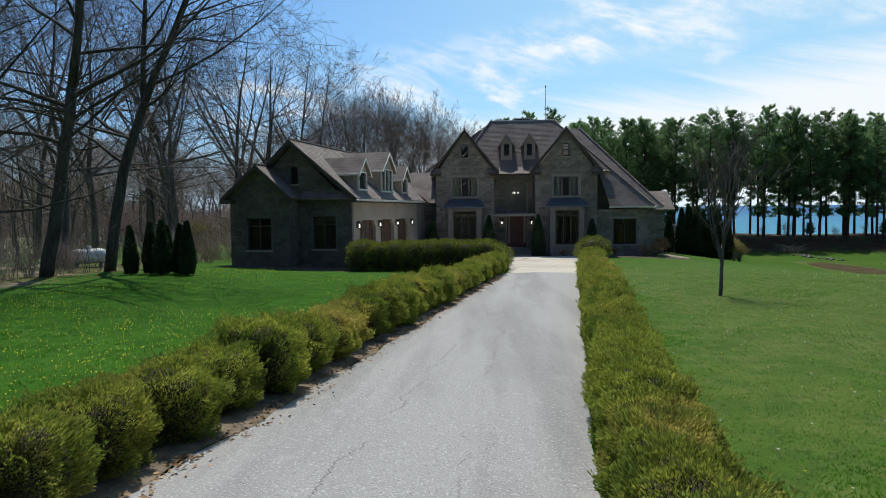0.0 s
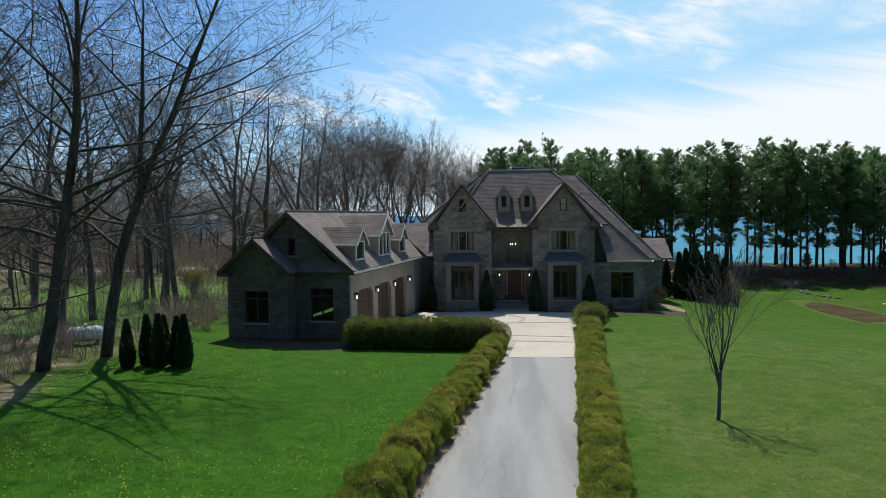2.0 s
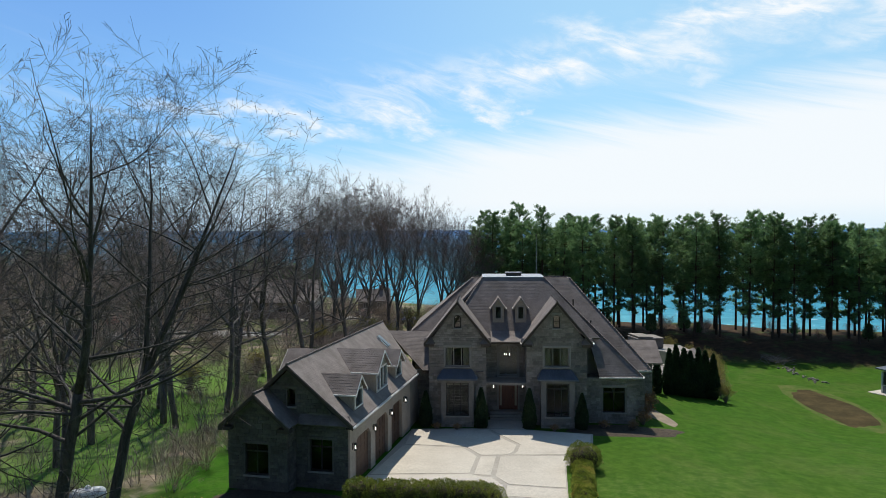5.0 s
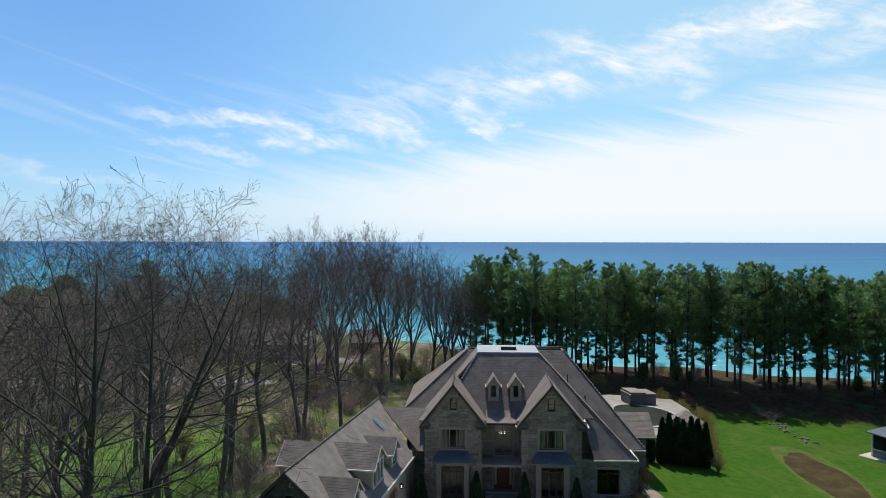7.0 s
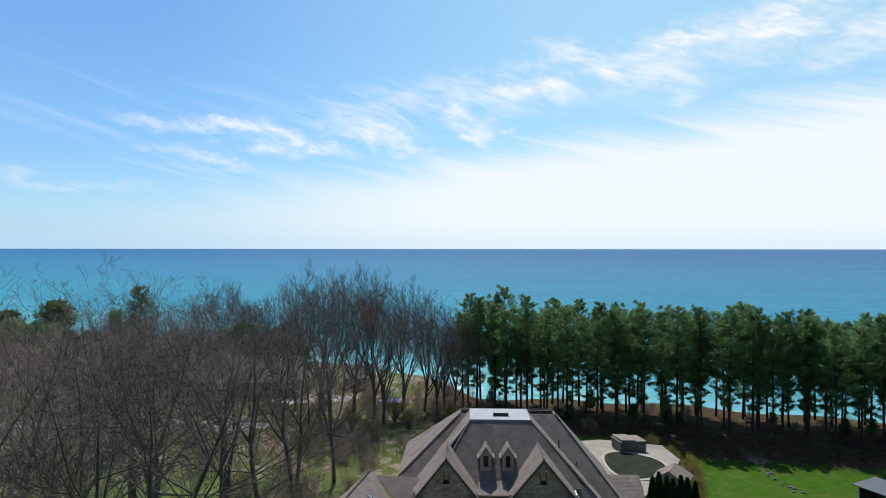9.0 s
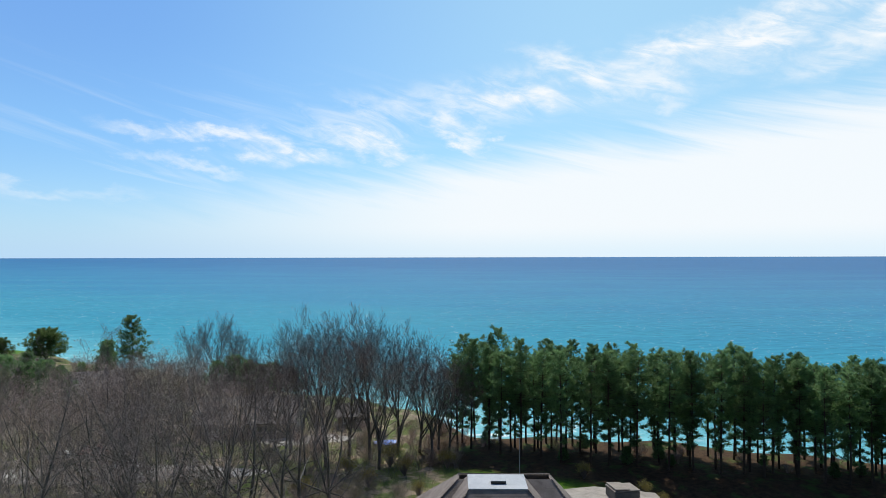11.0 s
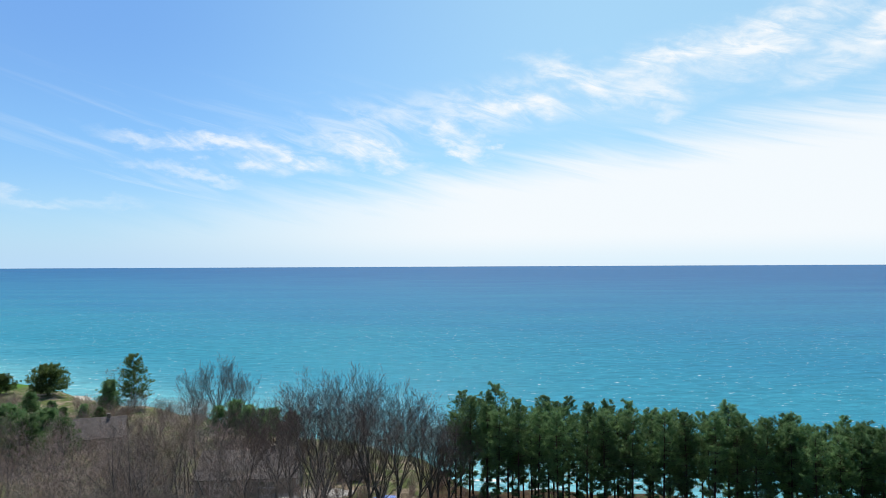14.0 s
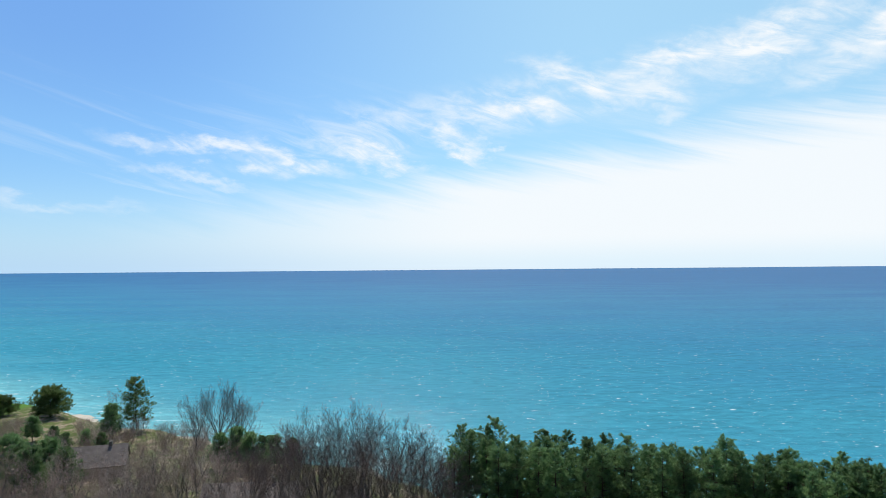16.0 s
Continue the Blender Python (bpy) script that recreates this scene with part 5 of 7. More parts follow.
def build_garage():
    """The angled garage wing; local x to the east, local y along the wing, away from the street."""
    gar = thing("garage_wing", "three-bay stone garage wing with brown shingle roof and dormers", "garage", pose(-7.02, 38.0, 0, 0, 0, -8.5))
    rng = random.Random(33)
    B, EZ, RX, RZ = -0.62, 3.22, -3.45, 6.5
    west = -6.5
    L = 13.6
    # street side: main wall east of the bay, and the bay
    south = Geo()
    w2 = (-2.3, -0.95, 0.45, 2.25)
    wall_panel(south, -3.3, 0, B, EZ, [w2], 0.28, I4)
    gw = (-3.62, -3.14, 4.05, 5.05)
    hw = 3.0
    def half_w(z):
        return hw * (RZ - 0.25 - z) / (RZ - 0.25 - EZ)
    z0, z1, z2, z3 = EZ, gw[2], gw[3], RZ - 0.25
    for a, b in ((z0, z1), (z2, z3 - 0.02)):
        south.loop([[(RX - half_w(a), y, a), (RX + half_w(a), y, a), (RX + half_w(b), y, b), (RX - half_w(b), y, b)] for y in (0, 0.28)])
    south.loop([[(RX - half_w(z1), y, z1), (gw[0], y, z1), (gw[0], y, z2), (RX - half_w(z2), y, z2)] for y in (0, 0.28)])
    south.loop([[(gw[1], y, z1), (RX + half_w(z1), y, z1), (RX + half_w(z2), y, z2), (gw[1], y, z2)] for y in (0, 0.28)])
    arch_fill(south, *gw, 0.2, 0.2, I4)
    bm_ = pose(0, -1.25, 0)
    w1 = (-5.6, -4.2, 0.45, 2.2)
    wall_panel(south, -6.6, -3.1, B, 3.35, [w1], 0.28, bm_)
    south.loop([[(-6.6, y, 3.35), (-3.1, y, 3.35), (-4.85, y, 4.95)] for y in (-1.25, -0.97)])
    south.box(-3.38, -3.1, -0.97, 0.02, B, 3.35)
    south.box(-6.6, -6.32, -0.97, 0.02, B, 3.35)
    south.box(west, west + 0.28, 0, 17, B, EZ)
    south.box(west, -1.0, 16.8, 17.0, B, EZ)
    part("wall", south, SHADED_GARAGE_STONE, gar)
    clad = Geo()
    stones(clad, -3.08, 0, B, EZ, [(w2[0] - 0.12, w2[1] + 0.12, w2[2] - 0.12, w2[3] + 0.15)], I4, rng)
    gable_stones(clad, RX, hw, EZ, RZ - 0.25, [(gw[0] - 0.1, gw[1] + 0.1, gw[2] - 0.1, gw[3] + 0.1)], I4, rng)
    stones(clad, -6.6, -3.1, B, 3.35, [(w1[0] - 0.12, w1[1] + 0.12, w1[2] - 0.12, w1[3] + 0.15)], bm_, rng)
    gable_stones(clad, -4.85, 1.75, 3.35, 4.95, [], bm_, rng)
    stones(clad, 0.02, 1.2, B, 3.3, [], Matrix.Translation((-3.1, -1.25, 0)) @ pose(0, 0, 0, 0, 0, 90), rng)
    part("stone_cladding", clad, SHADED_GARAGE_STONE, gar, "", False, "stuff")
    window(gar, I4, *w2, cols=2, rows=1, transom=0.45, surround=SHADED_GARAGE_STONE)
    window(gar, bm_, *w1, cols=2, rows=1, transom=0.45, surround=SHADED_GARAGE_STONE)
    window(gar, I4, *gw, cols=1, rows=1, surround=SHADED_GARAGE_STONE)
    # east wall with three doors
    em = Matrix.Translation((0, 0, 0)) @ pose(0, 0, 0, 0, 0, 90)
    doors = [(1.2, 4.05, B - 0.3, 2.0), (4.95, 7.75, B - 0.3, 2.0), (8.6, 11.3, B - 0.3, 2.0)]
    ew = Geo()
    wall_panel(ew, 0.28, L, B - 0.3, EZ, doors, 0.3, em)
    for d in doors:                        # chamfered heads
        for s, x in ((1, d[0]), (-1, d[1])):
            hd = Geo()
            hd.loop([[em @ Vector((x, y, d[3] - 0.42)), em @ Vector((x + s * 0.42, y, d[3])), em @ Vector((x, y, d[3]))] for y in (0.002, 0.3)])
            part("door_head_corner", hd, RENDER_COAT, gar)
    part("door_wall", ew, RENDER_COAT, gar, "pale rendered wall with chamfered door heads", weld=True)
    for k, d in enumerate(doors):
        o = new("garage_door")
        o.parent = gar
        n = 4
        for i in range(n):
            g = Geo()
            za, zb = d[2] + (d[3] - d[2]) * i / n, d[2] + (d[3] - d[2]) * (i + 1) / n
            g.box(d[0], d[1], 0.2, 0.25, za + 0.006, zb - 0.006, 0.008, em)
            for j in range(4):
                w = (d[1] - d[0]) / 4
                g.box(d[0] + j * w + 0.08, d[0] + (j + 1) * w - 0.08, 0.18, 0.21, za + 0.08, zb - 0.08, 0.015, em)
            part("door_panel", g, GARAGE_WOOD, o)
        hdl = Geo()
        hdl.box((d[0] + d[1]) / 2 - 0.1, (d[0] + d[1]) / 2 + 0.1, 0.14, 0.18, d[2] + 0.6, d[2] + 0.64, 0.01, em)
        part("handle", hdl, DARK_TRIM, o)
    for x in (0.72, 4.5, 8.17, 11.75):
        lantern(gar, em, x, 1.75)
    # roofs
    E, W = 0.45, west - 0.45
    yS, yN = -0.45, 14.1
    zE = EZ + 0.02
    roof_planes(gar, [[(E, yS, zE), (E, yN, zE), (RX, 18.0, RZ), (RX, yS, RZ)]])
    roof_planes(gar, [[(W, 18.0, zE), (W, yS, zE), (RX, yS, RZ), (RX, 18.0, RZ)]])
    for s in (-1, 1):
        x = -4.85 + s * 2.1
        roof_planes(gar, [[(x, -1.7, 3.28), (x, 0.0, 3.28), (-4.85, 1.6, 5.08), (-4.85, -1.7, 5.08)]])
    roof_planes(gar, [[(-2.9, -0.5, 3.2), (0.42, -0.5, 3.2), (0.1, 0.0, 3.68), (-2.8, 0.0, 3.68)]], "roof_plane", 0.15, 0.08)
    for x in (E, W):
        rk = Geo()
        rake_board(rk, (x, yS - 0.03, zE - 0.06), (RX, yS - 0.03, RZ - 0.06), 0.22)
        part("rake_board", rk, SOFFIT, gar)
    for s in (-1, 1):
        rk = Geo()
        rake_board(rk, (-4.85 + s * 2.1, -1.73, 3.22), (-4.85, -1.73, 5.02), 0.2)
        a, b = -4.85 + s * 2.1, -4.85 + s * 1.4
        part("rake_board", rk, SOFFIT, gar)
        rk = Geo()
        rk.box(min(a, b), max(a, b), -1.72, -1.26, 3.0, 3.2, 0.01)
        part("eave_return", rk, SOFFIT, gar)
    sf = Geo()
    sf.box(0.01, E, yS, yN, zE - 0.22, zE - 0.17)
    part("soffit", sf, SOFFIT, gar)
    gutter(gar, (E, yN, zE - 0.06), (E, yS, zE - 0.06))
    cap = Geo()
    ridge_caps(cap, (RX, yS, RZ + 0.02), (RX, 18.0, RZ + 0.02))
    ridge_caps(cap, (-4.85, -1.7, 5.1), (-4.85, 1.5, 5.1))
    part("ridge_cap_run", cap, SHINGLE, gar, "", True, "stuff")
    slope = (RZ - zE) / (E - RX)
    for y, w, h, rise, dep, cols, xf in ((1.95, 1.7, 1.25, 0.85, 1.9, 1, -0.05), (6.6, 2.6, 1.65, 1.1, 2.5, 3, -0.05), (10.6, 1.7, 1.25, 0.85, 1.9, 1, -0.05)):
        zb = zE + slope * (E - xf) - 0.15
        dormer(gar, Matrix.Translation((xf, y, zb)) @ pose(0, 0, 0, 0, 0, 90), w, h, rise, dep, cols, TRIM, RENDER_COAT, 0.2)
    dormer(gar, Matrix.Translation((-6.4, 6.8, 3.62)) @ pose(0, 0, 0, 0, 0, -90), 2.6, 1.4, 1.1, 2.2, 2, TRIM, RENDER_COAT, 0.2)
    sky = Geo()
    sm = Matrix.Translation((-2.2, 14.1, zE + slope * (E + 2.2) + 0.08)) @ pose(0, 0, 0, 0, math.degrees(math.atan(slope)), 0)
    sky.box(-0.6, 0.6, -0.3, 0.3, 0, 0.09, 0.02, sm)
    part("skylight", sky, GLASS, gar, "flat glazed skylight")
    # link to the house
    link = Geo()
    wall_panel(link, -0.3, 4.6, B - 0.4, 3.0, [(1.0, 2.3, B - 0.4, 1.7)], 0.25, pose(0, 16.3, 0))
    arch_fill(link, 1.0, 2.3, B - 0.4, 1.7, 0.5, 0.2, pose(0, 16.3, 0))
    link.box(-0.3, -0.05, 13.6, 16.3, B - 0.3, 3.0)
    part("link_wall", link, MORTAR, gar)
    ls = Geo()
    stones(ls, -0.05, 4.6, B - 0.4, 2.95, [(0.9, 2.4, B - 0.4, 1.8)], pose(0, 16.3, 0), rng)
    part("stone_cladding", ls, SHADED_GARAGE_STONE, gar, "", False, "stuff")
    roof_planes(gar, [[(0.4, 15.8, 3.1), (5.2, 15.8, 3.1), (5.2, 19.2, 5.6), (-3.4, 19.2, 5.6)]])
    roof_planes(gar, [[(5.2, 22.6, 3.1), (-3.0, 22.6, 3.1), (-3.05, 19.2, 5.6), (5.2, 19.2, 5.6)]])
    gutter(gar, (4.4, 15.77, 3.06), (0.5, 15.77, 3.06), SOFFIT)
    ld = Geo()
    ld.box(1.0, 2.3, 16.5, 16.56, B - 0.4, 1.6, 0.01)
    part("link_door", ld, DOOR_WOOD, gar)
    return gar


build_house()
build_garage()


# ---- trees ----
def grow(rng, wood, twigs, p, d, length, r, level, levels, spread, start, lift, kids):
    """One limb and, along it, its branches; thick wood into wood, thin into twigs."""
    n = (8, 6, 4, 3, 2, 2)[level]
    pts, radii, q, way = [p], [r], Vector(p), Vector(d).normalized()
    wig = (0.06, 0.13, 0.15, 0.15, 0.16, 0.16)[level]
    for k in range(n):
        way = (way + Vector((rng.gauss(0, wig), rng.gauss(0, wig), rng.gauss(0, wig) * 0.7 + lift[level]))).normalized()
        q = q + way * length / n
        pts.append(tuple(q))
        radii.append(max(r * (1 - (0.93 if level == 0 else 0.85) * (k + 1) / n), MIN_TWIG))
    if level < 3:
        (wood if level < 2 else twigs).tube(pts, radii, (8, 5, 3)[level], level == 0)
    else:                                  # hair-thin ends: slim blades
        side = way.cross(Vector((rng.gauss(0, 1), rng.gauss(0, 1), rng.gauss(0, 1)))).normalized()
        i = len(twigs.v)
        for k, a in enumerate(pts):
            twigs.v += [tuple(Vector(a) - side * radii[k]), tuple(Vector(a) + side * radii[k])]
        twigs.f += [(i + 2 * k, i + 2 * k + 1, i + 2 * k + 3, i + 2 * k + 2) for k in range(n)]
    if level + 1 >= levels:
        return
    c = kids[level]
    for i in range(c):
        t = (start + (1 - start) * (i + rng.random()) / c) if level == 0 else (0.22 + 0.78 * (i + rng.random()) / c)
        f = min(t, 0.999) * n
        k = int(f)
        a, b = Vector(pts[k]), Vector(pts[k + 1])
        at = a.lerp(b, f - k)
        axis = (b - a).normalized()
        side = axis.cross(Vector((rng.gauss(0, 1), rng.gauss(0, 1), rng.gauss(0, 1))))
        if side.length < 1e-3:
            continue
        side.normalize()
        ang = spread[level] * rng.uniform(0.7, 1.25)
        nd = axis * math.cos(ang) + side * math.sin(ang)
        rr = (radii[k] + (radii[k + 1] - radii[k]) * (f - k)) * rng.uniform(0.48, 0.68)
        grow(rng, wood, twigs, at, nd, length * (rng.uniform(0.5, 0.78) if level == 0 else rng.uniform(0.42, 0.62)) * (1.15 - 0.6 * t if level == 0 else 1.05 - 0.35 * t), rr, level + 1, levels, spread, start, lift, kids)


MIN_TWIG = 0.007


def bare_tree(seed, h, r, label, fork=0.36, leaders=3, limbs=4, kids=(7, 5, 4, 3), spread=(1.0, 0.88, 0.82, 0.8), lean=(0, 0), name="bare_tree",
              group="bare trees of the wood", lift=(0.035, 0.035, 0.03, 0.03, 0.02, 0.0), open_=0.55, level=0, dome=0.0, twig_mat=None, bark=None):
    """A trunk that divides into leaders, with long spreading lower limbs; h is the full height."""
    rng = random.Random(seed)
    ob = thing(name, label, "tree", None, group)
    wood, twigs = Geo(), Geo()
    n, q, way = 7, Vector((0, 0, -0.3)), Vector((lean[0], lean[1], 1)).normalized()
    pts, radii = [q], [r]
    for k in range(n):
        way = (way + Vector((rng.gauss(0, 0.05), rng.gauss(0, 0.05), 0.02))).normalized()
        q = q + way * h * fork / n
        pts.append(q)
        radii.append(r * (1 - 0.30 * (k + 1) / n))
    bole = Geo()
    bole.tube(pts, radii, 9)
    a0 = rng.uniform(0, 6.283)
    for k in range(leaders):
        a = a0 + k * 6.283 / leaders + rng.uniform(-0.4, 0.4)
        o = open_ * rng.uniform(0.6, 1.25) * (0.45 if k == 0 and leaders < 4 else 1.0)
        d = way * math.cos(o) + Vector((math.cos(a), math.sin(a), 0)) * math.sin(o)
        grow(rng, wood, twigs, pts[-1] - way * h * 0.03 * k, d, h * (0.56 - dome * o) * rng.uniform(0.88, 1.0), r * (0.62 if k == 0 else 0.52), level, level + 5 if level == 0 else 5, spread, 0.14, lift, kids)
    for k in range(limbs):
        f = rng.uniform(0.55, 1.0) * n * 0.98
        i = int(f)
        at, a = pts[i].lerp(pts[i + 1], f - i), rng.uniform(0, 6.283)
        d = Vector((math.cos(a), math.sin(a), rng.uniform(0.05, 0.7)))
        grow(rng, wood, twigs, at, d, h * rng.uniform(0.28, 0.46), r * rng.uniform(0.26, 0.42), 1, 5, spread, 0.2, lift, kids)
    top = max(p[2] for p in twigs.v)
    for geo in (bole, wood, twigs):
        geo.v = [(p[0], p[1], p[2] * h / top if p[2] > 0 else p[2]) for p in geo.v]
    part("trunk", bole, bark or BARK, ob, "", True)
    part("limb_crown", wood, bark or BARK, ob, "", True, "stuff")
    part("twig_crown", twigs, twig_mat or TWIG, ob, "fine leafless twigs", False, "stuff")
    return ob


def woods():
    rng = random.Random(77)
    label = "tall leafless hardwood tree with fine grey-brown twigs"
    tall = [bare_tree(100 + k, 20.0, 0.22, label, rng.uniform(0.26, 0.42), rng.choice((2, 3, 3)), 4, (7, 5, 5, 4), lean=(rng.uniform(-0.08, 0.08), rng.uniform(-0.05, 0.05))) for k in range(6)]
    slim = [bare_tree(140 + k, 14.5, 0.15, "slender young leafless tree in the wood", 0.30, 3, 2, (7, 5, 5, 3), (0.65, 0.7, 0.75, 0.75), group="young bare trees of the wood", open_=0.38, twig_mat=RUSSET) for k in range(4)]
    fan = [bare_tree(170 + k, 22.6, 0.27, "broad fan-crowned bare maple by the lake", 0.25, 6, 0, (9, 8, 5, 4), (0.62, 0.55, 0.55, 0.55), group="fan-crowned maples", lift=(0.06, 0.10, 0.10, 0.08, 0.05, 0.0), open_=0.6, dome=0.14, twig_mat=MAPLE_TWIG) for k in range(3)]
    spots = {id(o): [] for o in tall + slim + fan}

    def add(o, x, y, s=1.0, rz=None, sz=None):
        spots[id(o)].append(ground_pose(x, y, rng.uniform(0, 360) if rz is None else rz, s, sz))
    # trees that stand out along the edge of the west lawn
    for k, x, y, s in ((1, -24.5, 52.5, 1.05), (2, -22.8, 51.0, 0.95), (3, -26.5, 46.0, 1.0), (4, -21.5, 60.0, 0.95), (0, -19.5, 63.5, 1.0),
                       (2, -31.0, 40.0, 1.0), (1, -28.0, 34.0, 1.05), (3, -30.0, 29.0, 1.0), (0, -22.5, 36.5, 0.9), (4, -35.0, 52.0, 1.1), (2, -20.8, 56.0, 0.95), (0, -16.8, 66.0, 0.95), (1, -24.0, 67.0, 1.0), (5, -27.0, 57.0, 1.0), (1, -30.5, 61.0, 0.95), (5, -25.5, 40.5, 1.0), (0, -26.0, 31.0, 1.0), (4, -23.5, 24.5, 1.0), (2, -18.0, 72.0, 0.95), (3, -14.5, 75.0, 0.9)):
        add(tall[k], x, y, s * 1.1 * (1.06 if y > 45 else 0.96))
    # the wood behind them
    n = 0
    while n < 30:
        x, y = rng.uniform(-78, -17), rng.uniform(24, 118)
        if x > -19 - 0.06 * (y - 30) and y < 66:
            continue
        if (x > -22 and y > 78) or (-46 < x < -29 and y > 98):
            continue
        add(rng.choice(tall if rng.random() < 0.36 else slim), x, y, rng.uniform(0.78, 1.04))
        n += 1
    n = 0
    while n < 165:
        x, y = rng.uniform(-125, -42), rng.uniform(60, 152)
        if y > 128 - 0.5 * (x + 50) * 0.2:
            continue
        add(rng.choice(slim), x, y, rng.uniform(0.85, 1.2) * (0.72 if x < -58 else 1.0))
        n += 1
    # maples by the lake
    for k, x, y, s in ((0, -22.5, 104.5, 1.0), (1, -17.5, 106.5, 0.98), (2, -14.0, 105.0, 0.97), (0, -10.0, 108.0, 0.9), (1, -6.5, 108.5, 0.82), (2, -3.5, 110.5, 0.72), (1, -27.0, 108.0, 0.86), (0, -4.5, 105.0, 0.7), (2, -30.5, 112.0, 0.7), (0, -20.0, 101.0, 0.9), (2, -12.0, 100.0, 0.85), (0, -1.8, 108.5, 0.66), (1, -33.0, 104.0, 0.8)):
        add(fan[k], x, y, s * 1.09)
    for k, x, y, s in ((1, -59, 165, 0.82), (2, -54, 167, 0.74), (0, -64, 164, 0.66)):
        add(fan[k], x, y, s)
    add(slim[2], -97, 193, 0.85)
    add(slim[1], -94, 195, 0.75)
    for o in tall + slim + fan:
        place(o, spots[id(o)])
    # great old trees at the lawn edge
    old = "old oaks at the lawn edge"
    a = bare_tree(211, 22.3, 0.29, "great leaning bare oak with long level limbs", 0.40, 2, 7, (9, 6, 5, 4), (1.0, 0.88, 0.82, 0.8), (0.27, -0.03), group=old, open_=0.35, twig_mat=BACKLIT_OAK_TWIG, bark=BACKLIT_OAK_BARK)
    a.matrix_basis = ground_pose(-17.9, 28.0, 0)
    b = bare_tree(222, 23.2, 0.27, "tall bare oak with long level limbs", 0.42, 3, 7, (8, 6, 5, 4), (0.95, 0.88, 0.82, 0.8), (0.18, -0.05), group=old, open_=0.4, twig_mat=BACKLIT_OAK_TWIG, bark=BACKLIT_OAK_BARK)
    b.matrix_basis = ground_pose(-17.0, 31.2, 0)
    c = bare_tree(233, 20.0, 0.23, "tall bare oak with a divided trunk", 0.2, 2, 4, (7, 6, 6, 4), (0.85, 0.85, 0.8, 0.8), (-0.03, 0.05), group=old, open_=0.25, twig_mat=BACKLIT_OAK_TWIG, bark=BACKLIT_OAK_BARK)
    c.matrix_basis = ground_pose(-20.5, 27.0, 0)


woods()


def tuft(geo, rng, p, d, s, n=8):
    """A burst of needles: narrow blades round a point."""
    p = Vector(p)
    for _ in range(n):
        w = (Vector(d) * 0.7 + Vector((rng.gauss(0, 0.75), rng.gauss(0, 0.75), rng.gauss(0.25, 0.6)))).normalized()
        side = w.cross(Vector((rng.gauss(0, 1), rng.gauss(0, 1), rng.gauss(0, 1)))).normalized() * s * 0.075
        i = len(geo.v)
        q = p + w * s * rng.uniform(0.7, 1.2)
        geo.v += [tuple(p - side), tuple(p + side), tuple(q + side * 0.5), tuple(q - side * 0.5)]
        geo.f.append((i, i + 1, i + 2, i + 3))


def pine(seed, h=17.5, bare=0.46, width=2.5, name="pine_tree", label="tall pine with bare lower trunk and bushy green top", leaf=None, group="pine row by the bluff", tufts=11, size=0.44, kind="pine"):
    rng = random.Random(seed)
    ob = thing(name, label, "pine tree", None, group)
    wood, green = Geo(), Geo()
    lean = Vector((rng.gauss(0, 0.012), rng.gauss(0, 0.012), 1))
    pts = [tuple(lean * (h * t) + Vector((rng.gauss(0, 0.04), rng.gauss(0, 0.04), 0)) + Vector((0, 0, -0.3 * (1 - t)))) for t in (0, 0.2, 0.4, 0.6, 0.8, 0.97)]
    wood.tube(pts, [0.19, 0.16, 0.135, 0.10, 0.06, 0.015], 7)
    z = h * 0.18
    while z < h * 0.985:
        t = z / h
        for _ in range(rng.randint(3, 5)):
            a = rng.uniform(0, 6.283)
            base = lean * z
            if t < bare:
                if rng.random() < 0.45:
                    ln = rng.uniform(0.5, 1.7)
                    wood.tube([base, base + Vector((math.cos(a) * ln, math.sin(a) * ln, rng.uniform(-0.35, 0.15)))], [0.025, 0.008], 3, False)
                if rng.random() > 0.22 + 0.3 * max(0, (t - bare + 0.14) / 0.14):
                    continue
            u = max(0.0, (t - bare) / (1 - bare))
            ln = width * (0.72 + 0.35 * min(1.0, u / 0.2)) * (1 - 0.80 * u ** 2.3) * rng.uniform(0.5, 1.12)
            if t < bare:
                ln *= 0.6
            rise = 0.10 + 0.5 * u + rng.uniform(-0.18, 0.15)
            tip = base + Vector((math.cos(a), math.sin(a), rise)) * ln
            mid = base.lerp(tip, 0.5) - Vector((0, 0, 0.08 * ln))
            wood.tube([base, mid, tip], [0.035, 0.022, 0.008], 3, False)
            for _ in range(tufts):
                f = rng.uniform(0.3, 1.0) ** 0.8
                p = (base.lerp(mid, f * 2) if f < 0.5 else mid.lerp(tip, f * 2 - 1)) + Vector((rng.gauss(0, 0.2), rng.gauss(0, 0.2), rng.gauss(0.05, 0.14))) * (0.2 + ln * 0.4)
                tuft(green, rng, p, (math.cos(a), math.sin(a), 0.5 + 0.7 * u), size * rng.uniform(0.75, 1.2) * (1.05 - 0.25 * u))
        z += h * 0.022
    part("trunk", wood, PINE_BARK, ob, "dark bare trunk with dead stubs")
    part("needles", green, leaf or NEEDLES, ob)
    return ob


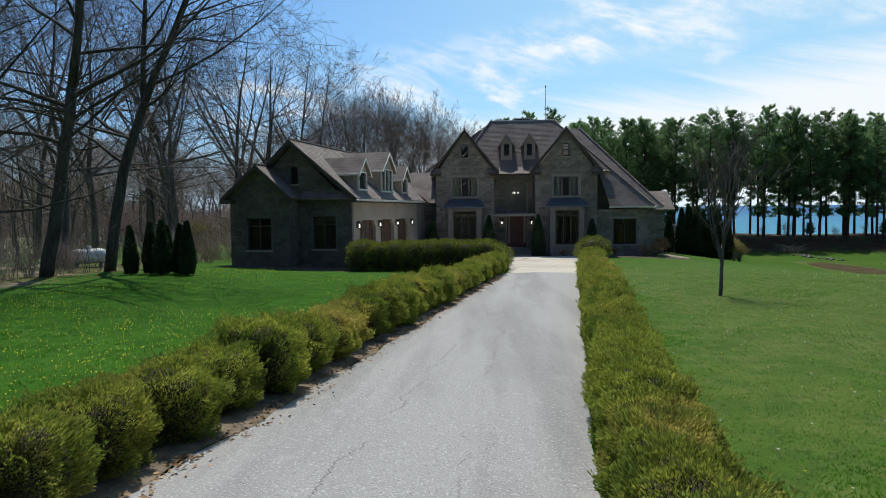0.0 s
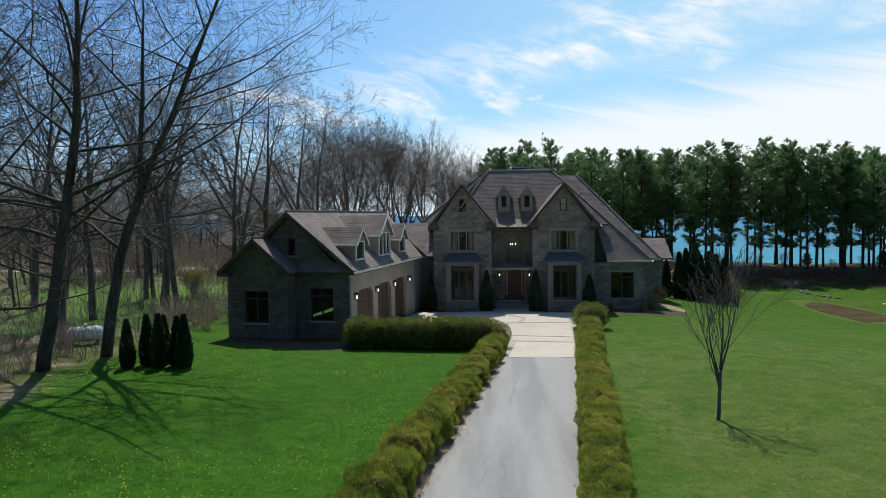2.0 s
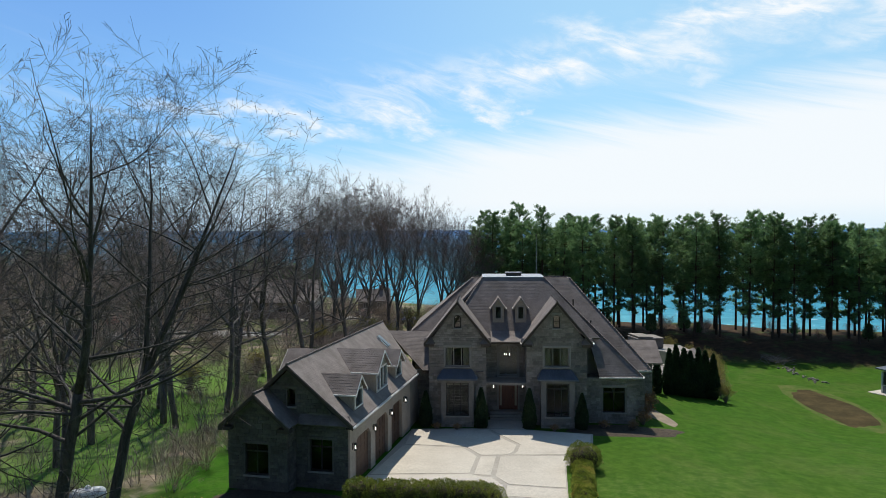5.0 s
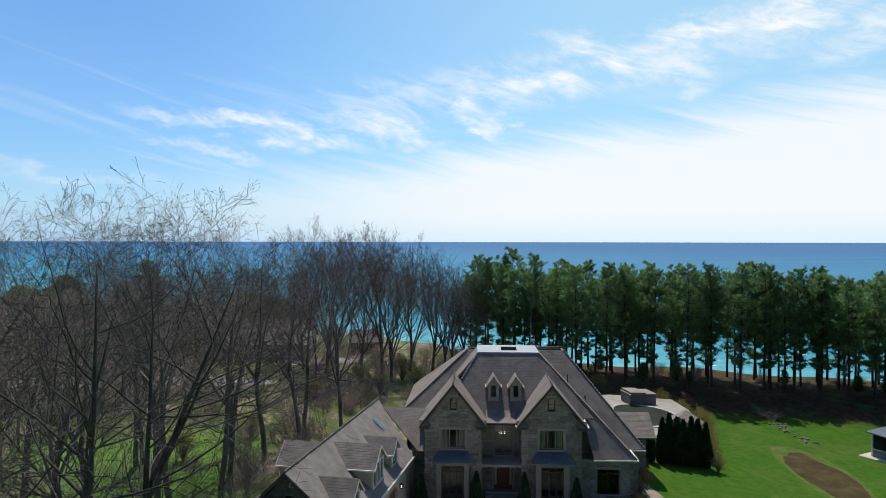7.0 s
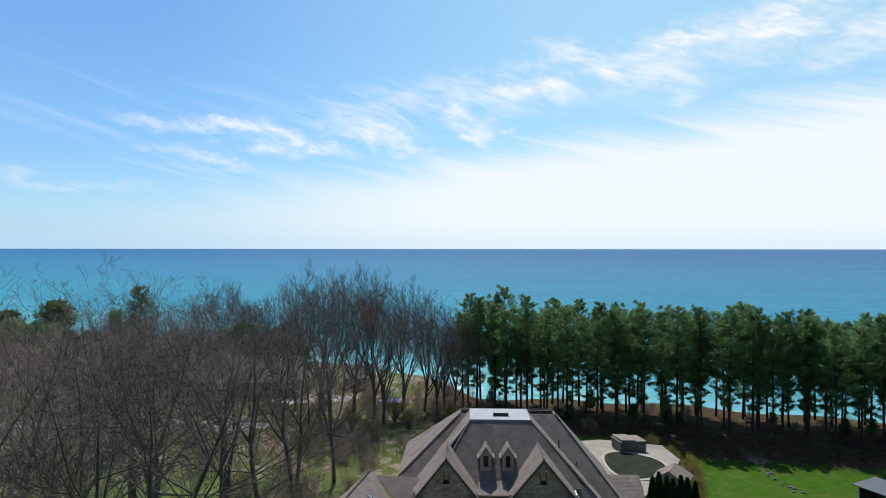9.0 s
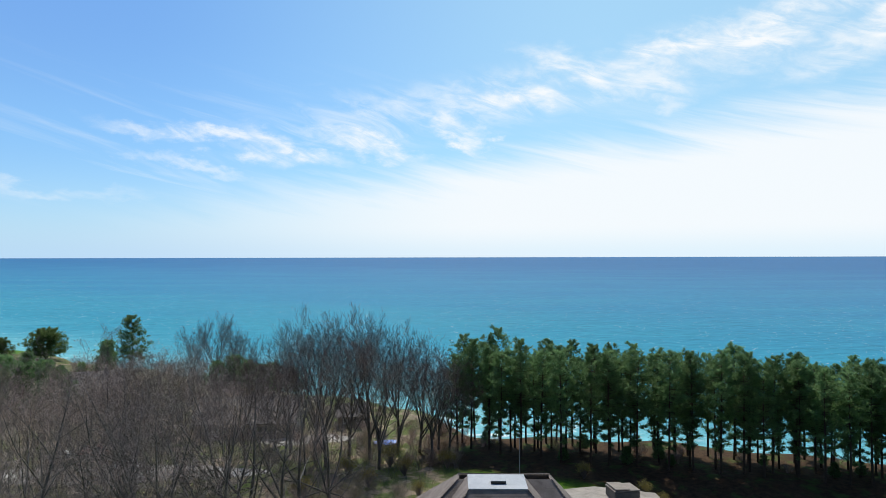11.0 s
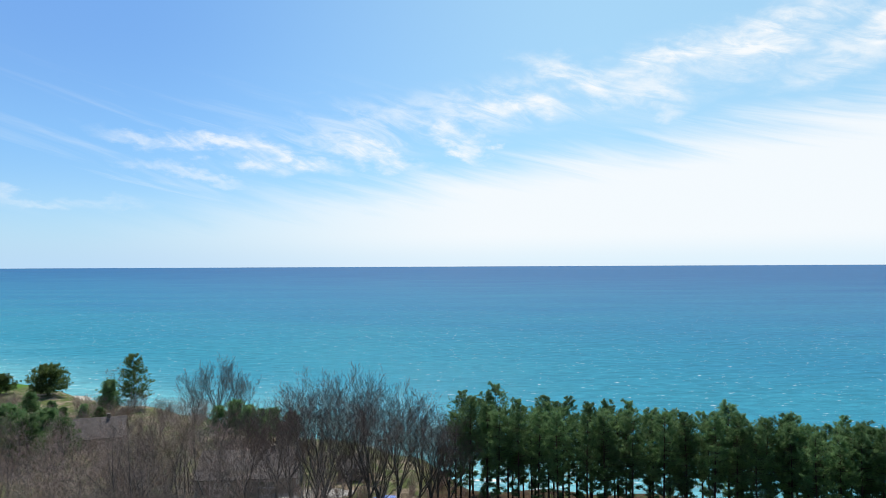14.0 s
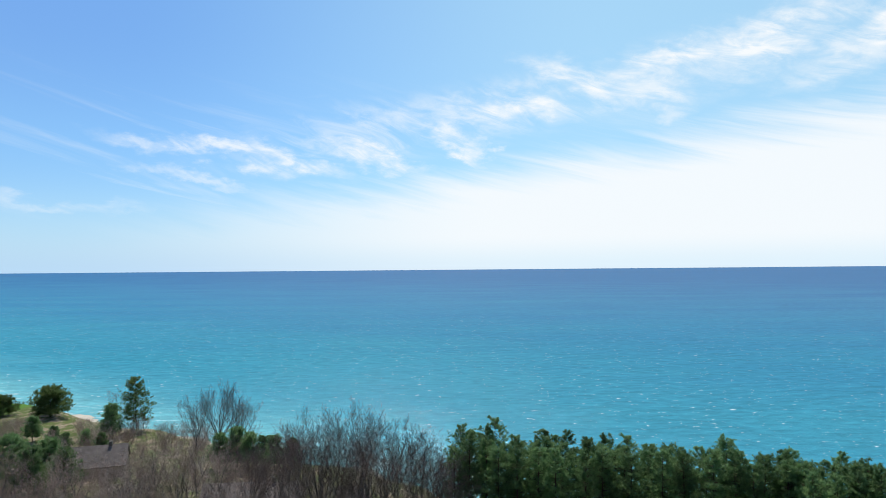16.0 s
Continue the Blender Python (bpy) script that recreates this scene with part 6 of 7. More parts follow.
def grove():
    rng = random.Random(91)
    kinds = [pine(300 + k, 16.9 + rng.uniform(-0.9, 0.9), rng.uniform(0.32, 0.46), rng.uniform(2.6, 3.1)) for k in range(6)]
    spots = [[] for _ in kinds]
    rows = []
    for row in range(5):
        x = -0.5 + 1.4 * (row % 2) + 0.6 * row
        while x < 112:
            y = 108.5 - 0.22 * x + row * 2.9 + rng.uniform(-1.0, 1.0)
            if y < float(bluff_y(x)) - 0.5 and not (28.2 < x < 30.0 and row < 3) and rng.random() < 0.95:
                rows.append((x + rng.uniform(-0.6, 0.6), y))
            x += rng.uniform(2.6, 4.3) if x < 35 else rng.uniform(2.4, 3.8)
    for i, (x, y) in enumerate(rows):
        s = rng.uniform(0.93, 1.06) * (1.0 - 0.0012 * max(0, x - 20))
        spots[i % 6].append(ground_pose(x, y, rng.uniform(0, 360), s, s * rng.uniform(0.95, 1.04)))
    for k in range(6):
        place(kinds[k], spots[k])
    return rows


grove()


def sapling():
    t = bare_tree(404, 5.7, 0.065, "young leafless lawn tree with upswept twigs", 0.34, 5, 0, (7, 4, 3, 0), (0.42, 0.42, 0.42, 0.5), name="lawn_sapling", group="lawn saplings", lift=(0.05, 0.10, 0.08, 0.05, 0, 0), open_=0.22, dome=0.1)
    t.matrix_basis = ground_pose(7.65, 22.3, 0)


sapling()


# ---- undergrowth, grass and flowers ----
def scatter_brush():
    """Thin leafless brush through the wood and along its edge."""
    rng = random.Random(55)
    g = Geo()

    def stem(x, y, h, n):
        z = gz(x, y)
        for _ in range(n):
            a, lean = rng.uniform(0, 6.283), rng.uniform(0.1, 0.6)
            p = Vector((x + rng.gauss(0, 0.15), y + rng.gauss(0, 0.15), z - 0.05))
            pts = [p]
            d = Vector((math.cos(a) * lean, math.sin(a) * lean, 1))
            for k in range(3):
                d = d + Vector((rng.gauss(0, 0.2), rng.gauss(0, 0.2), 0))
                pts.append(pts[-1] + d.normalized() * h / 3)
            side = Vector((-math.sin(a), math.cos(a), 0))
            for b, c, r0, r1 in ((0, 1, 0.014, 0.011), (1, 2, 0.011, 0.009), (2, 3, 0.009, 0.006)):
                g.poly([pts[b] - side * r0, pts[b] + side * r0, pts[c] + side * r1, pts[c] - side * r1])
            for _ in range(4):
                k = rng.choice((1, 2))
                q = pts[k].lerp(pts[k + 1], rng.random())
                w = (d.normalized() + Vector((rng.gauss(0, 0.7), rng.gauss(0, 0.7), rng.gauss(0, 0.3)))).normalized()
                s2 = w.cross(Vector((0.3, 0.2, 1))).normalized() * 0.007
                e = q + w * h * rng.uniform(0.2, 0.4)
                g.poly([q - s2, q + s2, e + s2 * 0.6, e - s2 * 0.6])
    n = 0
    while n < 2000:
        x, y = rng.uniform(-70, -15.5), rng.uniform(20, 115)
        if x > -17.5 - 0.05 * (y - 30) and y < 62:
            continue
        if rng.random() > 1.3 - 0.004 * (y - 20) - (0.4 if x < -45 else 0):
            continue
        if noise.noise(Vector((x * 0.12, y * 0.12, 0))) < -0.12 and x < -21:
            continue
        stem(x, y, rng.uniform(0.8, 2.6), rng.randint(3, 5))
        n += 1
    for _ in range(900):                   # belt behind the garage and along the bluff
        x = rng.uniform(-46, 0)
        y = rng.uniform(78, 118) if x > -20 else rng.uniform(100, 135)
        stem(x, y, rng.uniform(0.8, 2.2), 4)
    for _ in range(700):
        x = rng.uniform(-120, -46)
        stem(x, rng.uniform(90, 150), rng.uniform(1.0, 3.0), 4)
    part("undergrowth", g, TWIG, None, "tangled leafless brush under the trees", False, "stuff")["category"] = "brush"


scatter_brush()


def thicket(seed, h, r):
    """A many-stemmed leafless shrub."""
    rng = random.Random(seed)
    ob = thing("thicket_shrub", "dense leafless brown thicket shrub", "shrub", None, "thicket shrubs of the wood")
    w, tw = Geo(), Geo()
    for _ in range(26):
        grow(rng, w, tw, Vector((rng.gauss(0, 0.2 * r), rng.gauss(0, 0.2 * r), -0.1)), (rng.gauss(0, 0.35), rng.gauss(0, 0.35), 1), h * rng.uniform(0.6, 1.0), 0.022, 2, 5, (0, 0, 0.6, 0.6), 0.2, (0, 0, 0.05, 0.04, 0.0, 0.0), (0, 0, 6, 4))
    part("twig_mass", tw, RUSSET, ob)
    return ob


def thickets():
    rng = random.Random(58)
    kinds = [thicket(600 + k, 3.2, 1.5) for k in range(4)]
    spots = [[] for _ in kinds]

    def fill(n, x0, x1, y0, y1, s0, s1):
        for _ in range(n):
            x, y = rng.uniform(x0, x1), rng.uniform(y0, y1)
            if y > float(bluff_y(x)) + 4 or (x > -6.5 and y < 72) or (-45 < x < -30 and 102 < y < 122):
                continue
            s = rng.uniform(s0, s1)
            spots[rng.randrange(4)].append(ground_pose(x, y, rng.uniform(0, 360), s))
    fill(16, -20, -16, 36, 66, 0.4, 0.75)
    fill(34, -24, 0, 78, 118, 0.45, 0.8)
    fill(60, -25, -7, 57, 92, 0.45, 0.85)
    fill(55, -31, -2, 99, 124, 0.4, 0.85)
    fill(55, -60, -22, 78, 135, 0.8, 1.5)
    fill(150, -125, -40, 118, 190, 0.9, 2.0)
    for _ in range(34):                    # low growth under the pines
        x = rng.uniform(-2, 108)
        y = 112 - 0.21 * x + rng.uniform(-1, 8.5)
        spots[rng.randrange(4)].append(ground_pose(x, y, rng.uniform(0, 360), rng.uniform(0.35, 0.7)))
    fill(9, -26, -18, 22, 36, 0.35, 0.55)
    for k in range(4):
        place(kinds[k], spots[k])


thickets()


def scatter_leaves():
    """Fallen leaves along the drive's edges and the wood."""
    rng = random.Random(61)
    g = Geo()

    def leaf(x, y, s):
        z = gz(x, y) + 0.045
        a = rng.uniform(0, 6.283)
        c, d = math.cos(a) * s, math.sin(a) * s
        t = rng.uniform(-0.02, 0.03)
        g.poly([(x - c, y - d, z), (x + d * 0.5, y - c * 0.5, z + t), (x + c, y + d, z + abs(t) * 0.5), (x - d * 0.5, y + c * 0.5, z)])
    for _ in range(2600):
        y = rng.uniform(3, 30)
        x = drive_left(y) + rng.gauss(-0.1, 0.16)
        leaf(x, y, rng.uniform(0.015, 0.04))
    for _ in range(260):
        y = rng.uniform(4, 30)
        leaf(drive_left(y) + rng.random() ** 2 * 3, y, rng.uniform(0.012, 0.03))
    for _ in range(2600):
        leaf(rng.uniform(-26, -14.5), rng.uniform(18, 36), rng.uniform(0.03, 0.07))
    part("fallen_leaves", g, LEAF_LITTER, None, "dry brown leaves gathered along the drive edge", False, "stuff")["category"] = "leaves"


scatter_leaves()


def leaf_strip():
    """Band of mulch and old leaves between the bushes and the asphalt."""
    g, rows = Geo(), []
    for y in np.linspace(2.5, 32.4, 110):
        e = drive_left(y) + 0.05 * math.sin(1.7 * y) + 0.04 * math.sin(4.1 * y + 1)
        a, b = e - 1.35, e + 0.0 + 0.12 * noise.noise(Vector((0, float(y) * 1.3, 0)))
        rows.append([(a + (b - a) * k / 4, float(y), gz(a + (b - a) * k / 4, y) + (0.0, 0.05, 0.07, 0.07, 0.036)[k]) for k in range(5)])
    for r in rows:
        g.v += r
    for i in range(len(rows) - 1):
        for k in range(4):
            g.f.append((i * 5 + k, i * 5 + k + 1, (i + 1) * 5 + k + 1, (i + 1) * 5 + k))
    tagged(part("mulch_strip", g, MULCH, None, "brown leaf mulch under the bushes by the drive", True, "structure"), "", "mulch")


MULCH = material("leaf_mulch", (0.10, 0.078, 0.055), (0.23, 0.18, 0.13), 4.0, 0.95, 0.6, 9)
leaf_strip()


def off_lawn(x, y):
    return drive_left(y) - 1.0 < x < drive_right(y) + 0.9


def scatter_grass():
    rng = random.Random(71)
    lush, dry = Geo(), Geo()

    def tuftlet(g, x, y, h):
        z = gz(x, y)
        for _ in range(3):
            a = rng.uniform(0, 6.283)
            w, lx, ly = 0.006 + h * 0.05, rng.gauss(0, 0.9) * h, rng.gauss(0, 0.9) * h
            c, s = math.cos(a) * w, math.sin(a) * w
            bx, by = x + rng.gauss(0, 0.03), y + rng.gauss(0, 0.03)
            g.poly([(bx - c, by - s, z - 0.01), (bx + c, by + s, z - 0.01), (bx + lx, by + ly, z + h)])
    n = 0
    while n < 85000:
        y = 4 + 34 * rng.random() ** 1.6
        if rng.random() < float(sstep(20, 37, y)):
            continue
        x = rng.uniform(-13, 17)
        if off_lawn(x, y) or abs(x - 1) > 3 + y * 0.72:
            continue
        n += 1
        east = x > 2 and noise.noise(Vector((x * 0.25, y * 0.25, 3))) > -0.25
        tuftlet(dry if east and rng.random() < 0.7 else lush, x, y, rng.uniform(0.014, 0.031))
    for g, m, l in ((lush, BLADES, "short lush lawn grass"), (dry, DRYBLADES, "short dry patchy lawn grass")):
        part("lawn_grass", g, m, None, l, False, "stuff")["category"] = "grass"
    yel, pale = Geo(), Geo()

    def head(g, x, y, r, h):
        z = gz(x, y) + h
        g.loop([[(x + r * k * math.cos(a), y + r * k * math.sin(a), z + dz) for a in (i * 1.2566 for i in range(5))] for k, dz in ((0.5, -r * 0.4), (1.0, 0), (0.5, r * 0.4))])
        g.poly([(x - 0.003, y, z - h), (x + 0.003, y, z - h), (x, y, z)])
    n = 0
    while n < 4600:
        west = rng.random() < 0.92
        y = 4 + 34 * rng.random() ** 1.5
        x = rng.uniform(-14, -1) if west else rng.uniform(3, 24)
        if off_lawn(x, y):
            continue
        if west and noise.noise(Vector((x * 0.22, y * 0.22, 9))) < rng.uniform(-0.35, 0.15) + 0.015 * (y - 14):
            continue
        n += 1
        if west or rng.random() < 0.3:
            head(yel, x, y, rng.uniform(0.009, 0.019), rng.uniform(0.03, 0.07))
        else:
            head(pale, x, y, rng.uniform(0.011, 0.022), rng.uniform(0.03, 0.08))
    part("dandelion_heads", yel, DANDELION, None, "bright yellow dandelions dotted over the lawn", False, "stuff")["category"] = "flowers"
    part("seed_heads", pale, CLOCKS, None, "pale dandelion clocks and specks on the lawn", False, "stuff")["category"] = "flowers"


scatter_grass()


# ---- east lawn: pond, stones, shed ----
def patch(name, label, cx, cy, rx, ry, rot, mat, seed, category, lift=0.03, dish=0.0):
    g = Geo()
    ca, sa = math.cos(radians(rot)), math.sin(radians(rot))
    rings = []
    for k in range(1, 9):
        f = k / 8
        ring = []
        for j in range(40):
            a = 2 * math.pi * j / 40
            r = f * (1 + 0.22 * noise.noise(Vector((math.cos(a) * 1.6, math.sin(a) * 1.6, seed))) + 0.06 * noise.noise(Vector((math.cos(a) * 6, math.sin(a) * 6, seed))))
            u, v = rx * r * math.cos(a), ry * r * math.sin(a)
            x, y = cx + u * ca - v * sa, cy + u * sa + v * ca
            ring.append((x, y, gz(x, y) + lift * (1 - f ** 6) - 0.02 * f ** 6))
        rings.append(ring)
    g.loop(rings, False)
    g.poly(rings[0])
    return tagged(part(name, g, mat, None, label, True, "structure"), "", category)


DRY_MARGIN = material("straw_grass", (0.05, 0.105, 0.012), (0.11, 0.125, 0.036), 0.6, 0.95, 0.5, 12, 0.1, c=(0.07, 0.12, 0.02))
MUD_PATH = material("tan_gravel", (0.21, 0.17, 0.125), (0.29, 0.24, 0.18), 1.0, 0.95, 0.4, 16)
patch("pond_margin", "dry straw-coloured grass round the muddy pond", 34.2, 69.4, 3.3, 9.6, -2, DRY_MARGIN, 5.0, "grass", 0.05)
patch("pond_bed", "half-dry muddy brown pond in the lawn", 34.1, 69.0, 2.6, 8.6, -2, MUD, 4.0, "pond", 0.10)
patch("garden_path", "pale gravel garden path beside the house", 14.4, 58.2, 0.9, 4.2, 14, MUD_PATH, 8.0, "path", 0.05)
patch("bed_and_shade_patch", "dark mulch bed along the house front", 11.0, 51.9, 4.6, 1.7, 6, CORE, 2.0, "bed", 0.06)
# flat dark patch laid along the garage foot in place of its shade
patch("bed_and_shade_patch", "dark ground patch along the garage wall, painted for its shade", -9.6, 36.2, 4.6, 1.6, -6, CORE, 12.0, "bed", 0.06)


def boulder(seed, r):
    rng = random.Random(seed)
    g, rings = Geo(), []
    for i in range(1, 6):
        th = math.pi * i / 6
        rings.append([tuple(Vector((math.sin(th) * math.cos(p), math.sin(th) * math.sin(p), 0.7 * math.cos(th) + 0.45)) * r * (1 + 0.3 * noise.noise(Vector((math.cos(p) * math.sin(th), math.sin(p) * math.sin(th), math.cos(th))) * 1.7 + Vector((seed, 0, 0))))) for p in (j * math.pi / 4 for j in range(8))])
    g.loop(rings[::-1])
    ob = part("field_stone", g, GREY_ROCK, None, "weathered grey field stone on the grass", True)
    return tagged(ob, "", "stone", "field stones by the pond")


def stones_by_pond():
    rng = random.Random(81)
    kinds = [boulder(k, 0.32) for k in range(3)]
    spots = [[] for _ in kinds]
    for i in range(46):
        f = rng.random()
        spots[i % 3].append(ground_pose(37.9 + 0.5 * f + rng.gauss(0, 0.55), 89.5 - 9.5 * f + rng.gauss(0, 0.4), rng.uniform(0, 360), rng.uniform(0.2, 0.6)))
    for k in range(3):
        place(kinds[k], spots[k])
    b = thing("brush_pile", "pile of dead grey branches on the grass", "brush pile", ground_pose(37.6, 90.2))
    g = Geo()
    for _ in range(70):
        a, t = rng.uniform(0, 6.283), rng.uniform(0.1, 0.7)
        p = Vector((rng.gauss(0, 0.7), rng.gauss(0, 0.6), rng.uniform(0, 0.5)))
        q = p + Vector((math.cos(a), math.sin(a), t)) * rng.uniform(0.6, 1.6)
        g.tube([p, p.lerp(q, 0.5) + Vector((0, 0, 0.05)), q], [0.03, 0.022, 0.01], 4, False)
    part("dead_branches", g, BARK, b)


stones_by_pond()


def glazed_shed():
    """A grey lean-to shelter with a metal roof at the lawn's east side."""
    s = thing("garden_shed", "small grey garden shed with pale trim and metal roof", "shed", Matrix.Translation((45.5, 74.5, gz(45.5, 74.5))) @ pose(0, 0, 0, 0, 0, 30))
    w, d, h0, h1 = 3.6, 5.2, 2.3, 2.9
    g = Geo()
    g.box(-w / 2, w / 2, -d / 2, -d / 2 + 0.12, 0.1, h0)
    g.box(-w / 2, w / 2, d / 2 - 0.12, d / 2, 0.1, h0)
    g.box(w / 2 - 0.12, w / 2, -d / 2 + 0.12, d / 2 - 0.12, 0.1, h0)
    g.box(-w / 2, -w / 2 + 0.12, -d / 2 + 0.12, d / 2 - 0.12, 0.1, 0.9)
    part("shed_wall", g, METAL_ROOF, s)
    for k in range(4):
        p = Geo()
        y0 = -d / 2 + 0.2 + k * 1.22
        p.box(-w / 2 + 0.04, -w / 2 + 0.06, y0, y0 + 1.1, 0.95, h0 - 0.1)
        part("pane", p, GLASS, s)
    for y in (-d / 2, d / 2 - 0.14):
        for x in (-w / 2 - 0.02, w / 2 - 0.12):
            t = Geo()
            t.box(x, x + 0.14, y, y + 0.14, 0, h0 + 0.05, 0.01)
            part("corner_post", t, TRIM, s)
    t = Geo()
    t.box(-w / 2 - 0.03, -w / 2 + 0.1, -d / 2 + 0.15, d / 2 - 0.15, 0.88, 0.96, 0.01)
    part("sill", t, TRIM, s)
    r = Geo()
    o = [(-w / 2 - 0.4, -d / 2 - 0.4, h0), (w / 2 + 0.4, -d / 2 - 0.4, h0 + 0.1), (w / 2 + 0.4, d / 2 + 0.4, h1 - 0.2), (-w / 2 - 0.4, d / 2 + 0.4, h1 - 0.3)]
    r.loop([o, [tuple(Vector(p) + Vector((0, 0, 0.12))) for p in o]])
    part("shed_roof", r, METAL_ROOF, s)
    f = Geo()
    f.box(-w / 2 - 0.9, w / 2 + 0.5, -d / 2 - 0.9, d / 2 + 0.9, -0.3, 0.1, 0.03)
    part("slab", f, CONCRETE, s)
    b = Geo()
    b.box(-w / 2 - 1.3, -w / 2 - 0.03, -0.6, -0.45, 0.62, 0.68, 0.01)
    part("side_rail", b, TRIM, s)


glazed_shed()


# ---- behind the house: terrace, pool and spa ----
SPA_SHELL = material("grey_spa_shell", (0.10, 0.095, 0.09), (0.15, 0.14, 0.13), 1.0, 0.6, 0.2)
SPA_LID = material("taupe_spa_cover", (0.20, 0.18, 0.16), (0.27, 0.24, 0.215), 1.0, 0.7, 0.2)
POOL_COVER = material("murky_pool_cover", (0.015, 0.02, 0.014), (0.03, 0.036, 0.026), 0.6, 0.85, 0.2, spec=0.1)
BLUE = material("bright_blue_tarp", (0.02, 0.12, 0.55), (0.05, 0.20, 0.70), 1.2, 0.45, 0.5, 6)
RED = material("red_paint", (0.45, 0.02, 0.02), (0.55, 0.03, 0.03), 1.0, 0.3, 0.0)
WHITE = material("white_enamel", (0.72, 0.72, 0.72), (0.8, 0.8, 0.8), 1.0, 0.35, 0.05)
TYRE = material("black_rubber", (0.02, 0.02, 0.02), (0.03, 0.03, 0.03), 4.0, 0.8, 0.2)


def terrace():
    t = Geo()
    z = -0.9
    pts = [(12.5, 72), (20.5, 71.5), (26.0, 84), (25.5, 90), (18, 92.5), (12.5, 91)]
    t.prism([(x, y, z - 2.2) for x, y in pts], (0, 0, 2.2))
    tagged(part("terrace", t, POOL_DECK, None, "pale concrete pool terrace behind the house", False, "structure"), "", "terrace")
    pool = thing("pool", "kidney-shaped pool with dark water and pale coping", "pool", pose(19.6, 81.6, z))
    ring = [(3.4 * math.cos(a) + 0.5 * math.cos(2 * a), 5.0 * math.sin(a)) for a in (2 * math.pi * k / 32 for k in range(32))]
    w = Geo()
    w.poly([(x, y, 0.02) for x, y in ring])
    part("pool_cover", w, POOL_COVER, pool)
    c = Geo()
    c.loop([[(x * f, y * f, h) for x, y in ring] for f, h in ((1.0, 0.0), (1.0, 0.09), (1.12, 0.09), (1.12, 0.0))], False)
    part("coping", c, STAMPED, pool)
    spa = thing("spa", "covered hot tub with grey cabinet and folded cover", "hot tub", pose(20.8, 88.2, z, 0, 0, 12) @ Matrix.Scale(1.3, 4))
    b = Geo()
    b.box(-1.3, 1.3, -1.1, 1.1, 0, 0.92, 0.08)
    part("spa_cabinet", b, SPA_SHELL, spa)
    for k, (x0, x1, zz, tilt) in enumerate(((-1.35, 0.0, 0.92, 0), (0.02, 1.35, 0.92, 0), (-1.3, 0.2, 1.06, 3))):
        l = Geo()
        l.box(x0, x1, -1.15, 1.15, zz, zz + 0.13, 0.05, pose(0, 0, 0, 0, tilt, 0))
        part("spa_cover", l, SPA_LID, spa)
    hut = thing("pool_house", "small pale pool shelter with a grey gabled roof", "pool house", pose(22.4, 75.0, -1.8, 0, 0, -28))
    g = Geo()
    g.box(-1.6, 1.6, -1.5, 1.5, 0, 1.9, 0.02)
    g.loop([[(-1.6, y, 1.9), (1.6, y, 1.9), (0, y, 2.75)] for y in (-1.5, 1.5)])
    part("hut_wall", g, RENDER_COAT, hut)
    for s in (-1, 1):
        r = Geo()
        roof_face(r, [(s * 1.9, -1.8, 1.74), (s * 1.9, 1.8, 1.74), (0, 1.8, 2.85), (0, -1.8, 2.85)], 0.2, 0.1)
        part("hut_roof", r, SHINGLE, hut, weld=True)


terrace()


def soft_shrub(name, label, x, y, rx, rz, seed, mat=None, n=900, group=""):
    """A loose twiggy shrub in bud."""
    rng = random.Random(seed)
    ob = thing(name, label, "shrub", None, group)
    w, b = Geo(), Geo()
    for _ in range(70):
        a, l = rng.uniform(0, 6.283), rng.uniform(0.1, 1.0)
        tip = Vector((math.cos(a) * rx * l, math.sin(a) * rx * l, rz * rng.uniform(0.6, 1.0) * (1.1 - 0.45 * l)))
        mid = tip * 0.5 + Vector((rng.gauss(0, 0.1), rng.gauss(0, 0.1), 0.15 * rz))
        w.tube([(0, 0, -0.1), mid, tip], [0.02, 0.014, 0.006], 3, False)
        for _ in range(n // 70):
            p = mid.lerp(tip, rng.uniform(0, 1.05)) + Vector((rng.gauss(0, 0.12), rng.gauss(0, 0.12), rng.gauss(0, 0.12)))
            d = Vector((rng.gauss(0, 1), rng.gauss(0, 1), rng.gauss(0.5, 0.8))).normalized()
            s = d.cross(Vector((rng.gauss(0, 1), rng.gauss(0, 1), 0.3))).normalized() * 0.03
            b.poly([p - s, p + s, p + d * 0.13])
    part("stem_wood", w, TWIG, ob)
    part("bud_cover", b, mat or BUDS, ob, kind="stuff")
    ob.matrix_basis = ground_pose(x, y)
    return ob


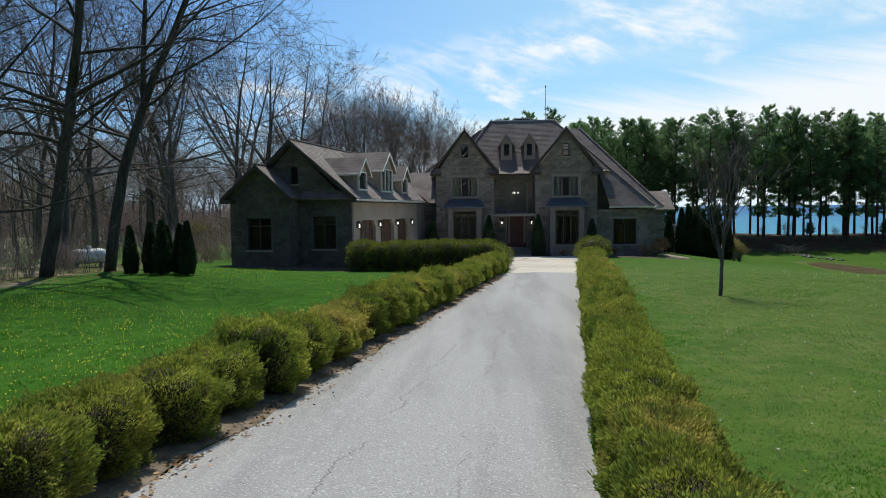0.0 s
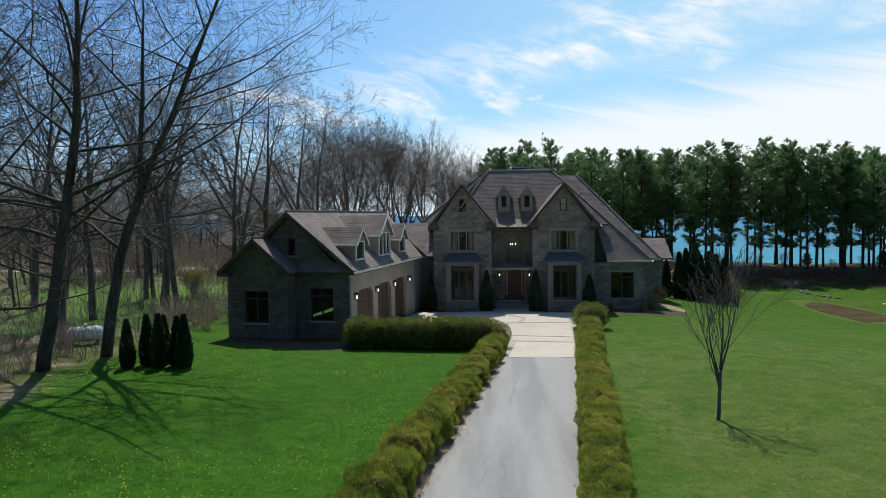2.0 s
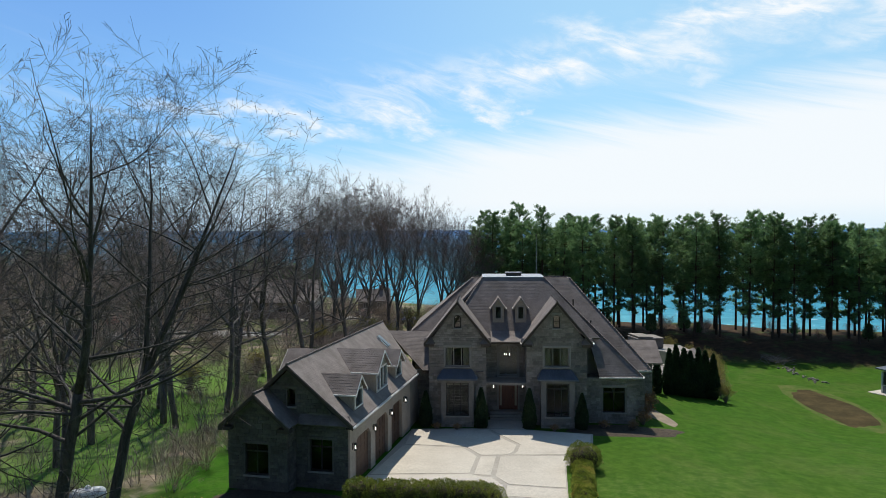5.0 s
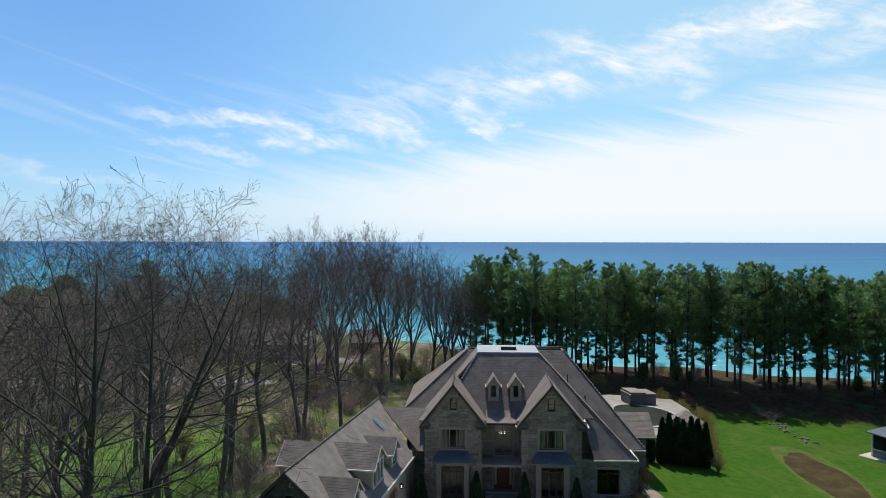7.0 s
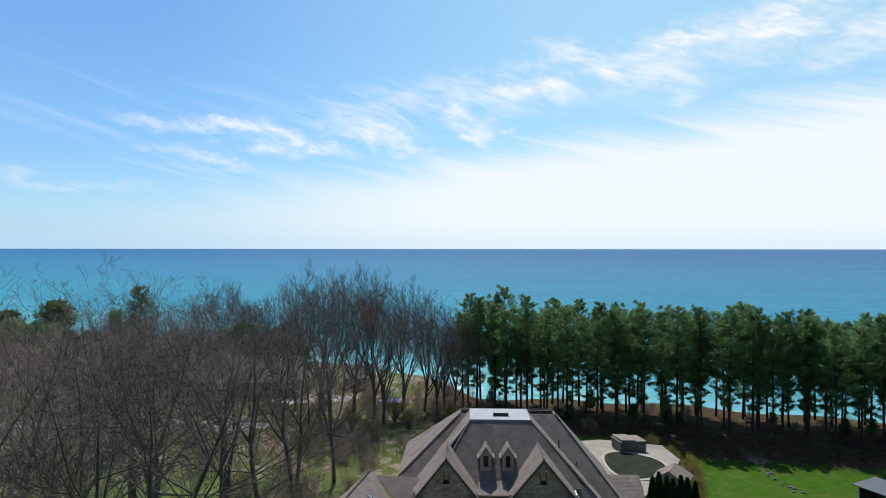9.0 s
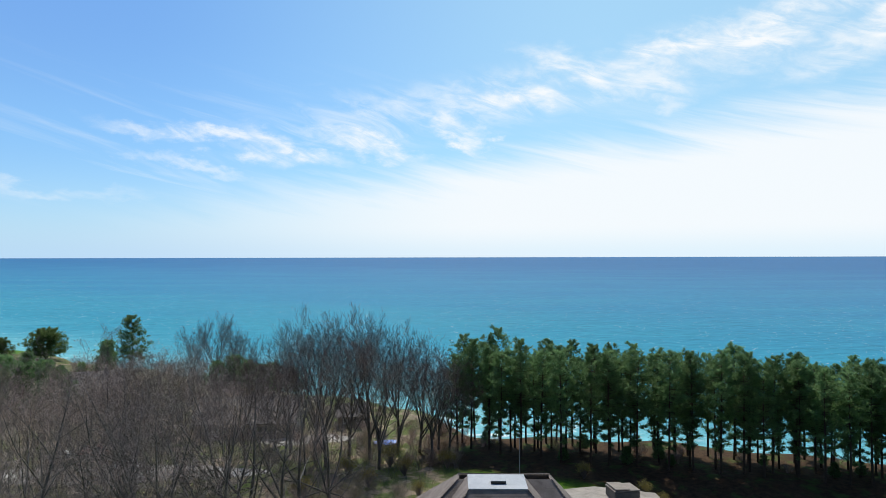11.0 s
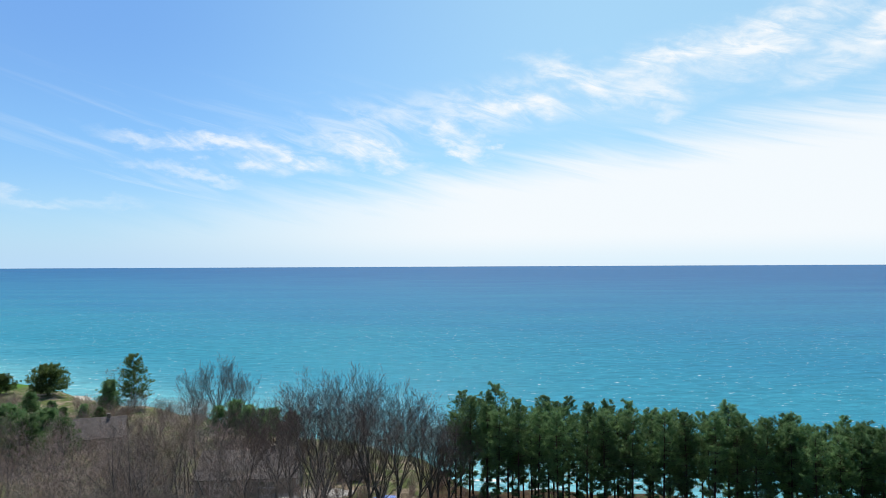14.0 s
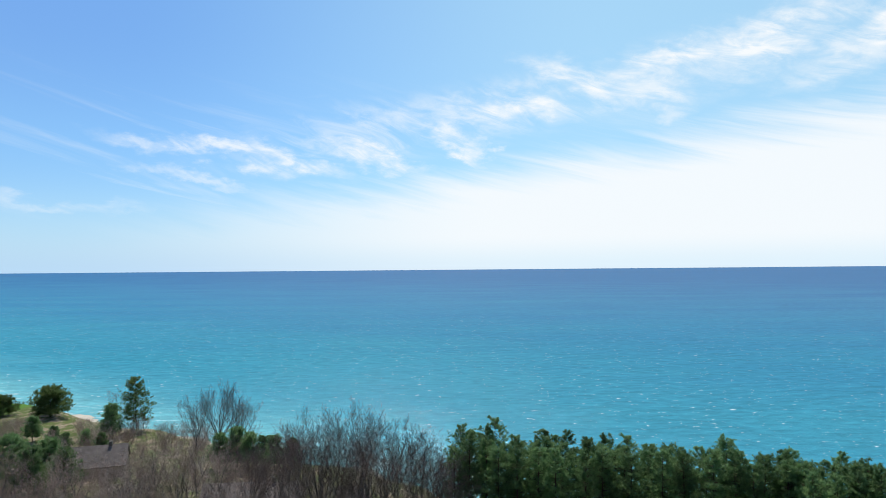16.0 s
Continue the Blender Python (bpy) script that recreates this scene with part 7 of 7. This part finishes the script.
def shrubs_near_house():
    a = soft_shrub("forsythia", "loose yellow-green shrub coming into bud", 25.8, 79.0, 1.5, 2.6, 5, None, 1600, "budding shrubs by the terrace")
    place(a, [ground_pose(25.6, 76.5, 0, 1.0), ground_pose(23.8, 69.5, 200, 0.8), ground_pose(23.4, 66.8, 120, 0.7), ground_pose(26.4, 88.2, 10, 0.95), ground_pose(25.2, 74.4, 60, 0.8), ground_pose(26.2, 78.6, 33, 0.9), ground_pose(27.2, 82.6, 77, 1.0), ground_pose(26.9, 91.0, 77, 0.8), ground_pose(26.6, 80.5, 70, 1.15), ground_pose(27.2, 84.5, 140, 1.1), ground_pose(24.2, 72.5, 20, 0.95), ground_pose(25.0, 93.0, 30, 1.0), ground_pose(17.5, 97.5, 80, 1.0)])
    b = soft_shrub("hydrangea", "brown leafless shrub with dry flower heads", 13.5, 58.0, 0.8, 1.2, 9, LEAF_LITTER, 700, "brown shrubs by the house")
    place(b, [ground_pose(13.6, 57.0, 0, 1.0), ground_pose(14.4, 59.4, 40, 1.2), ground_pose(14.8, 62.5, 90, 1.3), ground_pose(15.2, 65.0, 10, 1.2), ground_pose(12.8, 54.2, 33, 0.9), ground_pose(11.6, 52.2, 73, 0.7),
              ground_pose(-3.0, 51.4, 0, 0.5), ground_pose(-1.5, 51.3, 0, 0.45), ground_pose(5.7, 51.2, 0, 0.5), ground_pose(9.5, 52.3, 0, 0.6)])
    c = soft_shrub("budding_undershrub", "pale green budding shrub at the wood edge", -15, 80, 1.6, 2.6, 15, None, 1300, "budding shrubs of the wood")
    place(c, [ground_pose(-16.0, 96.0, 0, 1.3), ground_pose(-12.5, 92.0, 30, 1.1), ground_pose(-8.0, 97.0, 80, 1.2), ground_pose(-20.5, 88.0, 50, 1.2), ground_pose(-5.5, 88.5, 99, 0.9), ground_pose(-23.0, 70.5, 130, 1.1), ground_pose(-27.0, 63.0, 220, 1.2), ground_pose(-10.5, 101.0, 300, 1.6), ground_pose(-2.0, 100.5, 10, 1.2)])


shrubs_near_house()


# ---- neighbours seen through the wood ----
def simple_house(name, label, x, y, w, d, h, rise, rz, wall, base=None):
    z = gz(x, y) if base is None else base
    o = thing(name, label, "house", pose(x, y, z, 0, 0, rz))
    g = Geo()
    hole = [(-w * 0.32, -w * 0.18, 0.9, 2.0), (w * 0.12, w * 0.3, 0.9, 2.0)]
    wall_panel(g, -w / 2, w / 2, -0.5, h, hole, 0.2, pose(0, -d / 2, 0))
    g.box(-w / 2, w / 2, d / 2 - 0.2, d / 2, -0.5, h)
    for s in (-1, 1):
        a, b = sorted((s * w / 2, s * (w / 2 - 0.2)))
        g.box(a, b, -d / 2 + 0.2, d / 2 - 0.2, -0.5, h)
        g.loop([[(x_, -d / 2, h), (x_, d / 2, h), (x_, 0, h + rise * 0.95)] for x_ in (a, b)])
    part("wall", g, wall, o)
    for s in (-1, 1):
        r = Geo()
        roof_face(r, [(-w / 2 - 0.4, s * (d / 2 + 0.4), h - 0.1), (w / 2 + 0.4, s * (d / 2 + 0.4), h - 0.1), (w / 2 + 0.4, 0, h + rise), (-w / 2 - 0.4, 0, h + rise)], 0.35, 0.14)
        part("roof_plane", r, SLATE, o, weld=True)
    for hx0, hx1, hz0, hz1 in hole:
        window(o, pose(0, -d / 2, 0), hx0, hx1, hz0, hz1, 2, 1, frame_mat=TRIM)
    c = Geo()
    c.box(w * 0.2, w * 0.2 + 0.7, -0.4, 0.4, h + rise - 0.8, h + rise + 0.7, 0.03)
    part("chimney", c, GREY_ROCK, o)
    return o


SLATE = material("grey_roof_shingle", (0.13, 0.112, 0.105), (0.20, 0.175, 0.165), 0.8, 0.9, 0.4, 10, 0.2, island=0.2)


def neighbours():
    simple_house("neighbour_house", "low house with a broad grey-brown roof among trees", -37.5, 122, 17, 12, 2.7, 3.4, 6, RENDER_COAT)
    simple_house("neighbour_house", "grey-roofed house half hidden by twigs", -80, 148, 12, 9, 2.6, 3.6, 20, RENDER_COAT)
    simple_house("neighbour_cottage", "small grey shed by the lake path", -19.8, 126, 5.5, 4.5, 2.3, 2.0, 10, SPA_LID)
    t = thing("blue_tarp", "bright blue tarpaulin stretched over a low frame", "tarp", ground_pose(-12.5, 113.2, 15))
    g, n = Geo(), 8
    rings = [[(-1.9 + 3.8 * i / n, -1.0 + 2.0 * j / 3, 0.75 + 0.18 * math.sin(i * 0.9) * math.cos(j) - 0.4 * abs(j - 1.5) / 1.5) for j in range(4)] for i in range(n + 1)]
    for a, b in zip(rings, rings[1:]):
        for j in range(3):
            g.poly([a[j], a[j + 1], b[j + 1], b[j]])
    part("tarp_sheet", g, BLUE, t, weld=True)
    for x in (-1.8, 1.8):
        p = Geo()
        p.box(x - 0.05, x + 0.05, -0.95, 0.95, -0.1, 0.62, 0.01)
        part("trestle", p, BARK, t)

    def car(x, y, rz, paint, label, truck=False):
        c = thing("parked_car", label, "car", ground_pose(x, y, rz), "parked cars beyond the wood")
        prof = [(-2.2, 0.35), (-2.25, 0.75), (-2.1, 0.95), (-1.35, 1.02), (-0.75, 1.5), (0.75, 1.52), (1.5, 1.0), (2.15, 0.92), (2.25, 0.6), (2.2, 0.35)]
        g = Geo()
        g.loop([[(px, s * (0.86 - 0.12 * max(0, pz - 0.95) / 0.5 if abs(s) == 1 else 0), pz) for px, pz in prof] for s in (-1, 1)])
        part("body", g, paint, c)
        gl = Geo()
        for s in (-1, 1):
            gl.poly([(-0.95, s * 0.80, 1.08), (1.2, s * 0.80, 1.08), (0.72, s * 0.755, 1.42), (-0.7, s * 0.755, 1.42)])
        part("side_glass", gl, DARK_TRIM, c)
        for wx in (-1.4, 1.4):
            for s in (-0.8, 0.8):
                w = Geo()
                w.loop([[(wx + 0.33 * math.cos(a), s + dy, 0.33 + 0.33 * math.sin(a)) for a in (k * math.pi / 7 for k in range(14))] for dy in (-0.1, 0.1)])
                part("wheel", w, TYRE, c)
    car(-57.5, 106, 20, RED, "red parked car half hidden by twigs")
    car(-61.5, 103.5, 15, WHITE, "white parked car half hidden by twigs")
    car(-49.0, 99.0, -10, WHITE, "pale parked car beyond the trees")
    patch("gravel_drive", "pale gravel drive beyond the wood", -52, 97, 24, 4.2, 4, GREY_GRAVEL, 22.0, "drive", 0.06)
    patch("gravel_drive", "pale gravel yard among the trees", -26, 116, 9, 3.0, 12, GREY_GRAVEL, 27.0, "drive", 0.06)


GREY_GRAVEL = material("pale_gravel", (0.34, 0.32, 0.30), (0.46, 0.44, 0.41), 0.8, 0.95, 0.5, 18)
neighbours()


def propane_tank():
    t = thing("propane_tank", "white horizontal propane tank on short legs", "tank", ground_pose(-19.9, 34.4, 25, 0.8))
    g = Geo()
    prof = [(0.02, -1.1), (0.25, -1.06), (0.42, -0.9), (0.48, -0.7), (0.48, 0.7), (0.42, 0.9), (0.25, 1.06), (0.02, 1.1)]
    g.loop([[(zz, r * math.cos(a), 0.72 + r * math.sin(a)) for a in (k * math.pi / 8 for k in range(16))] for r, zz in prof])
    part("tank_shell", g, WHITE, t, "", True)
    d = Geo()
    d.lathe([(0.16, 1.15), (0.16, 1.3), (0.1, 1.36), (0.01, 1.37)], sides=10)
    part("valve_dome", d, WHITE, t)
    for x in (-0.7, 0.7):
        l = Geo()
        l.box(x - 0.06, x + 0.06, -0.32, 0.32, -0.1, 0.36, 0.01)
        part("leg", l, GREY_ROCK, t)


propane_tank()


def far_conifers():
    """Lone evergreens along the west shore."""
    sp = pine(501, 15.5, 0.08, 4.8, "white_pine", "open-branched dark pine above the west shore", DARK_NEEDLES, "shore conifers", 9, 0.7)
    place(sp, [ground_pose(-90, 188, 0, 0.93)])
    rd = pine(502, 9.0, 0.02, 5.8, "round_pine", "broad rounded dark pine above the shore", DARK_NEEDLES, "shore conifers", 20, 0.75)
    place(rd, [ground_pose(-125, 206, 0, 1.05, dz=-0.9), ground_pose(-141, 208, 50, 0.7, dz=-0.6)])
    yg = pine(503, 8.0, 0.06, 3.0, "young_pine", "bushy green young pine among bare trees", NEEDLES, "young pines of the wood", 13, 0.5)
    rng = random.Random(97)
    low = []
    for _ in range(20):                    # seedlings under the pine row
        x = rng.uniform(-1, 106)
        low.append(ground_pose(x, 107.5 - 0.21 * x + rng.uniform(0, 9.0), rng.uniform(0, 360), rng.uniform(0.2, 0.36)))
    place(yg, low + [ground_pose(-54, 152, 90, 0.95), ground_pose(-50.5, 153, 10, 1.1), ground_pose(-47, 151, 60, 1.0), ground_pose(-44.5, 153, 160, 0.85), ground_pose(-41, 150, 200, 0.95), ground_pose(-37.5, 152, 100, 0.8), ground_pose(-88, 134, 0, 1.25), ground_pose(-84, 130, 50, 1.3), ground_pose(-80, 135, 90, 1.1), ground_pose(-93, 138, 120, 1.35), ground_pose(-86, 140, 20, 1.2), ground_pose(-97, 133, 20, 1.2), ground_pose(-93, 180, 20, 1.1), ground_pose(-98, 167, 20, 0.55), ground_pose(-94, 169, 70, 0.6), ground_pose(-89, 167, 150, 0.55), ground_pose(-112, 176, 150, 0.8), ground_pose(-104, 172, 150, 0.6)])


far_conifers()


def dead_tree():
    t = bare_tree(420, 11.0, 0.2, "bleached dead tree with bare forking limbs", 0.3, 3, 4, (7, 5, 3, 0), name="dead_tree", group="", open_=0.6)
    for c in t.children:
        c.data.materials[0] = PALE_BARK
    t.matrix_basis = ground_pose(-50, 131, 0)


dead_tree()
